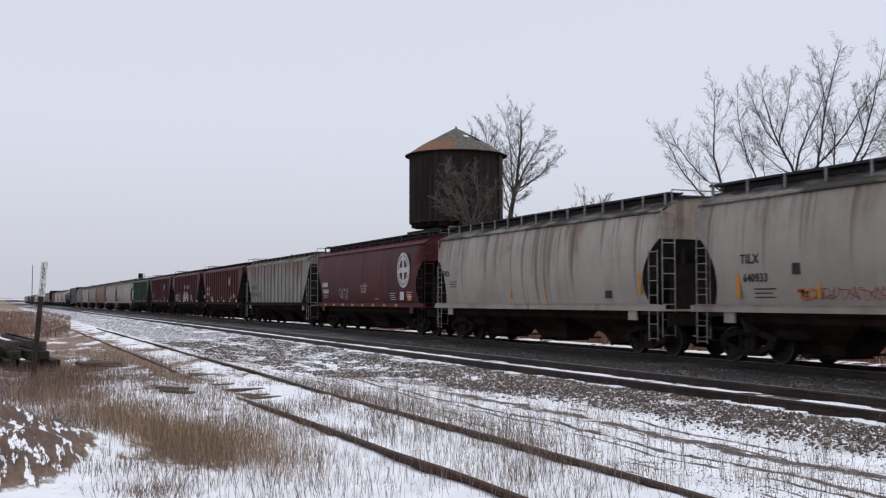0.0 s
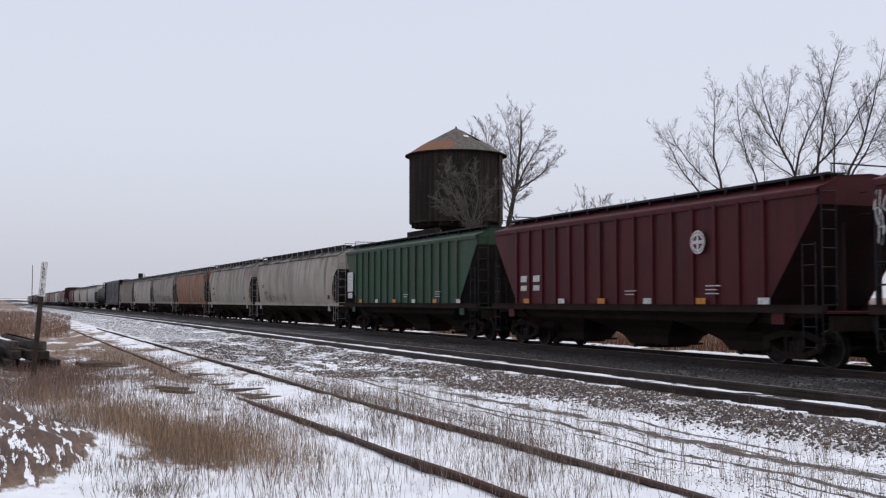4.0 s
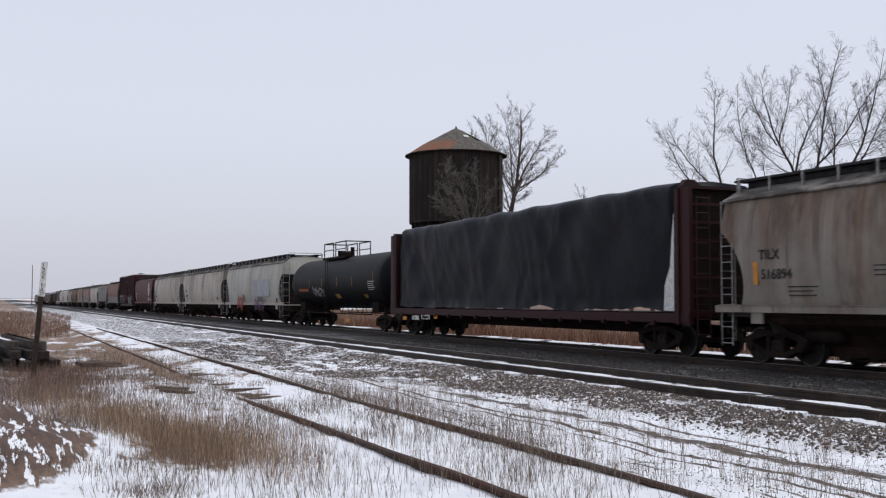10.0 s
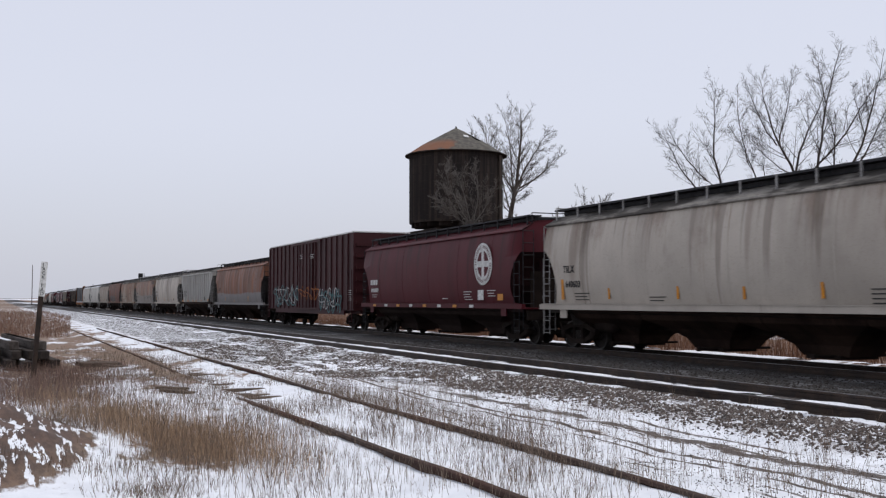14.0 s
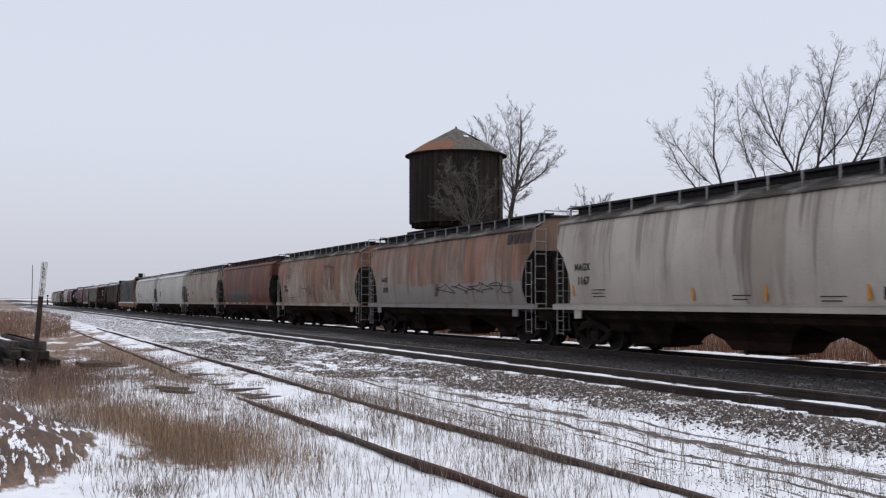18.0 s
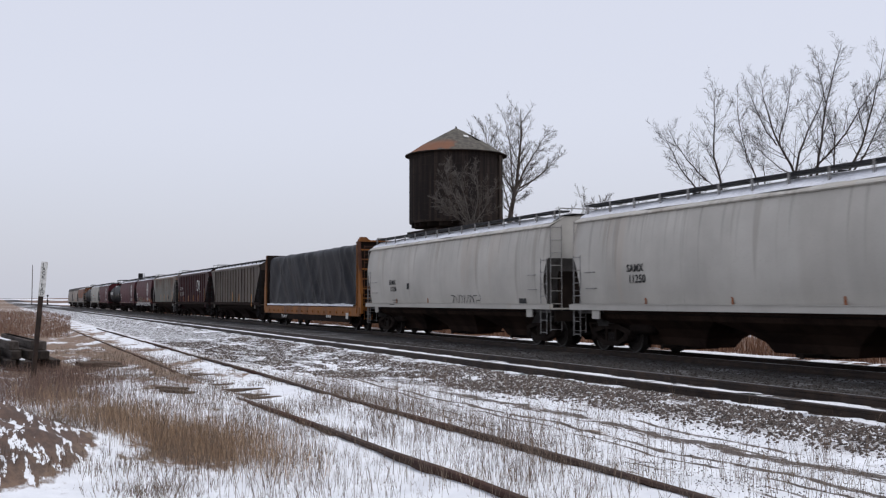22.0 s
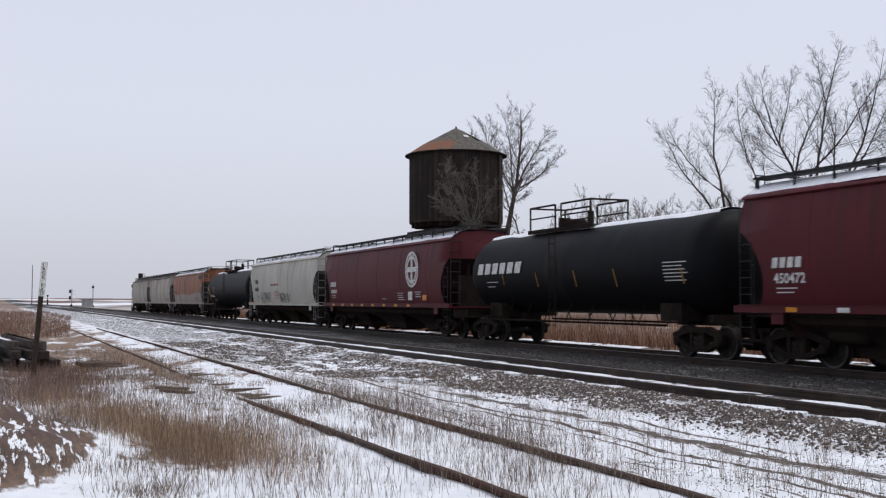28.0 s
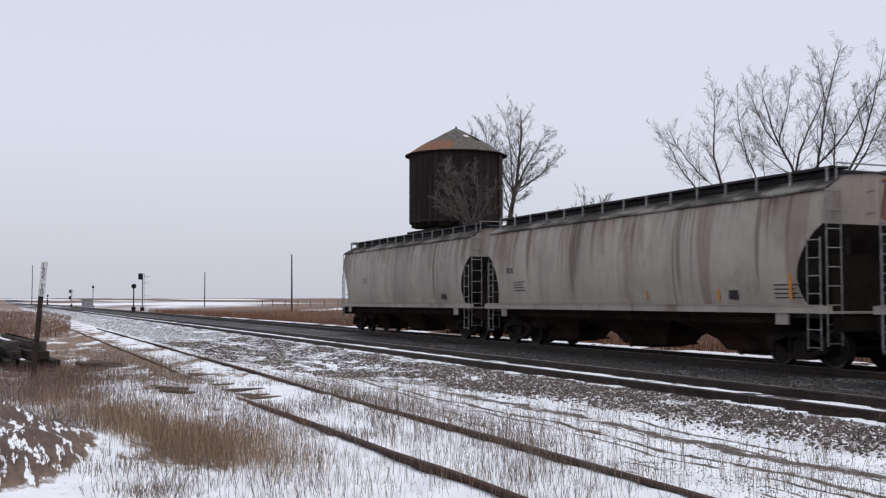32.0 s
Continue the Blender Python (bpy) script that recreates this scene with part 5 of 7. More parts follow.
def hopper(number, length, spec):
    """A covered hopper. spec: label, paint, ribs or smooth, bays and extras."""
    hl = length / 2 - 0.84
    ribbed = spec.get("ribbed", False)
    col = spec["paint"]
    trim = spec.get("trim", col)
    rail_mat = spec.get("rail", GALV)
    cut, cut_top = (1.75, 3.75) if ribbed else (CUT, CUT_TOP)
    if spec.get("full_end"):
        cut, cut_top = 0.35, 3.0
    car = thing("covered_hopper_car", spec["label"], "freight car", "cars of the train")
    part("body", body_mesh(hl, 0.0 if ribbed else 0.05, cut, cut_top, not ribbed), col, car)
    for s in (0, 180):
        part("slope_sheet", slope_mesh(hl, cut, cut_top, not ribbed), spec.get("slope", SLOPE), car, "dirty slope sheet with recess shade put in its colour", at=pose(0, 0, 0, 0, 0, s))
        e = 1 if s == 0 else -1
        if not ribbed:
            # dark panel added to close the view through the notch, as deep shade
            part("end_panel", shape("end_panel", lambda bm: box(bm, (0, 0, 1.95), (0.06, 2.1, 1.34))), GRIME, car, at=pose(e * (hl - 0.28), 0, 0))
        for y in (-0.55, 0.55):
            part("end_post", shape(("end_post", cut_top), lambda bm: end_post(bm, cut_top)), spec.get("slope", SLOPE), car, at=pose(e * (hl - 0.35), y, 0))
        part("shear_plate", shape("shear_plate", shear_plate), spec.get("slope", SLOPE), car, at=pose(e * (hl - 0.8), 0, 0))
        part("end_platform", shape("end_platform", end_platform), trim, car, at=pose(*((1 if s == 0 else -1) * (hl - 0.0), 0, 0), 0, 0, s))
        part("end_sill", shape("end_sill", end_sill), GRIME, car, at=pose(e * hl, 0, 0, 0, 0, s))
    soot = ROOF_SOOT if rail_mat == GALV and not spec.get("snow") else col
    part("roof", roof_mesh(hl, HALF + 0.0 if ribbed else HALF - 0.12), spec.get("roof", soot), car, "soot-stained sloping roof sheet" if soot == ROOF_SOOT else "")
    if not ribbed and not spec.get("snow"):
        part("hatch_coaming", shape(("coaming", round(hl, 2)), lambda bm: box(bm, (0, 0, EAVE + 0.40), (2 * hl - 0.5, 1.86, 0.17), bevel=0.03)), WALKWAY, car, "dark raised hatch coaming along the roof")
    if not ribbed:
        for x in np.linspace(-hl + cut + 1.6, hl - cut - 1.6, 5):
            part("seam", seam_mesh(0.05), col, car, at=pose(x, 0, 0))
    if spec.get("snow"):
        part("roof_snow", roof_snow_mesh(hl), SNOW, car, "snow lying on the roof")
    for s in (-1, 1):
        # on ribbed cars the sill takes the bay's shade-darkened colour
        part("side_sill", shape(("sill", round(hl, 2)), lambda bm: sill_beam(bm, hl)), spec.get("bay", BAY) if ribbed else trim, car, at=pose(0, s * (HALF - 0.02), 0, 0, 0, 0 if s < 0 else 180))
        part("running_board", shape(("board", round(hl, 2)), lambda bm: running_board(bm, hl)), WALKWAY, car, "dark steel running board", at=pose(0, s * 0.95, EAVE + (0.37 if ribbed else 0.50)))
        n = 15
        for i in range(n):
            x = -hl + 0.25 + (2 * hl - 0.5) * i / (n - 1)
            part("board_support", shape("board_foot", board_foot) if ribbed else shape("board_post", board_post), rail_mat, car, at=pose(x, s * 1.19, EAVE + (0.30 if ribbed else 0.33)))
        part("end_rail", shape("end_rail", end_rail), rail_mat, car, at=pose(s * (hl - 0.06), 0, 0))
        for y in (-1, 1):
            part("ladder", ladder_mesh(0.42, 0.55, EAVE), rail_mat, car, at=pose(s * (hl + 0.06), y * (HALF - 0.28), 0, 0, 0, 90) @ pose(0, 0, 0, 0, 0, 0))
            part("side_ladder", ladder_mesh(0.42, 0.45, 3.0 if not ribbed else 2.9), rail_mat, car, at=pose(s * (hl - 0.26), y * (HALF + 0.02), 0))
            part("jacking_plate", shape("step_plate", step_plate), trim, car, at=pose(s * (hl - 1.35), y * (HALF - 0.02), 0))
    part("hand_brake", shape("brake_rig", brake_rig), GRIME, car, at=pose(-hl - 0.08, 0, 0, 0, 0, 180))
    nb = spec.get("bays", 3)
    span = (2 * hl - 2.3) / nb
    for i in range(nb):
        x = -hl + 1.15 + span * (i + 0.5)
        bay = part("hopper_bay", bay_mesh(span * 1.0), spec.get("bay", BAY), car, "dusty hopper bay with underbody shade put in its colour", at=pose(x, 0, 0))
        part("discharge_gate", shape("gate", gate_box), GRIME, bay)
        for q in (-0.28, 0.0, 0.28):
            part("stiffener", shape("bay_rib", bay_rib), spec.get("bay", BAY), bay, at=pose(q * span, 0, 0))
        part("hatch_cover", shape("hatch", hatch), WALKWAY, car, at=pose(x, 0, EAVE + 0.38))
    part("center_sill", shape(("csill", round(hl, 2)), lambda bm: box(bm, (0, 0, 0.92), (2 * hl, 0.5, 0.46))), GRIME, car)
    if ribbed:
        n = spec.get("ribs", 15)
        for s in (-1, 1):
            for i in range(n):
                x = -hl + cut + 0.05 + (2 * hl - 2 * cut - 0.1) * i / (n - 1)
                part("rib", shape("rib_post", rib_post), col, car, at=pose(x, s * (HALF + 0.0), 0))
            part("top_chord", shape(("chord", round(hl, 2)), lambda bm: box(bm, (0, 0, EAVE - 0.06), (2 * hl, 0.10, 0.12))), spec.get("roof", col), car, at=pose(0, s * (HALF - 0.02), 0))
    part("air_tank", shape("air_tank", air_tank), GRIME, car, at=pose(-hl + 2.9, -0.85, 0.78))
    part("brake_pipe", shape(("brake_pipe", round(hl, 2)), lambda bm: brake_pipe(bm, hl)), GRIME, car, at=pose(0, -1.42, 1.19))
    for s in (-1, 1):
        for z in (1.95, 2.45):
            part("grab_iron", shape("grab_iron", grab_iron), rail_mat, car, at=pose(s * (hl - cut - 0.75), -side_y(z, 0.0 if ribbed else 0.05) - 0.07, z) if spec.get("full_end") else pose(s * (hl - 0.05), -0.3, z + 1.6))
    running_gear(car, hl - 1.40, hl + 0.14)
    return car, hl


# --- tank cars ---
def tank_shell(bm, hl, r):
    zc = 1.15 + r
    prof = [(-hl, 0.05)] + [(-hl + 0.75 * (1 - math.cos(a)), max(0.05, r * math.sin(a))) for a in np.linspace(0.15, math.pi / 2, 8)]
    prof += [(x, r) for x in np.linspace(-hl + 1.4, hl - 1.4, 7)] + [(-x, rr) for x, rr in prof[::-1]]
    lathe(bm, prof, 40, "x", (0, 0, zc))


def tank_rail(bm):
    for x0, x1 in ((-2.1, -0.25), (0.15, 2.1)):
        for y in (-0.72, 0.72):
            for x in (x0, x1):
                rod(bm, (x, y, 0), (x, y, 0.84), 0.034, 6)
            rod(bm, (x0, y, 0.84), (x1, y, 0.84), 0.034, 6)
            rod(bm, (x0, y, 0.44), (x1, y, 0.44), 0.026, 6)
    for x in (-2.1, 2.1):
        rod(bm, (x, -0.72, 0.84), (x, 0.72, 0.84), 0.034, 6)
    box(bm, (0, 0, 0.0), (4.3, 1.55, 0.05))
    box(bm, (0, -0.78, -0.04), (4.3, 0.05, 0.14))


def tank_dome(bm):
    lathe(bm, [(-0.1, 0.36), (0.22, 0.36), (0.30, 0.30), (0.34, 0.05)], 16, "z")
    lathe(bm, [(0.0, 0.12), (0.55, 0.12)], 8, "z", (0.75, 0.1, 0))
    lathe(bm, [(0.0, 0.22), (0.4, 0.22)], 10, "z", (-0.7, -0.1, 0))


def tank_sill(bm, hl):
    for s in (-1, 1):
        box(bm, (s * (hl - 1.3), 0, 1.02), (3.2, 0.7, 0.28))
        box(bm, (s * (hl - 2.1), 0, 1.25), (1.0, 2.3, 0.5))
        box(bm, (s * (hl + 0.05), 0, 1.1), (0.14, 2.8, 0.2))
    for y in (-1.35, 1.35):
        rod(bm, (-hl + 2, y, 0.88), (hl - 2, y, 0.88), 0.035, 6)
        for x in np.linspace(-hl + 2, hl - 2, 9):
            rod(bm, (x, y, 0.88), (x, y * 0.8, 1.5), 0.02, 5)


def tank_car(number, length, spec):
    hl = length / 2 - 0.60
    r = 1.47
    car = thing("tank_car", spec["label"], "freight car", "cars of the train")
    part("tank", shape(("tank", round(hl, 2)), lambda bm: tank_shell(bm, hl, r), True), spec["paint"], car)
    part("stub_sill", shape(("tsill", round(hl, 2)), lambda bm: tank_sill(bm, hl)), GRIME, car)
    top = 1.15 + 2 * r
    part("platform_railing", shape("tank_rail", tank_rail), GRIME, car, "black steel platform railing", at=pose(-1.5, 0, top - 0.02))
    part("manway", shape("tank_dome", tank_dome), GRIME, car, "black manway and valves", at=pose(-1.5, 0, top))
    for y in (-1, 1):
        part("ladder", ladder_mesh(0.42, 0.7, top - 0.1), GRIME, car, at=pose(-0.6, y * (r + 0.03), 0))
    if spec.get("snow"):
        def cap(bm):
            xs = np.linspace(-hl + 0.7, hl - 0.7, 40)
            cols = []
            for x in xs:
                w = 0.62 + 0.15 * noise.noise((x * 0.8, 7, 0))
                cols.append([bm.verts.new((x, yy * w, 1.15 + r + math.sqrt(r * r - (yy * w) ** 2) + (0.05 if abs(yy) < 1 else -0.01))) for yy in (-1, -0.85, -0.3, 0.3, 0.85, 1)])
            for a, b in zip(cols, cols[1:]):
                for k in range(5):
                    bm.faces.new((a[k], b[k], b[k + 1], a[k + 1]))
        part("tank_snow", shape(("tank_snow", round(hl, 2)), cap, True), SNOW, car, "snow along the tank's top")
    running_gear(car, hl - 1.0, hl + 0.2)
    return car, hl


# --- centre-beam flat cars under tarpaulin ---
TARP = plain("black_tarpaulin", (0.007, 0.0075, 0.011), (0.011, 0.012, 0.017), 1.2, 0.42, fine=5.0, bumps=0.4, gloss=0.07)


def tarp_mesh(hl, key, tall):
    """A load wrapped in tarpaulin: the sides sag and crease between its ties."""
    def build(bm):
        xs = np.linspace(-hl + 0.95, hl - 0.95, 200)
        prof = [(-1.43, z) for z in np.linspace(1.30, tall - 0.35, 18)] + [(-1.38, tall - 0.2), (-1.15, tall - 0.08), (0, tall), (1.15, tall - 0.08), (1.38, tall - 0.2), (1.42, 3.5), (1.43, 2.5), (1.42, 1.5)]
        cols = []
        for i, x in enumerate(xs):
            col = []
            for k, (y, z) in enumerate(prof):
                lean, back = x + 0.9 * z, x - 0.55 * z
                fold = 0.26 * abs(noise.noise((lean * 0.42 + key, z * 0.12, key))) + 0.12 * abs(noise.noise((back * 0.5, z * 0.15 + key, 1.0))) + 0.13 * abs(noise.noise((lean * 0.95, z * 0.2, key)))
                edge = 0.16 * noise.noise((x * 0.5, 3.0 + key, 0)) + 0.05 * noise.noise((x * 2.5, key, 1)) if k == 0 else 0.0
                droop = 0.06 * noise.noise((x * 0.7, key, 5.0)) if z > 3.8 else 0.0
                col.append(bm.verts.new((x, y - math.copysign(fold - 0.06, y) * (1 if abs(y) > 1.2 and 0 < k < len(prof) - 1 else 0), z + edge + droop)))
            cols.append(col)
        for a, b in zip(cols, cols[1:]):
            for k in range(len(prof) - 1):
                bm.faces.new((a[k], b[k], b[k + 1], a[k + 1]))
        bm.faces.new(cols[0])
        bm.faces.new(cols[-1][::-1])
    return shape(("tarp", round(hl, 2), key), build, True)


def bulkhead(bm):
    box(bm, (-0.06, 0, 4.66), (0.20, 3.02, 0.08))
    box(bm, (0.0, 0, 1.25), (0.72, 2.9, 0.12))
    vs = [[bm.verts.new((x, y, z)) for y, z in ((-1.5, 4.70), (-0.9, 4.70), (-1.1, 4.86), (-1.4, 4.86))] for x in (-0.16, 0.04)]
    bm.faces.new(vs[0])
    bm.faces.new(vs[1][::-1])
    for k in range(4):
        n = (k + 1) % 4
        bm.faces.new((vs[0][k], vs[1][k], vs[1][n], vs[0][n]))


def bulkhead_wall(bm):
    box(bm, (-0.20, 0, 2.85), (0.10, 2.96, 3.66))


def bulkhead_side(bm):
    """Wedge-shaped side brace of a bulkhead, wide at its foot."""
    for t in (0.06,):
        vs = [[bm.verts.new((-0.14, y, 0.92)), bm.verts.new((0.50, y, 0.92)), bm.verts.new((0.47, y, 1.9)), bm.verts.new((0.0, y, 4.62)), bm.verts.new((-0.14, y, 4.62))] for y in (-t, t)]
        bm.faces.new(vs[0])
        bm.faces.new(vs[1][::-1])
        for k in range(5):
            n = (k + 1) % 5
            bm.faces.new((vs[0][k], vs[1][k], vs[1][n], vs[0][n]))


def inner_flange(bm):
    box(bm, (-0.12, -0.02, 2.77), (0.06, 0.2, 3.7))


def outer_flange(bm):
    box(bm, (0.235, -0.02, 3.26), (0.05, 0.18, 2.76), Matrix.Rotation(-math.atan2(0.47, 2.72), 3, "Y"))


def bulkhead_bar(bm):
    box(bm, (0.0, 0, 0), (0.06, 2.9, 0.07))


def flat_deck(bm, hl):
    box(bm, (0, 0, 1.16), (2 * hl, 2.9, 0.12))


def flat_sill(bm, hl, deep):
    box(bm, (0, 0, 1.23 - deep / 2), (2 * hl, 0.10, deep))


def flat_spine(bm, hl):
    box(bm, (0, 0, 0.85), (2 * hl - 3, 0.6, 0.5))


def centre_flat(number, length, spec):
    hl = length / 2 - 0.6
    car = thing("bulkhead_flat_car", spec["label"], "freight car", "cars of the train")
    col = spec["paint"]
    part("deck", shape(("deck", round(hl, 2)), lambda bm: flat_deck(bm, hl)), col, car)
    deep = 0.46 if spec.get("snow") else 0.26
    for y in (-1.5, 1.5):
        part("side_sill", shape(("flat_sill", round(hl, 2), deep), lambda bm: flat_sill(bm, hl, deep)), col, car, at=pose(0, y, 0))
    if spec.get("snow"):
        for y in (-1.46, 1.46):
            part("lower_sill", shape(("flat_lower", round(hl, 2)), lambda bm: box(bm, (0, 0, 0.60), (2 * hl - 3.4, 0.08, 0.36))), GRIME, car, "black lower sill", at=pose(0, y, 0))
    part("center_sill", shape(("flat_spine", round(hl, 2)), lambda bm: flat_spine(bm, hl)), GRIME, car)
    for s in (-1, 1):
        b = part("bulkhead", shape("bulkhead", bulkhead), col, car, at=pose(s * (hl - 0.30), 0, 0, 0, 0, 0 if s > 0 else 180))
        # black colour stands for shade on the recessed wall, with some dirt
        part("end_wall", shape("bulkhead_wall", bulkhead_wall), GRIME, b, "bulkhead wall coloured black for the shade on it")
        for y in (-1.47, 1.47):
            part("side_plate", shape("bulkhead_side", bulkhead_side) if spec.get("snow") else shape("bulkhead_plate", lambda bm: box(bm, (0.0, 0, 2.77), (0.66, 0.12, 3.7))), col, b, at=pose(0, y, 0))
            part("flange", shape("inner_flange", inner_flange), col, b, at=pose(0, y, 0))
            if spec.get("snow"):
                part("flange", shape("outer_flange", outer_flange), col, b, at=pose(0, y, 0))
        for z in (1.7, 2.2, 2.7, 3.2, 3.7, 4.2):
            part("cross_bar", shape("bulkhead_bar", bulkhead_bar), col, b, at=pose(0.45 if z < 2 else 0.45 - 0.172 * (z - 1.9), 0, z))
        part("ladder", ladder_mesh(0.42, 0.6, 4.4), col, b, at=pose(0.36, -1.1, 0, 0, 0, 90))
    part("tarpaulin", tarp_mesh(hl, number, 4.62 if spec.get("snow") else 4.95), TARP, car, "creased black tarpaulin over the load")
    if not spec.get("snow"):
        def torn(bm):
            pts = [(hl - 1.20, 1.30), (hl - 0.72, 1.28), (hl - 0.70, 4.0), (hl - 0.80, 3.4), (hl - 0.90, 2.5), (hl - 1.15, 2.0)]
            bm.faces.new([bm.verts.new((x, -1.50, z)) for x, z in pts])
        part("torn_wrap", shape("torn_wrap", torn), WHITEMARK, car, "torn white wrapping under the tarpaulin")
    if spec.get("snow"):
        def ridge(bm):
            xs = np.linspace(-hl + 0.8, hl - 1.0, 90)
            cols = []
            for x in xs:
                h = 0.09 + 0.07 * noise.noise((x * 1.7, 2.2, 0))
                cols.append([bm.verts.new((x, -1.56, 1.285)), bm.verts.new((x, -1.55, 1.30 + h)), bm.verts.new((x, -1.40, 1.30 + h)), bm.verts.new((x, -1.36, 1.285))])
            for a, b in zip(cols, cols[1:]):
                for k in range(3):
                    bm.faces.new((a[k], b[k], b[k + 1], a[k + 1]))
        part("deck_snow", shape(("deck_snow", round(hl, 2)), ridge), SNOW, car, "snow lying along the deck edge")
    for i, x in enumerate(np.linspace(-hl + 1.6, hl - 1.6, 16)):
        part("strap_winch", shape("winch", lambda bm: box(bm, (0, 0, 0), (0.12, 0.08, 0.12))), col, car, at=pose(x, -1.57, 0.95))
    running_gear(car, hl - 2.0, hl)
    return car, hl


# --- box car ---
def box_shell(bm, hl):
    box(bm, (0, 0, 3.10), (2 * hl, 3.06, 4.08))
    box(bm, (0, 0, 0.98), (2 * hl - 0.5, 2.2, 0.2))


def box_car(number, length, spec):
    hl = length / 2 - 0.8
    col = spec["paint"]
    car = thing("box_car", spec["label"], "freight car", "cars of the train")
    part("body", shape(("boxbody", round(hl, 2)), lambda bm: box_shell(bm, hl)), col, car)

    def lid(bm):
        box(bm, (0, 0, 5.17), (2 * hl + 0.05, 3.1, 0.06))
        for x in np.linspace(-hl + 0.5, hl - 0.5, 14):
            box(bm, (x, 0, 5.21), (0.10, 3.0, 0.05))
    part("roof", shape("boxroof", lid), WHITEMARK, car, "pale galvanised roof")
    for s in (-1, 1):
        for i, x in enumerate(np.linspace(-hl + 0.06, hl - 0.06, 19)):
            if abs(x) > 1.6:
                part("rib", shape("box_rib", lambda bm: box(bm, (0, 0, 3.10), (0.12, 0.10, 4.02))), col, car, at=pose(x, s * 1.55, 0))
        door = part("door", shape("box_door", lambda bm: box(bm, (0, 0, 3.06), (3.0, 0.10, 3.9))), col, car, at=pose(0, s * 1.58, 0))
        for x in (-1.1, -0.4, 0.4, 1.1):
            part("lock_bar", shape("lock_bar", lambda bm: rod(bm, (0, 0, 1.15), (0, 0, 4.95), 0.03, 6)), col, door, at=pose(x, s * 0.08, 0))
        for z in (1.12, 5.02):
            part("door_track", shape("door_track", lambda bm: box(bm, (0, 0, 0), (6.4, 0.12, 0.10))), col, car, at=pose(0, s * 1.60, z))
        part("end_rib", shape("end_rib", lambda bm: [box(bm, (0, 0, z), (0.10, 2.9, 0.16)) for z in (1.5, 2.1, 2.7, 3.3, 3.9, 4.5)]), col, car, at=pose(s * (hl + 0.04), 0, 0))
        part("side_ladder", ladder_mesh(0.42, 0.45, 3.2), col, car, at=pose(s * (hl - 0.3), -1.66, 0))
        part("side_sill", shape(("boxsill", round(hl, 2)), lambda bm: box(bm, (0, 0, 1.0), (2 * hl - 3.5, 0.1, 0.34))), col, car, at=pose(0, s * 1.5, 0))
    running_gear(car, hl - 1.6, hl + 0.25)
    return car, hl


# --- paints ---
def gray(i, s=0.5, rust=0.0, tone=0.34, **k):
    return paint("weathered_gray_paint_%d" % i, (tone * 1.22, tone * 1.10, tone * 0.95), (0.095, 0.066, 0.048), s, 0.28 + rust, (0.17, 0.095, 0.055), **k)


RED = paint("oxide_red_paint", (0.084, 0.0112, 0.0165), (0.032, 0.010, 0.010), 0.5)
RED_RIB = paint("faded_mineral_red_paint", (0.078, 0.0135, 0.0165), (0.032, 0.012, 0.011), 0.6)
BROWN = paint("brown_red_paint", (0.046, 0.0105, 0.0125), (0.022, 0.010, 0.0095), 0.5)
GREEN = paint("dull_green_paint", (0.035, 0.075, 0.045), (0.04, 0.04, 0.03), 0.5)
YELLOW = paint("traffic_yellow_paint", (0.30, 0.115, 0.025), (0.07, 0.03, 0.018), 1.0, 0.45, (0.13, 0.05, 0.025))
TANKBLACK = paint("tank_black_paint", (0.0075, 0.008, 0.010), (0.016, 0.014, 0.013), 0.4, rough=0.5, gloss=0.06)
WHITE = paint("clean_white_gray_paint", (0.54, 0.52, 0.475), (0.28, 0.24, 0.20), 0.22)
WHITE2 = paint("dusty_white_paint", (0.46, 0.45, 0.40), (0.22, 0.175, 0.135), 0.38)
RIBGRAY = paint("ribbed_gray_paint", (0.30, 0.295, 0.265), (0.13, 0.105, 0.085), 0.35, 0.42, (0.24, 0.10, 0.05))
RIBTAN = paint("ribbed_tan_gray_paint", (0.14, 0.118, 0.097), (0.045, 0.030, 0.025), 0.9)
RUSTY = paint("rust_covered_gray_paint", (0.30, 0.26, 0.21), (0.085, 0.04, 0.022), 0.35, 0.95, (0.24, 0.072, 0.027), patch=(0.22, 0.22, 0.22), patch_top=2.05)
RUSTY_DARK = paint("dark_rust_paint", (0.25, 0.17, 0.12), (0.05, 0.022, 0.014), 0.45, 1.1, (0.18, 0.046, 0.020), patch=(0.085, 0.08, 0.078), patch_top=2.35, patch_x=(-6.0, 1.5))

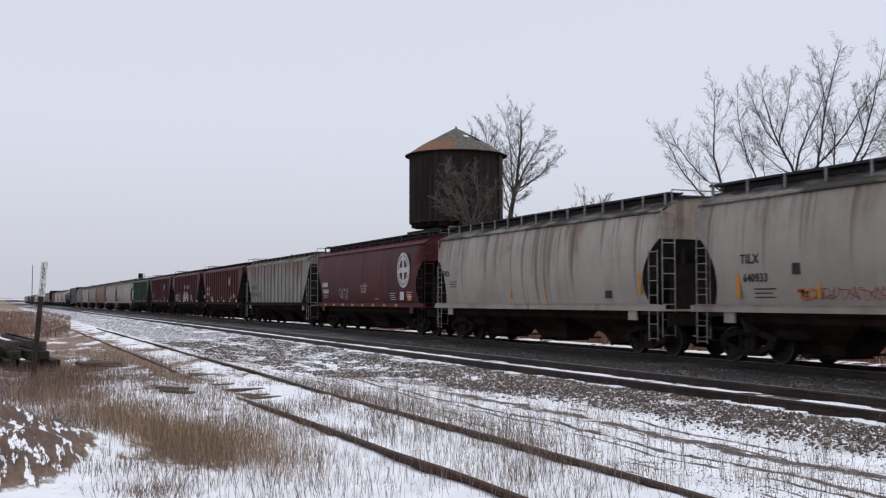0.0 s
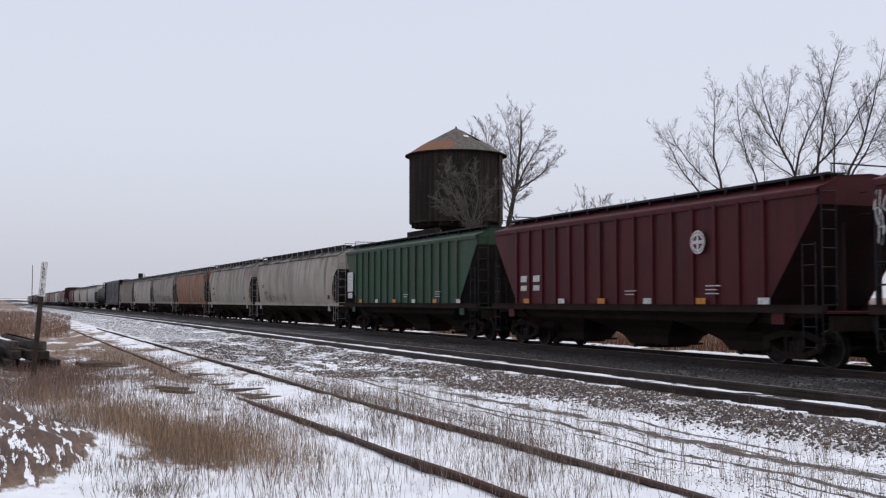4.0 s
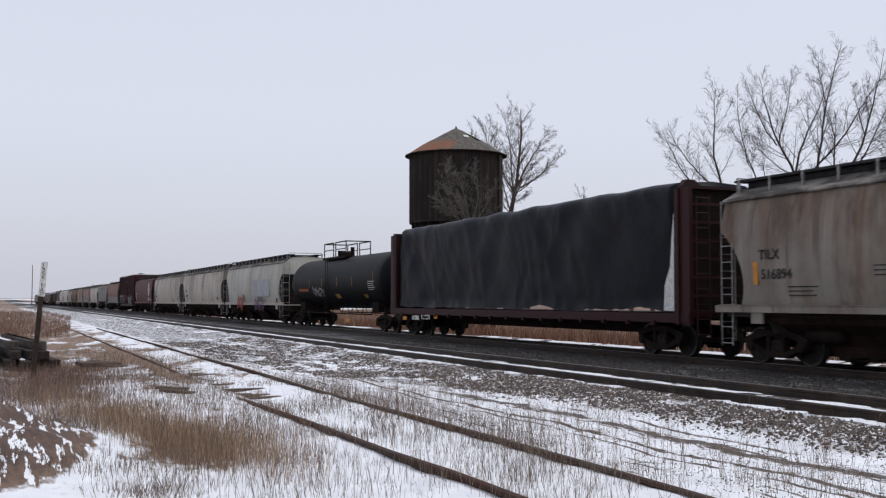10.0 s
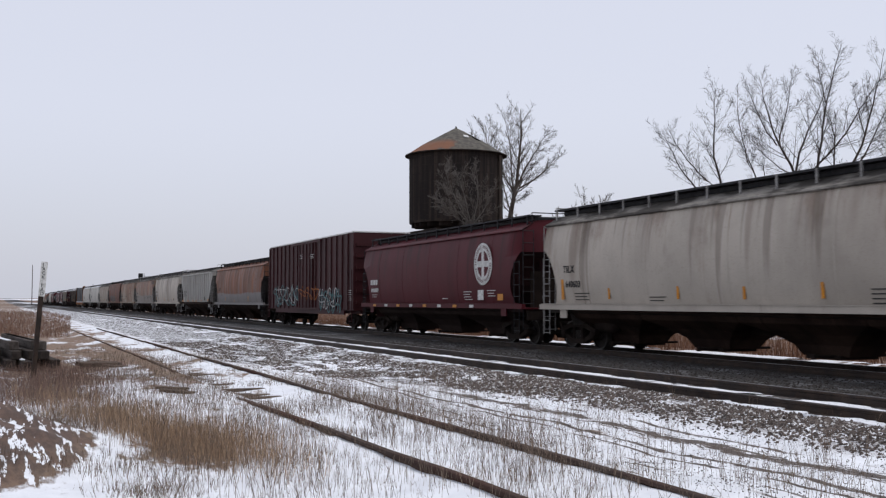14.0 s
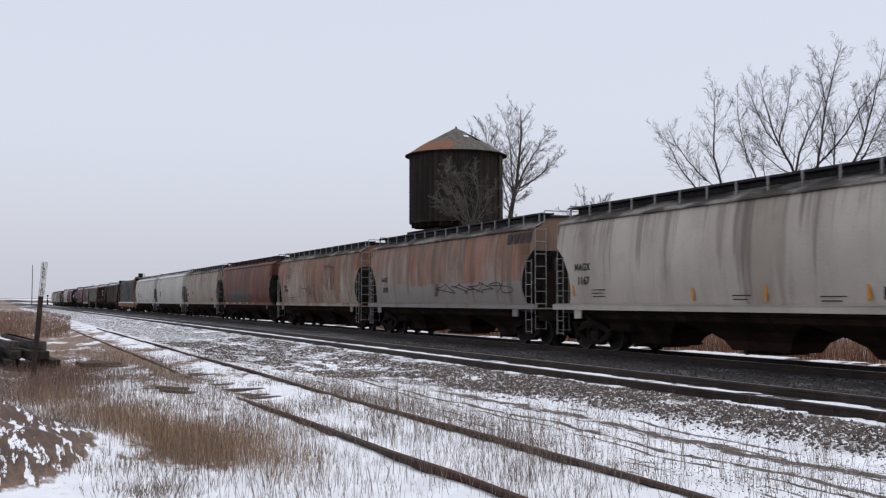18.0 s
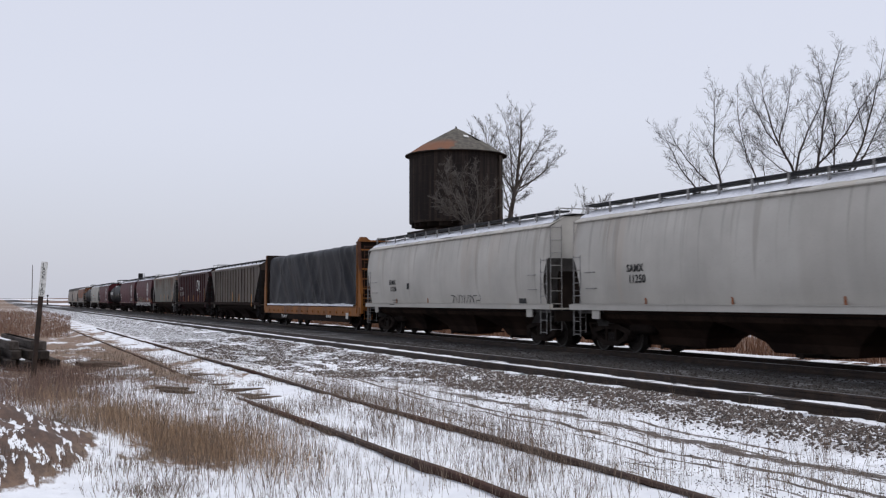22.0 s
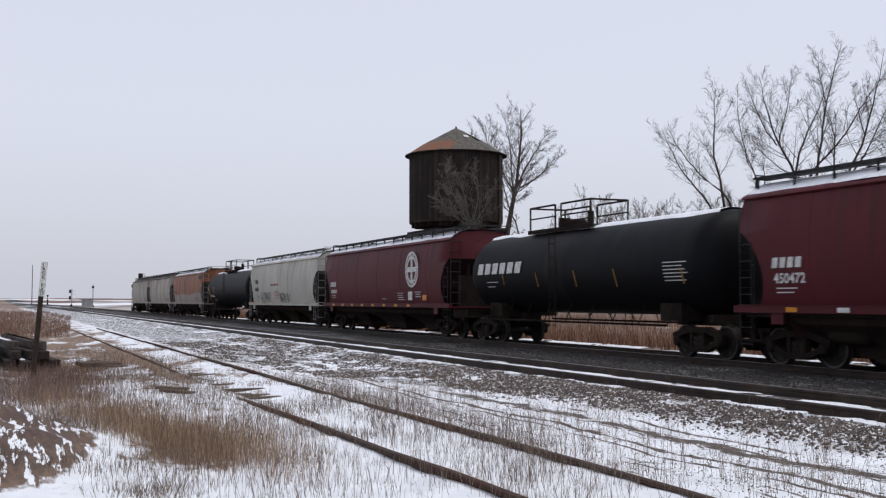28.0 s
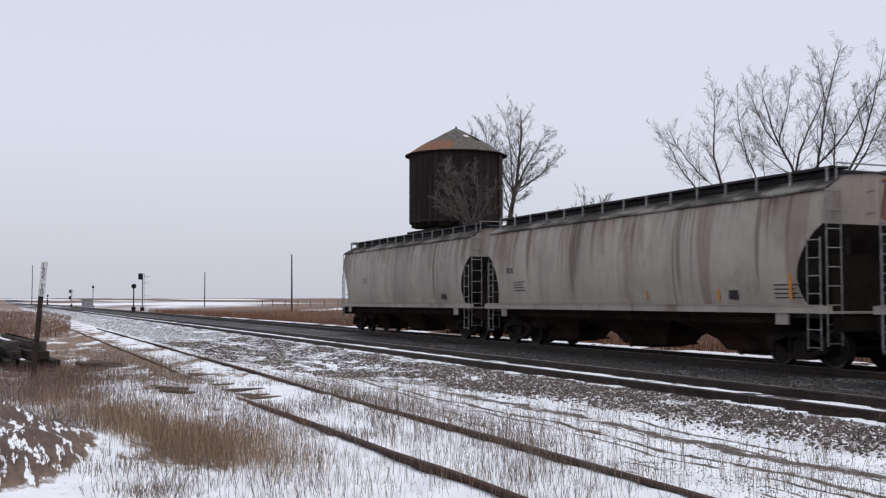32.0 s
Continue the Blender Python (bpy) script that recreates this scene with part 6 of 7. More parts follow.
H, R_, T_, F_, B_ = hopper, dict(ribbed=True), tank_car, centre_flat, box_car
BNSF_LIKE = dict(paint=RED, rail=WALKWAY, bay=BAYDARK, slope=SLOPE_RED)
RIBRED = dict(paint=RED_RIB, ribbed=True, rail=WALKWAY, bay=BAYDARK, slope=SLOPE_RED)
SPECS = [
    (H, dict(paint=gray(1, 0.45, 0.0, 0.30), bays=4, label="dirty light-gray covered hopper car with orange marks")),
    (H, dict(paint=gray(2, 0.6), label="streaked light-gray smooth-sided covered hopper car")),
    (H, dict(BNSF_LIKE, label="oxide-red covered hopper car with round white emblem")),
    (H, dict(R_, paint=RIBGRAY, rail=GALV, label="light-gray rib-sided covered hopper car with rust spots")),
    (H, dict(RIBRED, label="faded red rib-sided covered hopper car, white stencils")),
    (H, dict(RIBRED, label="red rib-sided covered hopper car with white graffiti")),
    (H, dict(RIBRED, label="red rib-sided covered hopper with small round emblem")),
    (H, dict(R_, paint=GREEN, rail=WALKWAY, bay=BAYDARK, label="dull green rib-sided covered hopper with white panel")),
    (H, dict(paint=gray(3, 0.7), bays=4, label="long streaked gray covered hopper car with scrawled graffiti")),
    (H, dict(paint=gray(4, 0.6, 0.12), label="light-gray covered hopper car with brown stains")),
    (H, dict(paint=paint("orange_rust_paint", (0.32, 0.25, 0.18), (0.10, 0.055, 0.034), 0.4, 0.9, (0.27, 0.095, 0.038)), label="rust-orange weathered covered hopper car")),
    (H, dict(paint=gray(5, 0.7, 0.12, 0.25), label="dirty gray covered hopper car with brown graffiti letters")),
    (H, dict(paint=gray(6, 0.45, 0.1, 0.34), label="dusty beige-gray covered hopper car with yellow strips")),
    (H, dict(paint=gray(7, 0.6, 0.3, 0.22), label="beige-gray smooth covered hopper car with stains")),
    (F_, dict(paint=paint("flat_car_red_paint", (0.034, 0.008, 0.009), (0.02, 0.011, 0.01), 0.6), label="dark-red flat car with load under black tarpaulin")),
    (T_, dict(paint=TANKBLACK, label="black tank car with yellow strips and top railing")),
    (H, dict(paint=WHITE2, label="pale gray covered hopper car with red and blue graffiti")),
    (H, dict(paint=gray(8, 0.45, 0.1, 0.42), bays=4, label="long light-gray covered hopper car with yellow strips")),
    (H, dict(paint=gray(9, 0.32, 0.0, 0.39), bays=4, label="long light-gray covered hopper car, fairly clean")),
    (H, dict(BNSF_LIKE, label="oxide-red covered hopper car with round white emblem")),
    (B_, dict(paint=BROWN, label="brown-red rib-sided box car with graffiti below")),
    (H, dict(paint=RUSTY, rail=WALKWAY, label="rust-orange covered hopper car with repainted gray band")),
    (H, dict(R_, paint=paint("clean_rib_gray_paint", (0.42, 0.41, 0.385), (0.2, 0.17, 0.14), 0.35), rail=GALV, slope=SLOPE_PALE, label="light-gray rib-sided covered hopper car with amber reflectors")),
    (H, dict(paint=gray(10, 0.38, -0.15, 0.44), label="pale gray streaked covered hopper car")),
    (H, dict(paint=paint("rust_run_gray_paint", (0.37, 0.34, 0.29), (0.13, 0.09, 0.06), 0.5, 0.72, (0.30, 0.11, 0.05), patch=(0.27, 0.25, 0.23), patch_top=2.2), label="gray covered hopper car with rust runs and gray repaint")),
    (H, dict(paint=paint("rust_cream_paint", (0.42, 0.38, 0.31), (0.16, 0.10, 0.065), 0.6, 0.7, (0.25, 0.095, 0.04)), label="cream-gray covered hopper car with rust and graffiti")),
    (H, dict(paint=RUSTY_DARK, rail=WALKWAY, label="dark rust-red covered hopper car with graffiti below")),
    (H, dict(paint=paint("warm_gray_paint", (0.37, 0.32, 0.26), (0.12, 0.075, 0.05), 0.45, 0.3, (0.20, 0.10, 0.055)), label="dusty gray covered hopper car with two rust spots")),
    (H, dict(paint=WHITE, slope=SLOPE_PALE, full_end=True, snow=True, label="clean white-gray covered hopper car with square ends")),
    (H, dict(paint=WHITE, slope=SLOPE_PALE, full_end=True, snow=True, label="clean white-gray covered hopper car with square ends")),
    (F_, dict(paint=YELLOW, snow=True, label="yellow bulkhead flat car, load under black tarpaulin")),
    (H, dict(R_, paint=RIBTAN, rail=WALKWAY, snow=True, bay=BAYDARK, label="tan-gray rib-sided covered hopper with snow on roof")),
    (H, dict(R_, paint=BROWN, rail=WALKWAY, snow=True, bay=BAYDARK, slope=SLOPE_RED, label="brown-red rib-sided covered hopper with white emblem")),
    (H, dict(R_, paint=RIBGRAY, rail=GALV, snow=True, label="gray rib-sided covered hopper with amber strips")),
    (H, dict(BNSF_LIKE, snow=True, label="red covered hopper car with emblem and graffiti mural")),
    (H, dict(BNSF_LIKE, snow=True, label="oxide-red covered hopper car with snow on roof")),
    (T_, dict(paint=TANKBLACK, snow=True, label="short black tank car with white maker's lettering bars")),
    (H, dict(BNSF_LIKE, snow=True, label="oxide-red covered hopper car with snow on roof")),
    (H, dict(paint=WHITE2, snow=True, label="white-gray covered hopper car with black graffiti")),
    (T_, dict(paint=TANKBLACK, snow=True, label="black tank car with yellow strips and snowy top")),
    (H, dict(paint=paint("orange_gray_rust_paint", (0.34, 0.27, 0.20), (0.07, 0.028, 0.014), 0.35, 0.93, (0.31, 0.085, 0.026), patch=(0.31, 0.29, 0.265), patch_top=2.15), snow=True, label="rust-orange covered hopper car over gray band")),
    (H, dict(paint=gray(12, 0.6, 0.0, 0.345), label="streaked light-gray covered hopper car")),
    (H, dict(paint=gray(13, 0.65, 0.0, 0.345), label="streaked light-gray covered hopper car at the train's end")),
]
TRAIN = []
for i, (kind, spec) in enumerate(SPECS):
    length = SPEED * (COUPLINGS[i + 1] - COUPLINGS[i])
    TRAIN.append((*kind(i, length, spec), SPEED * (COUPLINGS[i + 1] + COUPLINGS[i]) / 2))


def motions():
    """The train rolls past at an even speed."""
    for car, hl, lag in TRAIN:
        walk(car, [(t, pose(SPEED * t - lag + SIDE_SHIFT, FAR_Y, FAR_TOP)) for t in (0.0, 32.0)])

# ---------- writing, reflectors and graffiti on the cars ----------
def ink(name, c):
    return plain(name, c, tuple(0.7 * v for v in c), 6.0, 0.6, bumps=0.0)


BROWNINK, ORANGEINK, REDINK = ink("brown_spray", (0.10, 0.055, 0.04)), ink("orange_spray", (0.50, 0.16, 0.04)), ink("red_spray", (0.36, 0.05, 0.03))
BLUEINK, TEALINK, PINKINK = ink("blue_spray", (0.08, 0.10, 0.22)), ink("teal_spray", (0.09, 0.20, 0.21)), ink("pink_spray", (0.42, 0.12, 0.16))
GREENINK, DARKINK, RUSTINK = ink("green_spray", (0.25, 0.32, 0.22)), ink("faded_black_stencil", (0.05, 0.042, 0.04)), ink("rust_bleed", (0.20, 0.07, 0.035))
DULLAMBER = ink("dull_amber_reflector", (0.30, 0.17, 0.035))
PALEBLUE, BROWNORANGE = plain("pale_blue_gray_repaint", (0.37, 0.375, 0.385), (0.34, 0.345, 0.35), 0.8, 0.6, bumps=0.0, fine=3.0), ink("brown_orange_reflector", (0.32, 0.11, 0.04))


def face(i, z, x=0.0):
    """How far out the near side of car i stands at height z, and its tilt there."""
    if SPECS[i][0] is tank_car:
        c = max(-0.95, min(0.95, (z - 2.62) / 1.47))
        return -(1.47 * math.sqrt(1 - c * c) + 0.015), -math.degrees(math.asin(c))
    if SPECS[i][0] is centre_flat:
        return -1.575, 0.0
    if SPECS[i][0] is box_car:
        return (-1.645 if abs(x) < 1.6 else -1.615), 0.0
    if SPECS[i][1].get("ribbed"):
        return -1.652, 0.0
    return (-side_y(z, 0.05) - 0.012 if z > SILL_HI + 0.03 else -HALF - 0.062), 0.0


def text(i, words, x, z, size, material, lean=0.0):
    y, tilt = face(i, z + size * 0.35)
    lettering(TRAIN[i][0], words, x, z, size, material, y=y - 0.006, lean=lean, tilt=tilt)


def stripe(i, x, z, w, h, material, name, turn):
    y, tilt = face(i, z, x)
    if SPECS[i][0] is hopper and z > SILL_HI and not SPECS[i][1].get("ribbed") and not SPECS[i][1].get("full_end"):
        # keep the mark on the side sheet, clear of the notch at its end
        room = min(TRAIN[i][1] - cut_in(q, CUT, CUT_TOP, True) for q in (z - h / 2, z, z + h / 2)) - w / 2 - 0.06
        x = max(-room, min(room, x))
    if SPECS[i][0] is tank_car:
        x = max(1.15 - TRAIN[i][1], min(TRAIN[i][1] - 1.15, x))
    part(name, shape(("mark", round(w, 2), round(h, 2)), lambda bm: plate(bm, w, h)), material, TRAIN[i][0], at=pose(x, y - 0.002, z, tilt, turn, 0))


def print_bars(i, x, z, w, rows, material):
    for k in range(rows):
        y, tilt = face(i, z - 0.1 * k, x)
        ww = w * (1.0, 0.8, 0.9)[k % 3]
        part("small_print", shape(("mark", round(ww, 2), 0.026), lambda bm: plate(bm, ww, 0.026)), material, TRAIN[i][0], at=pose(x + ww / 2, y, z - 0.1 * k, tilt, 0, 0))


def slanted(bm, w, h):
    """A plain leaning block that stands for one character of a company's name."""
    bm.faces.new([bm.verts.new((x, 0, z)) for x, z in ((-w / 2, -h / 2), (w / 2, -h / 2), (w / 2 + h * 0.15, h / 2), (-w / 2 + h * 0.15, h / 2))])


def blocks(i, x, z, w, h, material, n):
    """A company's name as plain slanted shapes."""
    for k in range(n):
        y, tilt = face(i, z, x)
        ww = w / n * 0.72
        part("name_block", shape(("slanted", round(ww, 2), round(h, 2)), lambda bm: slanted(bm, ww, h * 0.9)), material, TRAIN[i][0], at=pose(x + w / n * (k + 0.4), y - 0.010, z, tilt, 0, 0))


def ribbon(bm, pts, w):
    """A flat stroke through points of the side's plane."""
    prev = None
    for k, (x, z) in enumerate(pts):
        x0, z0 = pts[max(0, k - 1)]
        x1, z1 = pts[min(len(pts) - 1, k + 1)]
        dx, dz = x1 - x0, z1 - z0
        ln = math.hypot(dx, dz) or 1.0
        a = bm.verts.new((x - dz / ln * w / 2, 0, z + dx / ln * w / 2))
        b = bm.verts.new((x + dz / ln * w / 2, 0, z - dx / ln * w / 2))
        if prev:
            bm.faces.new((prev[0], prev[1], b, a))
        prev = (a, b)


def graffiti(i, x, z, w, h, material, n, seed, stroke):
    """Sprayed scrawl: looping strokes side by side."""
    rng = random.Random(seed)
    bm = bmesh.new()
    for k in range(n):
        cx, cw = w * (k + 0.5) / n, w / n * 0.62
        ph, sp = rng.uniform(0, 6.28), rng.choice((1, 2, 2, 3))
        pts = []
        for s in range(26):
            t = s / 25 * 2 * math.pi
            pts.append((cx + cw * (0.75 * math.cos(t + ph) + 0.35 * math.sin(sp * t + ph * 2)), h * (0.5 + 0.38 * math.sin(t * rng.choice((1, 1)) + ph * 0.3) + 0.14 * math.cos(sp * t + ph))))
        ribbon(bm, pts, stroke)
        if rng.random() < 0.6:
            ribbon(bm, [(cx - cw * 0.3 + rng.uniform(-0.1, 0.1) * w / n, h * 0.05), (cx, h * 0.5), (cx + cw * 0.2, h * 0.98)], stroke)
    y, tilt = face(i, z + h / 2, x + w / 2)
    me = mesh_of(bm, "graffiti")
    part("graffiti", me, material, TRAIN[i][0], "sprayed graffiti strokes", at=pose(x, y - 0.012, z, tilt, 0, 0))


def disc(bm, r, n=40):
    bm.faces.new([bm.verts.new((r * math.cos(2 * math.pi * k / n), 0, -r * math.sin(2 * math.pi * k / n))) for k in range(n)])


def sectors(bm):
    for q in range(4):
        a0 = math.pi / 2 * q
        pts = [(0.11, 0.11)] + [(0.50 * math.cos(t), 0.50 * math.sin(t)) for t in np.linspace(0.23, math.pi / 2 - 0.23, 9)]
        ca, sa = math.cos(a0), math.sin(a0)
        bm.faces.new([bm.verts.new((x * ca - z * sa, 0, -(x * sa + z * ca))) for x, z in pts])
    ring = 44
    for k in range(ring):
        a = 2 * math.pi * k / ring
        if k % 11 in (10,):
            continue
        rot = Matrix.Rotation(a, 3, "Y")
        vs = [bm.verts.new(rot @ Vector((x, 0, z))) for x, z in ((-0.022, 0.60), (0.022, 0.60), (0.022, 0.72), (-0.022, 0.72))]
        bm.faces.new(vs[::-1] if k % 2 else vs)


def emblem(i, x, z, dia):
    y, tilt = face(i, z, x)
    e = part("emblem", shape("emblem", lambda bm: disc(bm, 0.8)), WHITEMARK, TRAIN[i][0], "round white emblem with quartered field", at=pose(x, y - 0.012, z) @ Matrix.Scale(dia / 1.6, 4))
    part("emblem_field", shape("emblem_field", sectors), RED, e, at=pose(0, -0.005, 0))


# the smooth-sided red cars share one layout of emblem, name, number and reflectors
for i, number, ex in ((2, "450869", 5.9), (19, "", 5.6), (34, "", 4.2), (35, "450472", 5.8), (37, "", 4.75)):
    hl = TRAIN[i][1]
    emblem(i, ex, 2.96, 1.6)
    blocks(i, -hl + 1.2, 2.46, 1.05, 0.27, WHITEMARK, 4)
    if number:
        text(i, number, -hl + 1.25, 1.98, 0.33, WHITEMARK)
    else:
        blocks(i, -hl + 1.25, 2.08, 1.05, 0.2, WHITEMARK, 6)
    print_bars(i, -hl + 1.3, 1.86, 0.7, 2, WHITEMARK)
    for k in range(8):
        stripe(i, -hl + 1.9 + 1.62 * k, 1.36, 0.36, 0.11, AMBER if k % 2 == 0 or i in (37, 2) else WHITEMARK, "reflector", 0)
    stripe(i, min(ex + 1.3, hl - 1.75), 1.72, 0.46, 0.27, AMBER, "reflector", 0)
    stripe(i, ex - 0.35, 1.80, 0.50, 0.40, WHITEMARK, "stencil_box", 0)
    stripe(i, ex - 0.35, 1.806, 0.42, 0.32, BLACKMARK, "stencil_board", 0)
    TRAIN[i][0].children[-1].location.y -= 0.01
    print_bars(i, ex - 1.95, 1.92, 0.75, 4, WHITEMARK)
    print_bars(i, ex + 0.25, 1.95, 0.7, 3, WHITEMARK)
    print_bars(i, ex - 4.2, 1.66, 0.6, 1, WHITEMARK)
graffiti(2, -3.9, 1.62, 1.6, 0.75, WHITEMARK, 4, 90, 0.022)
graffiti(2, -0.3, 1.95, 1.0, 0.5, WHITEMARK, 3, 91, 0.02)


# letters stand between the ribs of the ribbed cars
def panel_text(i, first, z, size, pieces, material):
    hl, n, cut = TRAIN[i][1], 15, 1.75
    pitch = (2 * hl - 2 * cut - 0.1) / (n - 1)
    for k, s in enumerate(pieces):
        if s:
            x = -hl + cut + 0.05 + pitch * (first + k) + 0.12
            if s == "#":
                part("name_block", shape(("slanted", round(pitch * 0.5, 2), round(size * 0.6, 2)), lambda bm: slanted(bm, pitch * 0.5, size * 0.6)), material, TRAIN[i][0], at=pose(x + pitch * 0.36, -1.584, z + size * 0.35))
            else:
                lettering(TRAIN[i][0], s, x, z, size, material, y=-1.578, width=0.92)


panel_text(3, 0, 2.35, 0.50, ("NO", "KL"), BLACKMARK)
panel_text(3, 0, 1.85, 0.50, ("82", "44", "83"), BLACKMARK)
panel_text(4, 0, 2.45, 0.45, ("#", "#"), WHITEMARK)
panel_text(4, 0, 2.02, 0.42, ("429", "821"), WHITEMARK)
panel_text(5, 0, 2.0, 0.36, ("#", "#"), WHITEMARK)
panel_text(5, 0, 1.68, 0.36, ("434", "991"), WHITEMARK)
panel_text(5, 6, 2.72, 0.55, ("#", "#", "#", "#"), WHITEMARK)
panel_text(6, 0, 2.2, 0.36, ("#", "#"), WHITEMARK)
panel_text(6, 0, 1.9, 0.3, ("#", "#"), WHITEMARK)
panel_text(22, 0, 2.30, 0.36, ("#", "#"), DARKINK)
panel_text(22, 0, 1.98, 0.36, ("471", "060"), DARKINK)
panel_text(32, 0, 2.65, 0.42, ("GT", "W"), WHITEMARK)
panel_text(32, 0, 2.12, 0.42, ("13", "83", "30"), WHITEMARK)
for i in (4, 5, 6, 7):
    hl = TRAIN[i][1]
    for k in range(6):
        stripe(i, -hl + 2.6 + 2.45 * k, 1.56, 0.40, 0.16, AMBER if k % 2 == 0 else WHITEMARK, "reflector", 0)
    print_bars(i, hl - 4.0, 1.95, 0.6, 3, WHITEMARK)
    print_bars(i, 0.5, 1.85, 0.6, 2, WHITEMARK)
stripe(4, -6.9, 1.95, 0.5, 0.28, AMBER, "reflector", 0)
stripe(4, 5.7, 1.95, 0.5, 0.28, AMBER, "reflector", 0)
for i in (4, 6):
    emblem(i, TRAIN[i][1] - 4.3, 3.1, 0.62)
    TRAIN[i][0].children[-1].location.y -= 0.04
graffiti(5, -0.7, 1.50, 3.0, 0.95, WHITEMARK, 5, 93, 0.16)
graffiti(5, -6.4, 1.55, 3.8, 0.8, WHITEMARK, 6, 94, 0.03)
graffiti(5, 3.2, 1.6, 1.2, 0.6, WHITEMARK, 3, 95, 0.04)
graffiti(5, -7.9, 2.7, 0.8, 1.2, WHITEMARK, 3, 96, 0.03)
graffiti(4, -4.0, 1.6, 1.2, 0.4, WHITEMARK, 3, 97, 0.03)
stripe(7, -7.3, 2.55, 0.9, 1.0, WHITEMARK, "white_panel", 0)
stripe(7, -7.3, 1.85, 0.7, 0.28, WHITEMARK, "white_panel", 0)


def worm(bm):
    ribbon(bm, [(0.75, 0.85), (0.2, 0.85), (0.05, 0.75), (0.0, 0.6), (0.0, 0.2), (0.08, 0.05), (0.25, 0.0), (0.6, 0.0), (0.72, 0.08), (0.80, 0.25), (0.80, 0.80), (0.88, 0.85), (1.25, 0.05), (1.33, 0.10), (1.33, 0.85)], 0.15)


part("emblem", shape("worm", worm), WHITEMARK, TRAIN[32][0], "white looped line emblem", at=pose(3.35, -1.66, 2.55))


text(0, 'TILX', -7.97, 2.48, 0.32, BLACKMARK)
text(0, '640933', -7.89, 2.03, 0.28, BLACKMARK)
stripe(0, -5.33, 1.86, 0.1, 0.49, AMBER, 'reflector', -4)
stripe(0, -8.1, 2.05, 0.14, 0.85, AMBER, 'reflector', -4)
graffiti(0, -5.36, 1.57, 2.13, 0.33, REDINK, 7, 1, 0.018)
print_bars(0, -7.54, 1.85, 0.8, 3, BLACKMARK)
stripe(0, -6.01, 2.31, 0.26, 0.26, BLACKMARK, 'stencil_box', 0)
graffiti(0, -6.01, 1.6, 0.56, 0.26, ORANGEINK, 2, 51, 0.06)
print_bars(1, -6.68, 2.33, 0.7, 3, BLACKMARK)
text(1, 'TILX', -7.34, 2.57, 0.3, BLACKMARK)
stripe(1, 5.28, 1.77, 0.39, 0.24, BLACKMARK, 'stencil_box', 0)
stripe(1, 7.31, 2.13, 0.14, 0.73, AMBER, 'reflector', -4)
stripe(1, 1.34, 1.85, 0.1, 0.38, AMBER, 'reflector', -4)
stripe(1, -1.24, 1.86, 0.1, 0.41, AMBER, 'reflector', -4)
text(8, 'TILX', -7.72, 2.48, 0.29, BLACKMARK)
print_bars(8, -7.25, 2.13, 1.0, 2, BLACKMARK)
stripe(8, -7.96, 2.12, 0.14, 0.71, AMBER, 'reflector', -4)
stripe(8, -5.06, 1.96, 0.1, 0.42, AMBER, 'reflector', -4)
stripe(8, -1.59, 1.83, 0.1, 0.53, AMBER, 'reflector', -4)
graffiti(8, -7.38, 1.6, 2.39, 0.44, BLACKMARK, 6, 2, 0.025)
graffiti(8, -4.99, 1.53, 1.95, 0.48, BLACKMARK, 5, 3, 0.025)
graffiti(8, -2.3, 1.6, 0.96, 0.51, BLACKMARK, 3, 4, 0.025)
stripe(8, 7.98, 1.78, 0.35, 0.25, BLACKMARK, 'stencil_box', 0)
graffiti(8, 9.7, 2.55, 0.84, 0.38, BLACKMARK, 3, 5, 0.03)
stripe(8, 9.57, 2.12, 0.16, 1.04, AMBER, 'reflector', -4)
print_bars(8, -7.16, 2.26, 0.9, 3, BLACKMARK)
text(9, 'MAGX', -6.39, 2.53, 0.27, BLACKMARK)
text(9, '1066', -6.3, 2.05, 0.31, BLACKMARK)
print_bars(9, -5.75, 1.91, 1.0, 4, BLACKMARK)
stripe(9, -6.49, 2.09, 0.14, 0.86, AMBER, 'reflector', -4)
stripe(9, 5.82, 1.78, 0.38, 0.19, BLACKMARK, 'stencil_box', 0)
stripe(9, 7.76, 2.16, 0.14, 0.74, AMBER, 'reflector', -4)
print_bars(9, 7.1, 1.94, 0.7, 2, BLACKMARK)
text(10, 'GACX', -6.46, 2.41, 0.28, BLACKMARK)
print_bars(10, -5.89, 2.01, 0.6, 1, BLACKMARK)
blocks(10, 6.95, 3.69, 2.11, 0.47, DARKINK, 4)
stripe(10, -4.23, 1.8, 0.1, 0.44, AMBER, 'reflector', -4)
stripe(10, 1.99, 1.76, 0.1, 0.48, AMBER, 'reflector', -4)
stripe(10, 5.01, 1.77, 0.1, 0.48, AMBER, 'reflector', -4)
stripe(10, 8.06, 1.75, 0.14, 0.44, AMBER, 'reflector', -4)
stripe(10, 5.93, 1.75, 0.38, 0.28, BLACKMARK, 'stencil_box', 0)
text(11, 'MAGX', -6.72, 2.57, 0.27, BLACKMARK)
print_bars(11, -6.13, 2.18, 0.7, 3, BLACKMARK)
graffiti(11, -0.13, 1.43, 5.52, 1.0, BROWNINK, 6, 11, 0.08)
graffiti(11, -4.82, 1.53, 3.27, 0.95, BLACKMARK, 5, 12, 0.03)
stripe(11, 5.98, 1.75, 0.43, 0.26, BLACKMARK, 'stencil_box', 0)
stripe(11, 8.01, 2.27, 0.16, 0.64, AMBER, 'reflector', -4)
text(12, 'TILX', -7.25, 2.56, 0.33, BLACKMARK)
text(12, '516762', -7.13, 2.11, 0.31, BLACKMARK)
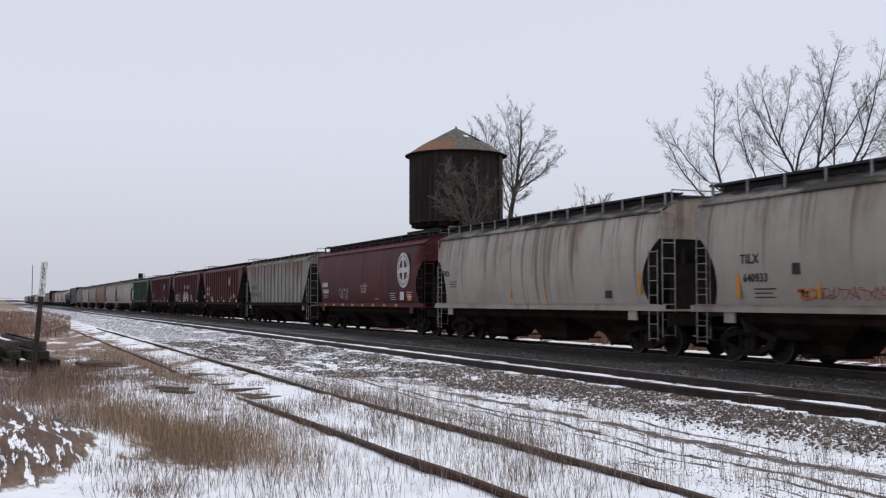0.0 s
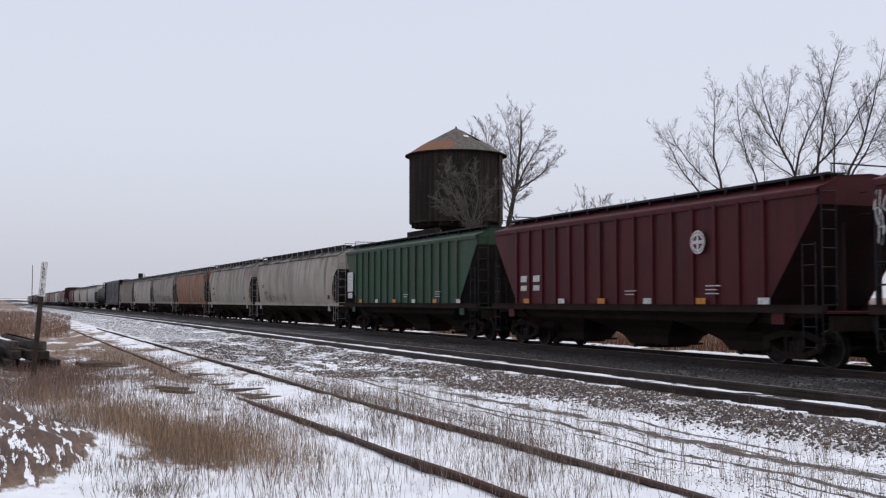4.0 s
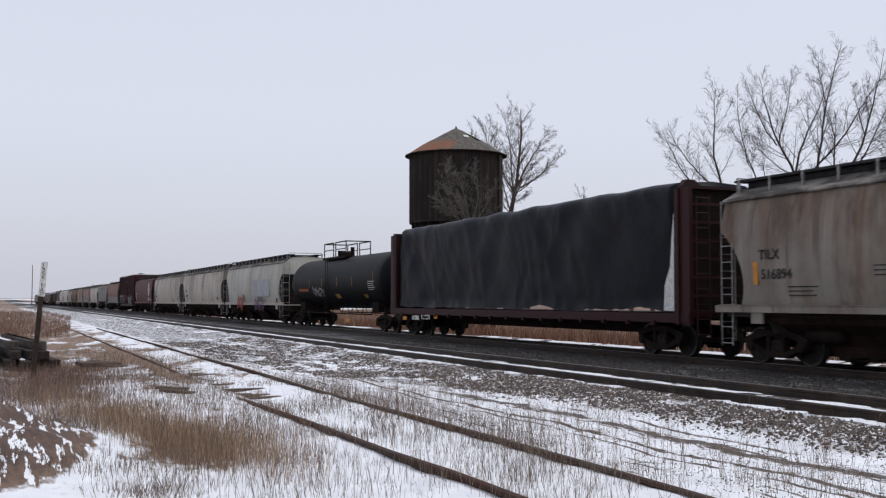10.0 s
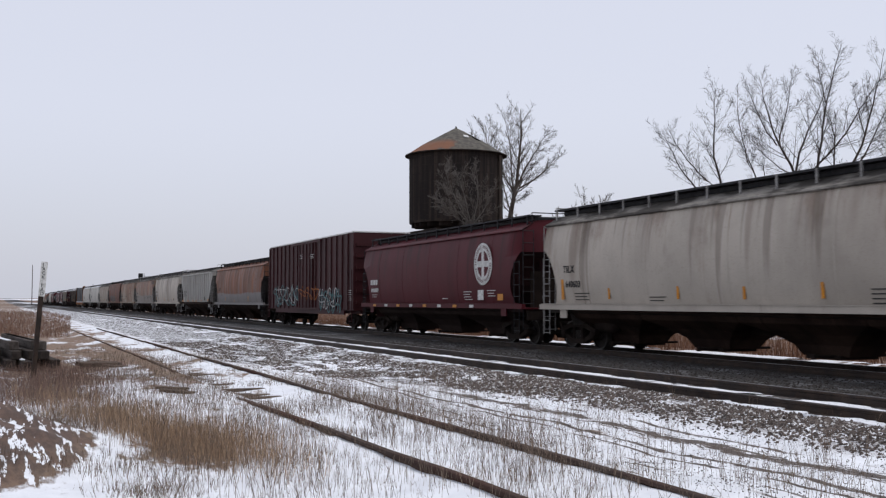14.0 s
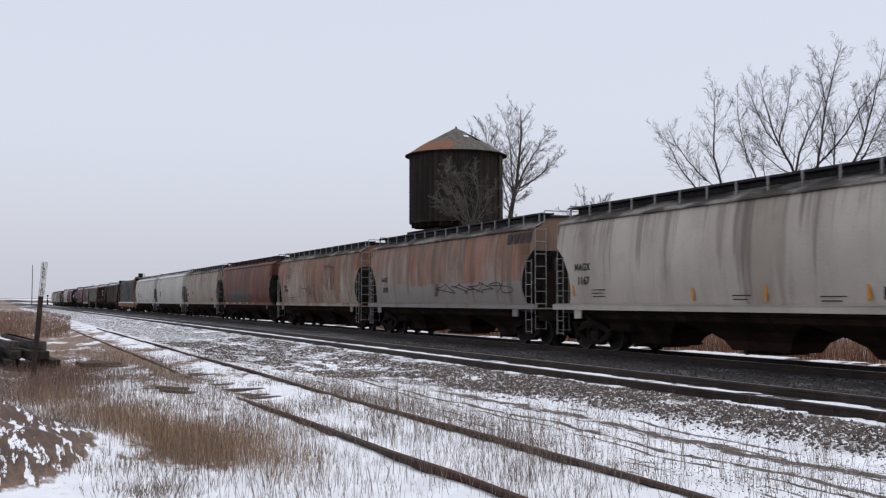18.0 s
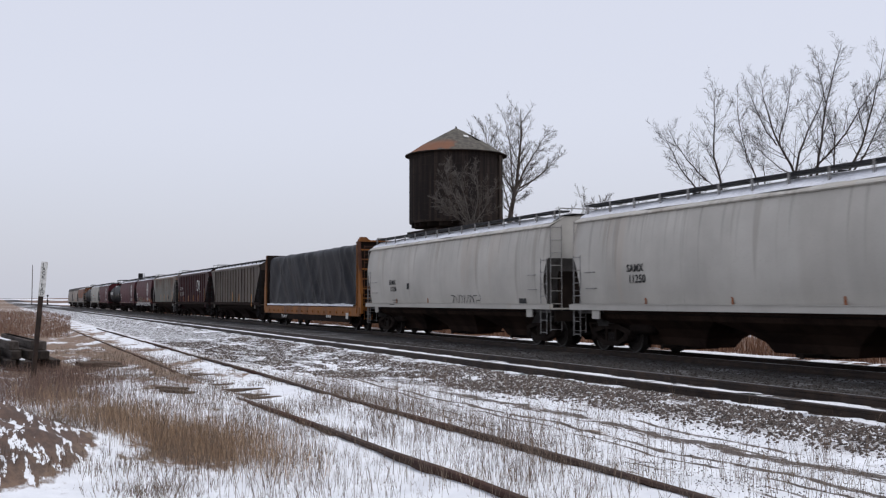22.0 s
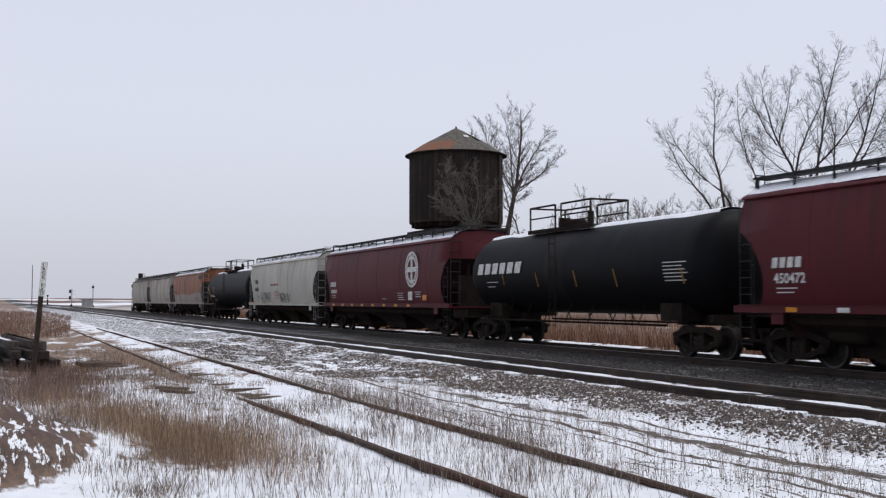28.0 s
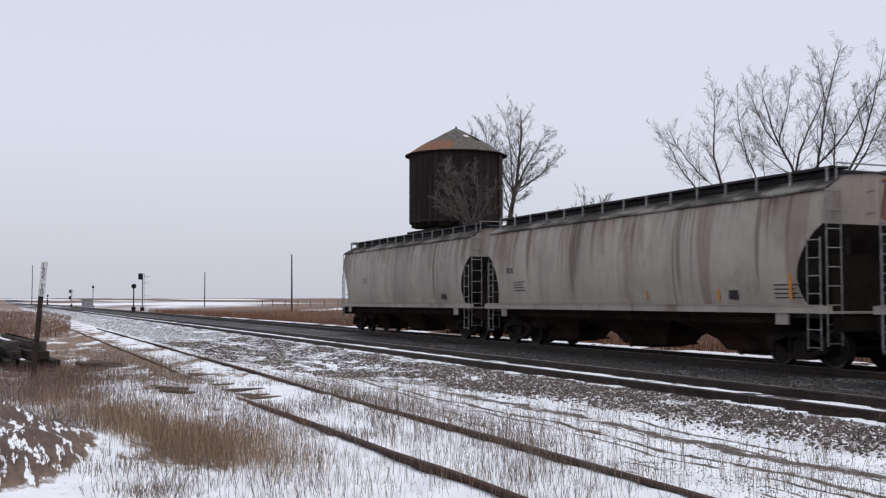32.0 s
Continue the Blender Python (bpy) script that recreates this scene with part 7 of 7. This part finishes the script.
print_bars(12, -6.31, 1.9, 0.9, 4, BLACKMARK)
stripe(12, -4.3, 1.77, 0.1, 0.47, AMBER, 'reflector', -4)
stripe(12, -1.26, 1.8, 0.1, 0.41, AMBER, 'reflector', -4)
stripe(12, 1.72, 1.86, 0.1, 0.38, AMBER, 'reflector', -4)
stripe(12, -3.8, 2.33, 0.32, 0.22, BLACKMARK, 'stencil_box', 0)
stripe(12, -7.34, 2.08, 0.12, 0.79, AMBER, 'reflector', -4)
text(13, 'TILX', -6.78, 2.56, 0.33, BLACKMARK)
text(13, '516894', -6.72, 2.09, 0.33, BLACKMARK)
print_bars(13, -5.85, 1.89, 1.0, 3, BLACKMARK)
stripe(13, -6.92, 2.23, 0.15, 0.55, AMBER, 'reflector', -4)
print_bars(13, -3.18, 2.31, 0.5, 3, BLACKMARK)
stripe(13, 5.59, 1.8, 0.42, 0.22, BLACKMARK, 'stencil_box', 0)
stripe(13, 7.69, 2.17, 0.12, 0.74, AMBER, 'reflector', -4)
stripe(14, -8.28, 0.83, 0.81, 0.19, WHITEMARK, 'number_panel', 0)
stripe(14, -7.12, 0.87, 0.95, 0.18, WHITEMARK, 'number_panel', 0)
text(14, 'TR', -8.55, 0.75, 0.19, BLACKMARK)
stripe(14, -7.11, 0.86, 0.76, 0.1, BLACKMARK, 'small_print', 0)
stripe(14, -18.12, 0.55, 0.83, 0.21, AMBER, 'reflector', 0)
stripe(14, -9.6, 0.79, 0.48, 0.16, AMBER, 'reflector', 0)
stripe(14, -5.98, 0.89, 0.36, 0.14, AMBER, 'reflector', 0)
stripe(15, -4.17, 2.62, 0.05, 0.48, DULLAMBER, 'reflector', -4)
stripe(15, -1.58, 2.62, 0.05, 0.45, DULLAMBER, 'reflector', -4)
stripe(15, 1.35, 2.58, 0.05, 0.49, DULLAMBER, 'reflector', -4)
stripe(15, 3.98, 2.59, 0.05, 0.49, DULLAMBER, 'reflector', -4)
stripe(15, 7.35, 2.58, 0.05, 0.91, DULLAMBER, 'reflector', -4)
blocks(15, -6.59, 2.21, 2.11, 0.18, ORANGEINK, 7)
graffiti(15, -3.17, 1.83, 2.17, 0.58, WHITEMARK, 4, 21, 0.025)
stripe(15, 0.96, 1.83, 0.79, 0.27, DULLAMBER, 'placard', 0)
stripe(15, 5.74, 1.81, 0.49, 0.2, DULLAMBER, 'placard', 0)
stripe(15, 7.01, 1.38, 0.37, 0.32, PINKINK, 'placard', 0)
print_bars(15, 6.48, 2.54, 1.0, 5, WHITEMARK)
print_bars(16, -5.87, 2.51, 0.7, 2, BLACKMARK)
graffiti(16, -4.44, 0.93, 2.24, 1.03, REDINK, 3, 31, 0.16)
graffiti(16, 1.47, 0.89, 2.75, 0.98, BLUEINK, 5, 32, 0.07)
graffiti(16, 1.47, 0.89, 2.75, 0.98, REDINK, 4, 33, 0.035)
stripe(16, 3.03, 2.47, 5.41, 1.19, PALEBLUE, 'repaint_patch', 0)
stripe(16, 8.27, 1.47, 0.83, 0.11, ORANGEINK, 'repaint_patch', 0)
stripe(16, 5.98, 1.62, 0.09, 0.47, AMBER, 'reflector', -4)
stripe(16, 7.39, 1.66, 0.4, 0.29, BLACKMARK, 'stencil_box', 0)
print_bars(16, 7.98, 2.13, 1.0, 4, BLACKMARK)
text(17, 'TILX', -8.06, 2.43, 0.34, BLACKMARK)
text(17, '605455', -7.98, 1.97, 0.31, BLACKMARK)
print_bars(17, -7.56, 1.81, 0.8, 3, BLACKMARK)
stripe(17, -2.25, 1.82, 0.1, 0.42, AMBER, 'reflector', -4)
stripe(17, 0.61, 1.83, 0.1, 0.43, AMBER, 'reflector', -4)
stripe(17, 3.57, 1.77, 0.1, 0.35, AMBER, 'reflector', -4)
stripe(17, 6.6, 1.84, 0.1, 0.49, AMBER, 'reflector', -4)
stripe(17, 1.52, 2.9, 0.09, 0.15, BLACKMARK, 'scratch', 0)
stripe(17, 7.25, 2.37, 1.23, 0.04, PALEBLUE, 'repaint_patch', 0)
print_bars(17, 0.43, 1.7, 0.8, 2, BLACKMARK)
print_bars(17, 4.67, 1.68, 0.8, 2, BLACKMARK)
stripe(17, 7.71, 1.8, 0.61, 0.24, BLACKMARK, 'stencil_box', 0)
text(18, 'TILX', -8.34, 2.47, 0.32, BLACKMARK)
text(18, '640603', -8.23, 2.0, 0.29, BLACKMARK)
print_bars(18, -7.72, 1.8, 0.9, 3, BLACKMARK)
stripe(18, -5.68, 1.83, 0.1, 0.43, AMBER, 'reflector', -4)
stripe(18, -2.2, 1.84, 0.1, 0.46, AMBER, 'reflector', -4)
stripe(18, 0.54, 1.81, 0.1, 0.42, AMBER, 'reflector', -4)
stripe(18, 3.23, 1.86, 0.1, 0.49, AMBER, 'reflector', -4)
print_bars(18, -3.58, 1.67, 0.8, 2, BLACKMARK)
print_bars(18, 4.63, 1.81, 1.0, 4, BLACKMARK)
stripe(18, 7.72, 1.78, 0.39, 0.22, BLACKMARK, 'stencil_box', 0)
stripe(18, -8.45, 2.07, 0.16, 0.94, AMBER, 'reflector', -4)
graffiti(20, -7.67, 1.2, 6.47, 1.36, TEALINK, 5, 41, 0.08)
graffiti(20, 2.96, 0.92, 4.25, 1.35, TEALINK, 4, 42, 0.09)
graffiti(20, -7.12, 1.35, 5.92, 1.26, WHITEMARK, 5, 43, 0.04)
graffiti(20, -1.2, 1.64, 4.16, 0.83, ORANGEINK, 3, 44, 0.05)
graffiti(20, 2.96, 1.12, 3.59, 1.15, WHITEMARK, 3, 45, 0.05)
print_bars(20, -1.2, 4.34, 0.8, 3, WHITEMARK)
print_bars(20, 1.21, 4.28, 0.8, 3, WHITEMARK)
print_bars(20, 8.48, 2.11, 0.5, 6, WHITEMARK)
text(21, 'GACX', -7.18, 2.41, 0.3, BROWNINK)
print_bars(21, -6.53, 2.04, 0.9, 1, BROWNINK)
stripe(21, -4.77, 1.8, 0.1, 0.48, AMBER, 'reflector', -4)
stripe(21, -1.46, 1.57, 0.1, 0.16, AMBER, 'reflector', -4)
stripe(21, 3.69, 1.8, 0.14, 0.5, AMBER, 'reflector', -4)
stripe(22, -6.76, 1.57, 0.74, 0.14, AMBER, 'reflector', 0)
stripe(22, -3.64, 1.57, 0.62, 0.13, AMBER, 'reflector', 0)
stripe(22, -0.96, 1.57, 0.54, 0.12, AMBER, 'reflector', 0)
stripe(22, 0.83, 1.57, 0.48, 0.12, AMBER, 'reflector', 0)
stripe(22, 3.5, 1.57, 0.41, 0.11, AMBER, 'reflector', 0)
stripe(22, 6.72, 1.64, 0.41, 0.19, AMBER, 'reflector', 0)
stripe(22, 5.16, 1.79, 0.46, 0.28, BLACKMARK, 'stencil_box', 0)
stripe(22, 5.16, 1.82, 0.28, 0.12, WHITEMARK, 'stencil_box', 0)
text(23, 'MAGX', -7.45, 2.52, 0.31, BLACKMARK)
text(23, '1167', -7.31, 2.08, 0.34, BLACKMARK)
print_bars(23, -6.51, 1.9, 0.8, 3, BLACKMARK)
stripe(23, -1.38, 1.8, 0.1, 0.45, AMBER, 'reflector', -4)
stripe(23, 1.49, 1.82, 0.1, 0.52, AMBER, 'reflector', -4)
stripe(23, 4.74, 1.8, 0.1, 0.49, AMBER, 'reflector', -4)
stripe(23, 5.25, 1.75, 0.22, 0.32, BLACKMARK, 'stencil_box', 0)
print_bars(23, 0.21, 1.7, 0.7, 2, BLACKMARK)
print_bars(23, 3.28, 1.66, 0.8, 2, BLACKMARK)
stripe(23, -7.63, 1.94, 0.1, 0.45, AMBER, 'reflector', -4)
text(24, 'GACX', -6.83, 2.46, 0.28, BLACKMARK)
text(24, '5979', -6.7, 1.97, 0.32, BLACKMARK)
blocks(24, 6.45, 3.71, 1.98, 0.56, DARKINK, 4)
graffiti(24, -0.25, 1.77, 0.41, 0.53, BLACKMARK, 2, 52, 0.035)
graffiti(24, 0.03, 1.85, 6.88, 0.44, BLACKMARK, 4, 53, 0.03)
text(25, 'CITX', -6.73, 2.37, 0.27, DARKINK)
text(25, '702986', -6.68, 2.13, 0.27, DARKINK)
graffiti(25, -6.09, 2.91, 0.87, 0.72, BLACKMARK, 1, 54, 0.05)
graffiti(25, 2.21, 2.21, 1.88, 1.72, BROWNINK, 2, 55, 0.06)
graffiti(25, -3.55, 1.8, 3.93, 0.7, BLACKMARK, 4, 56, 0.03)
print_bars(25, -5.62, 1.77, 1.2, 2, BLACKMARK)
graffiti(26, -7.23, 1.47, 11.15, 0.87, BLACKMARK, 9, 57, 0.035)
graffiti(26, 2.84, 1.44, 1.08, 0.67, PINKINK, 1, 58, 0.05)
stripe(26, -5.94, 1.4, 0.8, 0.15, AMBER, 'reflector', 0)
stripe(26, -3.21, 1.41, 0.71, 0.14, AMBER, 'reflector', 0)
stripe(26, -1.17, 1.42, 0.64, 0.13, AMBER, 'reflector', 0)
stripe(26, 1.31, 1.43, 0.55, 0.12, AMBER, 'reflector', 0)
stripe(26, 3.38, 1.43, 0.49, 0.12, AMBER, 'reflector', 0)
text(27, 'TILX', -7.39, 2.53, 0.33, BLACKMARK)
text(27, '516766', -7.27, 2.08, 0.33, BLACKMARK)
print_bars(27, -6.59, 1.85, 0.7, 3, BLACKMARK)
stripe(27, -4.4, 1.81, 0.1, 0.46, AMBER, 'reflector', -4)
stripe(27, 1.57, 1.81, 0.1, 0.48, AMBER, 'reflector', -4)
stripe(27, 4.61, 1.79, 0.1, 0.51, AMBER, 'reflector', -4)
stripe(27, 7.51, 2.04, 0.18, 0.98, AMBER, 'reflector', -4)
stripe(27, -7.6, 2.07, 0.12, 0.9, AMBER, 'reflector', -4)
stripe(27, 5.34, 1.73, 0.41, 0.26, BLACKMARK, 'stencil_box', 0)
stripe(27, -3.95, 2.33, 0.34, 0.27, BLACKMARK, 'stencil_box', 0)
print_bars(27, -0.2, 1.64, 0.8, 2, BLACKMARK)
stripe(27, 0.39, 3.47, 0.22, 0.46, RUSTINK, 'rust_stain', 0)
stripe(27, 2.03, 3.46, 0.22, 0.47, RUSTINK, 'rust_stain', 0)
text(28, 'SAMX', -6.38, 2.41, 0.31, BLACKMARK)
text(28, '11250', -6.32, 2.09, 0.33, BLACKMARK)
stripe(28, -5.59, 1.57, 0.08, 0.4, BROWNORANGE, 'reflector', -4)
stripe(28, -1.75, 1.58, 0.08, 0.45, BROWNORANGE, 'reflector', -4)
stripe(28, 2.07, 1.58, 0.08, 0.45, BROWNORANGE, 'reflector', -4)
text(29, 'SAMX', -6.12, 2.32, 0.31, BLACKMARK)
text(29, '11256', -6.02, 2.01, 0.31, BLACKMARK)
graffiti(29, 1.02, 1.34, 2.74, 0.67, BLACKMARK, 5, 60, 0.03)
stripe(29, -5.41, 1.6, 0.08, 0.45, BROWNORANGE, 'reflector', -4)
stripe(29, -1.56, 1.6, 0.08, 0.45, BROWNORANGE, 'reflector', -4)
print_bars(29, -5.93, 1.6, 0.7, 3, BLACKMARK)
stripe(29, -3.71, 2.22, 0.25, 0.27, BLACKMARK, 'stencil_box', 0)
stripe(29, 7.28, 1.57, 0.52, 0.3, BLACKMARK, 'stencil_box', 0)
text(30, 'TTPX 306197', -5.55, 0.52, 0.24, WHITEMARK)
blocks(30, 4.58, 0.71, 0.97, 0.16, WHITEMARK, 3)
stripe(30, 8.4, 0.77, 0.42, 0.32, WHITEMARK, 'number_panel', 0)
stripe(31, 0.11, 1.9, 0.12, 0.68, AMBER, 'reflector', 0)
stripe(31, 2.57, 1.83, 0.12, 0.54, AMBER, 'reflector', 0)
stripe(31, 6.82, 1.59, 0.12, 0.89, AMBER, 'reflector', 0)
stripe(32, -1.3, 1.83, 0.1, 0.51, AMBER, 'reflector', 0)
stripe(32, 1.49, 1.83, 0.1, 0.54, AMBER, 'reflector', 0)
stripe(32, 4.1, 1.84, 0.1, 0.56, AMBER, 'reflector', 0)
stripe(32, 7.2, 2.12, 0.1, 1.17, AMBER, 'reflector', 0)
print_bars(32, 4.46, 2.41, 1.0, 1, WHITEMARK)
stripe(32, -7.17, 2.04, 0.12, 1.02, AMBER, 'reflector', 0)
stripe(32, -4.04, 1.79, 0.12, 0.47, AMBER, 'reflector', 0)
stripe(32, -1.38, 1.8, 0.12, 0.49, AMBER, 'reflector', 0)
stripe(33, -1.52, 1.96, 0.13, 0.66, AMBER, 'reflector', 0)
stripe(33, 1.25, 1.91, 0.13, 0.69, AMBER, 'reflector', 0)
stripe(33, 3.81, 1.9, 0.13, 0.68, AMBER, 'reflector', 0)
stripe(33, 6.87, 2.04, 0.13, 0.87, AMBER, 'reflector', 0)
stripe(33, 4.38, 1.96, 0.48, 0.38, BLACKMARK, 'stencil_box', 0)
graffiti(34, -6.24, 1.0, 13.52, 0.41, WHITEMARK, 10, 70, 0.14)
graffiti(34, -4.47, 1.21, 11.75, 1.17, ORANGEINK, 5, 71, 0.09)
graffiti(34, -6.24, 1.18, 5.55, 1.44, GREENINK, 3, 72, 0.07)
blocks(36, -6.53, 2.76, 3.72, 0.45, WHITEMARK, 6)
print_bars(36, -5.78, 2.26, 0.9, 1, WHITEMARK)
print_bars(36, -5.78, 2.09, 0.6, 1, WHITEMARK)
stripe(36, -4.36, 2.35, 0.05, 0.37, DULLAMBER, 'reflector', -4)
stripe(36, -1.78, 2.29, 0.05, 0.5, DULLAMBER, 'reflector', -4)
stripe(36, 0.81, 2.28, 0.05, 0.54, DULLAMBER, 'reflector', -4)
stripe(36, 3.19, 2.26, 0.05, 0.57, DULLAMBER, 'reflector', -4)
stripe(36, 6.56, 2.25, 0.05, 0.45, DULLAMBER, 'reflector', -4)
print_bars(36, 5.7, 2.63, 1.1, 6, WHITEMARK)
text(38, 'TCMX', -7.08, 2.79, 0.36, BLACKMARK)
text(38, '350438', -7.05, 2.26, 0.36, BLACKMARK)
text(38, 'DO NOT HAMMER ON CAR', -2.4, 2.59, 0.16, REDINK)
print_bars(38, -1.5, 2.21, 1.4, 6, REDINK)
graffiti(38, -5.32, 1.38, 2.86, 1.15, BLACKMARK, 5, 80, 0.05)
graffiti(38, -0.08, 1.37, 2.57, 1.03, BLACKMARK, 5, 81, 0.05)
print_bars(38, -6.52, 1.9, 0.8, 3, BLACKMARK)
stripe(38, -6.96, 1.42, 0.77, 0.12, AMBER, 'reflector', 0)
stripe(38, -4.01, 1.43, 0.64, 0.11, AMBER, 'reflector', 0)
stripe(38, -1.54, 1.44, 0.54, 0.1, AMBER, 'reflector', 0)
stripe(38, 0.99, 1.45, 0.44, 0.09, AMBER, 'reflector', 0)
text(39, 'SHPX 207868', -6.7, 1.91, 0.27, WHITEMARK)
print_bars(39, -6.08, 1.69, 1.2, 2, WHITEMARK)
stripe(39, -7.99, 2.27, 0.12, 1.2, AMBER, 'reflector', -4)
stripe(39, -4.97, 2.52, 0.1, 0.54, AMBER, 'reflector', -4)
blocks(40, 6.04, 3.69, 2.13, 0.51, DARKINK, 4)
text(40, 'GACX', -7.11, 2.41, 0.26, BLACKMARK)
print_bars(40, -6.55, 2.04, 0.5, 1, BLACKMARK)
stripe(40, -4.67, 1.75, 0.1, 0.39, AMBER, 'reflector', -4)
stripe(40, -1.71, 1.76, 0.1, 0.4, AMBER, 'reflector', -4)
stripe(40, 1.87, 1.57, 0.1, 0.28, AMBER, 'reflector', -4)
stripe(40, 4.45, 1.83, 0.1, 0.35, AMBER, 'reflector', -4)
stripe(40, 7.33, 1.98, 0.1, 0.95, AMBER, 'reflector', -4)
stripe(40, 5.12, 1.78, 0.37, 0.27, BLACKMARK, 'stencil_box', 0)
text(41, 'TILX', -7.12, 2.55, 0.26, BLACKMARK)
print_bars(41, -6.53, 2.23, 0.8, 4, BLACKMARK)
stripe(41, 1.68, 1.75, 0.1, 0.29, AMBER, 'reflector', -4)
stripe(41, 4.93, 1.77, 0.1, 0.4, AMBER, 'reflector', -4)
stripe(41, 7.61, 2.03, 0.1, 0.86, AMBER, 'reflector', -4)
stripe(41, 5.52, 1.73, 0.36, 0.26, BLACKMARK, 'stencil_box', 0)
stripe(42, 5.53, 1.76, 0.55, 0.26, BLACKMARK, 'stencil_box', 0)
print_bars(41, 7.03, 1.94, 0.9, 4, BLACKMARK)
print_bars(42, -4.73, 2.65, 0.7, 3, BLACKMARK)

motions()
